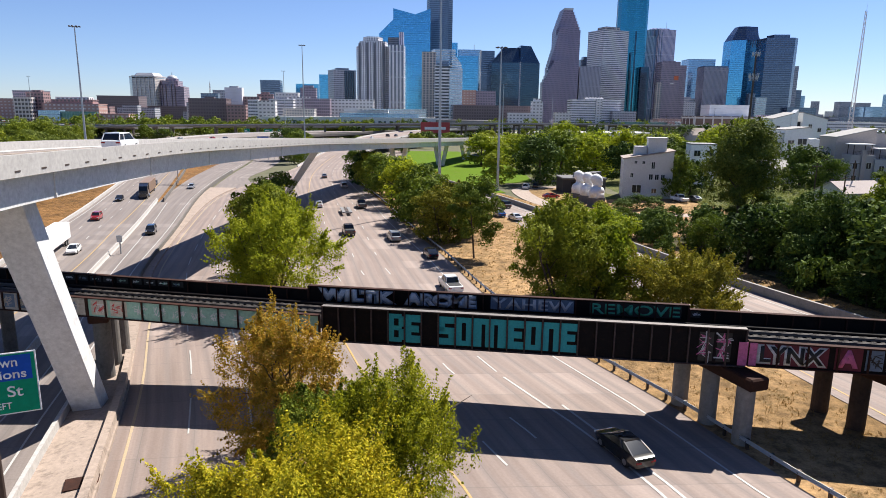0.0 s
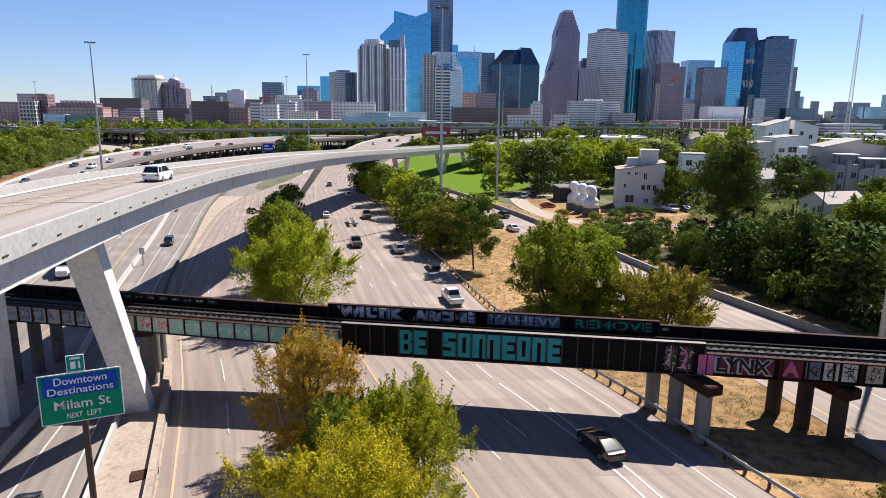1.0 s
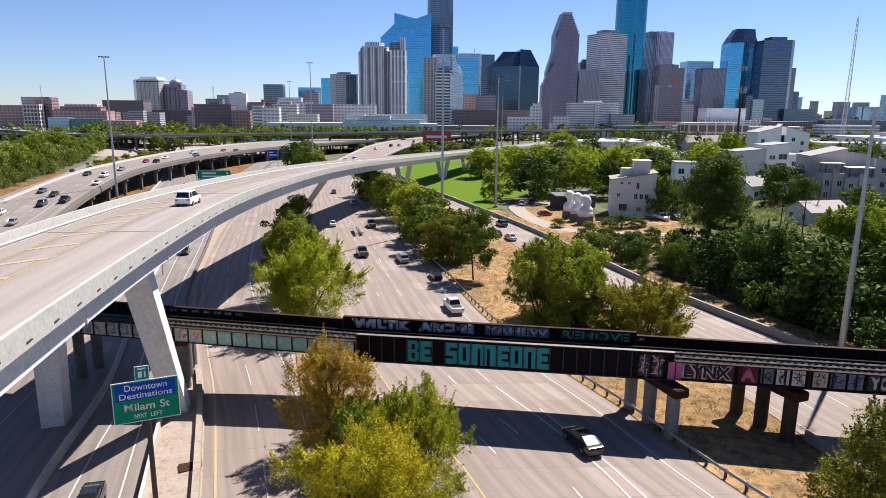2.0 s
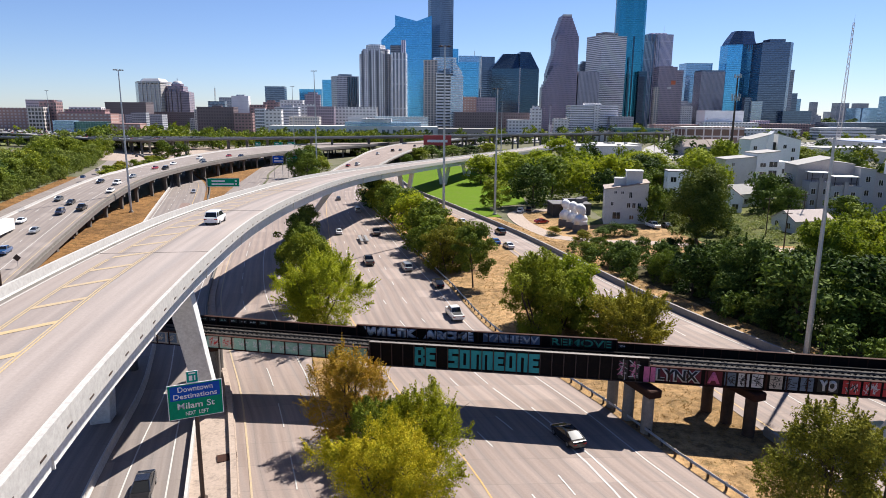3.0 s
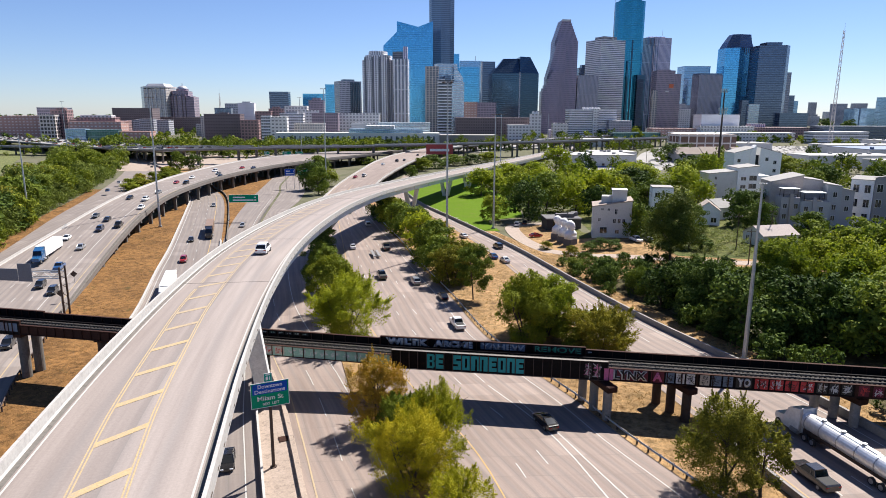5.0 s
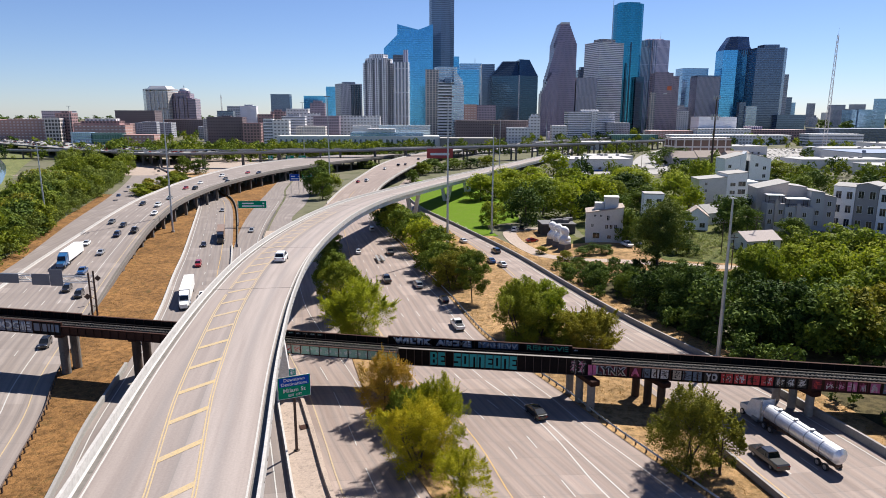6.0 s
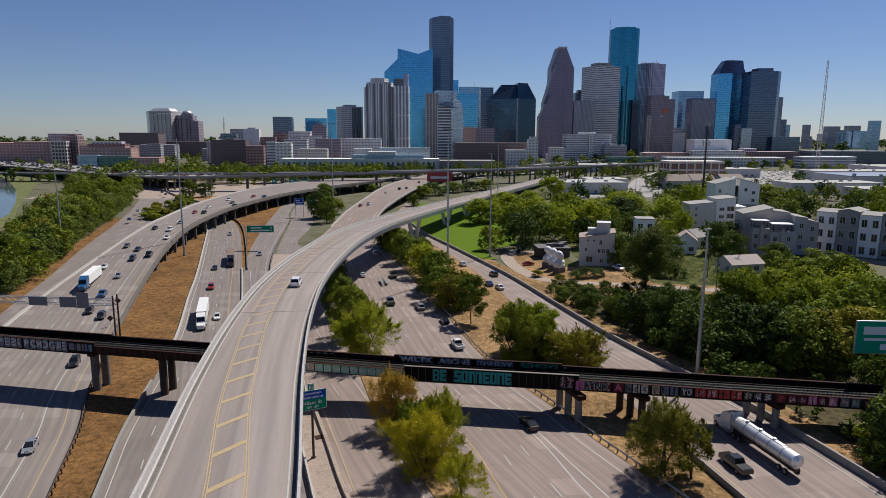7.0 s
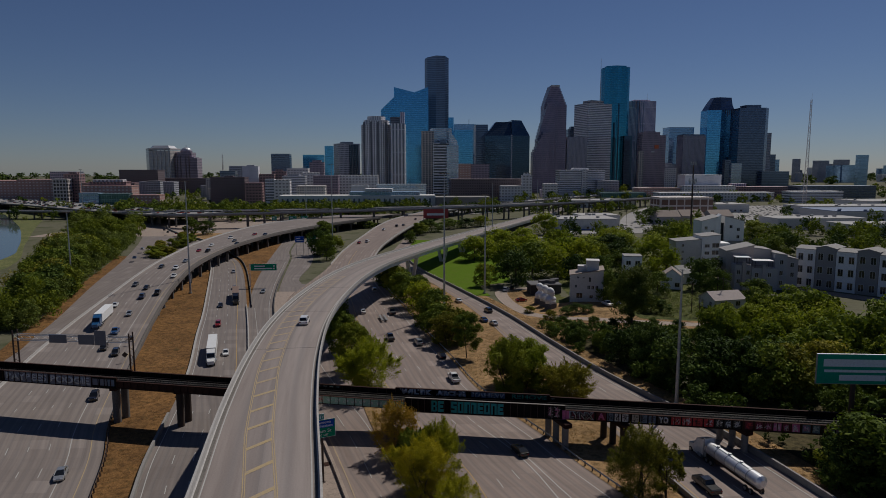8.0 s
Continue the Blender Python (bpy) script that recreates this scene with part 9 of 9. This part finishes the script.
for kind, paint, x, y in (("sedan", "black", 16.8, 43.5), ("pickup", "white", 7.6, 84.8), ("sedan", "black", 5.6, 104.5), ("suv", "silver", -0.6, 118), ("pickup", "black", -9.2, 124), ("sedan", "white", -20.2, 163), ("pickup", "black", -9.5, 159), ("suv", "silver", -18.2, 203), ("sedan", "grey", -28.5, 236)):
    drive(kind, paint, x, y, MR_R, True)
for kind, paint, x, y in (("sedan", "red", -36, 352), ("suv", "white", -31, 356), ("sedan", "white", -22, 405), ("suv", "black", -13, 425), ("sedan", "grey", -8, 432), ("sedan", "black", 2, 490)):
    drive(kind, paint, x, y, MR_R, True, mr_z)
for kind, paint, x, y in (("suv", "white", 36.6, 90.0), ("sedan", "silver", 31.0, 112), ("sedan", "blue", 22.0, 146), ("sedan", "white", 15.8, 178), ("suv", "black", 25.2, 160), ("sedan", "white", 24.8, 141), ("pickup", "black", 44.9, 28.8)):
    drive(kind, paint, x, y, RR_R, True)
for kind, paint, x, y in (("suv", "black", -94.4, 124.2), ("suv", "black", -88.8, 119.2), ("sedan", "silver", -101.8, 159.7), ("sedan", "white", -111.3, 170.3), ("pickup", "blue", -97.9, 139.8), ("suv", "navy", -105.8, 180.8), ("sedan", "black", -109.3, 194.1), ("pickup", "black", -101.9, 186), ("sedan", "grey", -115.7, 199.3), ("sedan", "black", -117.6, 232.7), ("suv", "white", -109.8, 228.8), ("sedan", "white", -105.2, 213.2), ("sedan", "silver", -111.5, 247), ("sedan", "red", -117.4, 285.2), ("suv", "black", -111.9, 282.7), ("sedan", "grey", -111.1, 333.1), ("sedan", "black", -105.6, 317.6), ("suv", "black", -78.2, 83.9), ("sedan", "silver", -65.2, 44.1), ("sedan", "white", -118, 310), ("sedan", "red", -108, 372), ("sedan", "navy", -101, 372), ("suv", "white", -118, 350)):
    drive(kind, paint, x, y, LF_R, False, lf_z, 0.07)
for kind, paint, x, y in (("suv", "red", -69.7, 154.6), ("sedan", "black", -77.2, 183.9), ("sedan", "grey", -81, 218.4), ("sedan", "white", -57.5, 120), ("sedan", "silver", -93, 262)):
    drive(kind, paint, x, y, A_L, False)
drive("suv", "black", -51.0, 138, AB, False)
drive("sedan", "silver", -66.5, 210, B_R, False)
drive("sedan", "black", -23.6, 36.5, AB, False)
drive("suv", "white", -25.9, 70.2, FLY, True, lambda x, y: 18.3, 0.02)
for kind, paint, x, y, a in (("suv", "white", 37.6, 200, 70), ("sedan", "black", 41, 204, 80), ("sedan", "red", 40.5, 178, 20), ("pickup", "white", 70, 163.5, 100), ("sedan", "grey", 74, 164, 100), ("sedan", "silver", 152, 166, 30), ("suv", "black", 155, 163, 30)):
    park(kind, paint, x, y, a, ground_z(x, y) + 0.08)


def tractor(t, x, paint):
    """A long-haul tractor unit whose front end is at x."""
    bm = bmesh.new()
    loft(bm, [(x, [(-.8, .6), (-.95, 1.1), (-.85, 1.55), (.85, 1.55), (.95, 1.1), (.8, .6)]), (x - 1.9, [(-1.1, .6), (-1.15, 1.2), (-1.1, 1.9), (1.1, 1.9), (1.15, 1.2), (1.1, .6)])])
    loft(bm, [(x - 1.9, [(-1.2, .6), (-1.2, 1.9), (-1.15, 2.0), (1.15, 2.0), (1.2, 1.9), (1.2, .6)]), (x - 2.5, [(-1.2, .6), (-1.2, 2.0), (-1.05, 3.3), (1.05, 3.3), (1.2, 2.0), (1.2, .6)]), (x - 4.6, [(-1.2, .6), (-1.2, 2.0), (-1.15, 3.9), (1.15, 3.9), (1.2, 2.0), (1.2, .6)])])
    part("cab", bm, paint, t)
    bm = bmesh.new()
    box(bm, -0.02, 0.02, -1.0, 1.0, -0.55, 0.55, m=Matrix.Translation((x - 2.12, 0, 2.62)) @ pose(0, 0, 0, 0, -24))
    part("windscreen", bm, M_CARGLASS, t)
    bm = bmesh.new()
    box(bm, x - 7.6, x - 0.2, -0.45, 0.45, 0.55, 0.95)
    part("chassis", bm, M_DARKSTEEL, t)
    for s in (-1, 1):
        bm = bmesh.new()
        tube(bm, (x - 4.8, s * 1.05, 0.9), (x - 4.8, s * 1.05, 4.1), 0.09, 0.09, 8)
        part("exhaust_pipe", bm, M_RIM, t)
        bm = bmesh.new()
        tube(bm, (x - 3.3, s * 1.12, 0.75), (x - 4.6, s * 1.12, 0.75), 0.33, 0.33, 12)
        part("fuel_tank", bm, M_RIM, t)
    return [(x - 0.9, -1.0), (x - 0.9, 1.0), (x - 5.6, -1.0), (x - 5.6, 1.0), (x - 6.9, -1.0), (x - 6.9, 1.0)]


def semi(x, y, turn, z, paint, box_paint, label):
    t = thing("semi_truck", label, "truck", "road traffic", m=pose(x, y, z, 0, 0, turn))
    w = tractor(t, 10.5, paint)
    bm = bmesh.new()
    box(bm, -10.5, 5.6, -1.28, 1.28, 1.15, 4.1, bevel=0.05)
    part("trailer", bm, box_paint, t, "white box trailer")
    add_wheels(t, w + [(a, b) for a in (-8.9, -7.6) for b in (-1.0, 1.0)], WHEEL_L, 0.5)


M_TANK = plain("polished_tank", (0.80, 0.80, 0.80), 0.38, 0.6)


def tanker(x, y, turn, z, label):
    t = thing("tanker_truck", label, "truck", "road traffic", m=pose(x, y, z, 0, 0, turn))
    w = tractor(t, 9.3, PAINT["white"])
    bm = bmesh.new()
    tube(bm, (-8.8, 0, 2.35), (4.6, 0, 2.35), 1.1, 1.1, 24, caps=False)
    for a, b in ((-8.8, -9.2), (4.6, 5.0)):
        tube(bm, (a, 0, 2.35), (b, 0, 2.35), 1.1, 0.5, 24)
    part("tank", bm, M_TANK, t, "polished steel tank", smooth=False)
    for f in t.children[-1].data.polygons:
        f.use_smooth = len(f.vertices) == 4
    for xx in (-6.5, -3.8, -1.1, 1.6, 4.0):
        bm = bmesh.new()
        tube(bm, (xx - 0.06, 0, 2.35), (xx + 0.06, 0, 2.35), 1.14, 1.14, 24)
        part("hoop", bm, M_RIM, t)
    bm = bmesh.new()
    box(bm, -6, 3, -0.3, 0.3, 3.44, 3.5)
    for xx in (-4, -1, 2):
        tube(bm, (xx, 0, 3.4), (xx, 0, 3.72), 0.28, 0.28, 12)
    part("hatch_walk", bm, M_STEEL, t)
    bm = bmesh.new()
    box(bm, -8.8, 4.6, -0.5, 0.5, 0.9, 1.3)
    part("frame", bm, M_DARKSTEEL, t)
    add_wheels(t, w + [(a, b) for a in (-7.8, -6.5) for b in (-1.0, 1.0)], WHEEL_L, 0.5)


semi(-107.5, 152.0, heading(LF_R, 152, False), lf_z(-107.5, 152) + 0.07, plain("truck_blue", (0.02, 0.10, 0.24), 0.25, 0.1, 0.5, 0.6), plain("trailer_white", (0.76, 0.76, 0.75), 0.4), "blue long-haul truck with a white box trailer")
semi(-60.8, 118.0, heading(A_L, 114, False), GZ(-60, 114) + 0.06, PAINT["white"], plain("trailer_white_worn", (0.70, 0.70, 0.69), 0.4), "white truck with a box trailer")
semi(-74.5, 196.0, heading(A_L, 190, False), GZ(-74, 190) + 0.06, PAINT["black"], plain("trailer_brown", (0.20, 0.13, 0.09), 0.5), "dark truck with a brown open trailer")
tanker(50.6, 34.0, heading(RR_R, 34), GZ(50, 34) + 0.06, "white tractor with a polished steel tank trailer")


M_RAMP = plain("worn_trailer_steel", (0.22, 0.22, 0.225), 0.55, 0.4)


def flat_trailer(x, y, turn, z):
    t = thing("flat_trailer", "low flatbed trailer with steel ramps", "trailer", "road traffic", m=pose(x, y, z, 0, 0, turn))
    for s in (-0.75, 0.75):
        bm = bmesh.new()
        box(bm, -4.5, 3.5, s - 0.35, s + 0.35, 0.55, 0.68)
        part("wheel_track", bm, M_RAMP, t)
    bm = bmesh.new()
    box(bm, -0.08, 0.08, -1.0, 1.0, 0.47, 0.545)
    slat = mesh_of("crossbar", bm, M_RAMP)
    for k in range(9):
        part("crossbar", slat, None, t, m=pose(-4.32 + k * 0.95, 0, 0))
    bm = bmesh.new()
    box(bm, 3.5, 5.2, -0.08, 0.08, 0.5, 0.65)
    part("drawbar", bm, M_DARKSTEEL, t)
    add_wheels(t, [(a, b) for a in (-2.0, -1.0) for b in (-1.05, 1.05)], WHEEL_S, 0.34)


flat_trailer(-12.4, 164.0 - 13, heading(MR_R, 151), 0.06)


def far_traffic():
    """Rows of cars on far roads and lots, too small to tell apart."""
    rnd = random.Random(9)
    mats = [PAINT["white"], PAINT["black"], PAINT["silver"], PAINT["grey"], PAINT["red"], PAINT["blue"]]
    bm = bmesh.new()

    def one(x, y, z, a):
        m = Matrix.Translation((x, y, z)) @ pose(0, 0, 0, 0, 0, a)
        k = rnd.randrange(6)
        box(bm, -2.3, 2.3, -0.9, 0.9, 0.25, 0.95, k, m=m)
        box(bm, -1.6, 0.9, -0.75, 0.75, 0.95, 1.45, 1, m=m)
    for _ in range(330):
        k = rnd.choice((0, 1, 1, 2, 2, 2, 3, 3, 3, 4))
        a, b, f = Vector(WEST_FREEWAY[k]), Vector(WEST_FREEWAY[k + 1]), rnd.random()
        c = a.lerp(b, f) + (b - a).cross(Vector((0, 0, 1))).normalized() * round(rnd.uniform(-7.4, 7.4)) * 3.6
        one(c.x, c.y, c.z + 0.1, math.degrees(math.atan2(b.y - a.y, b.x - a.x)))
    for _ in range(60):
        one(rnd.uniform(-880, -470), 655 + rnd.uniform(-5, 5), 7.1, 0)
    for x, y in ((-171.5, 344.4), (-205.8, 474), (-185.7, 444.4), (-196, 455), (-160, 305)):
        one(x, y, 0.7, 107)
    for _ in range(50):
        f = rnd.random()
        one(60 + 240 * f, 660 + 300 * f + rnd.uniform(-6, 6), 8.6, 52)
    for _ in range(1300):
        y = rnd.uniform(470, 800)
        one(round(rnd.uniform(180, 520) / 2.9) * 2.9 + (y - 480) * 0.6, round(y / 8) * 8, 0.15, 90)
    solo("distant_traffic", bm, mats, "many small cars on far roads and parking lots", "traffic", kind="stuff")


far_traffic()
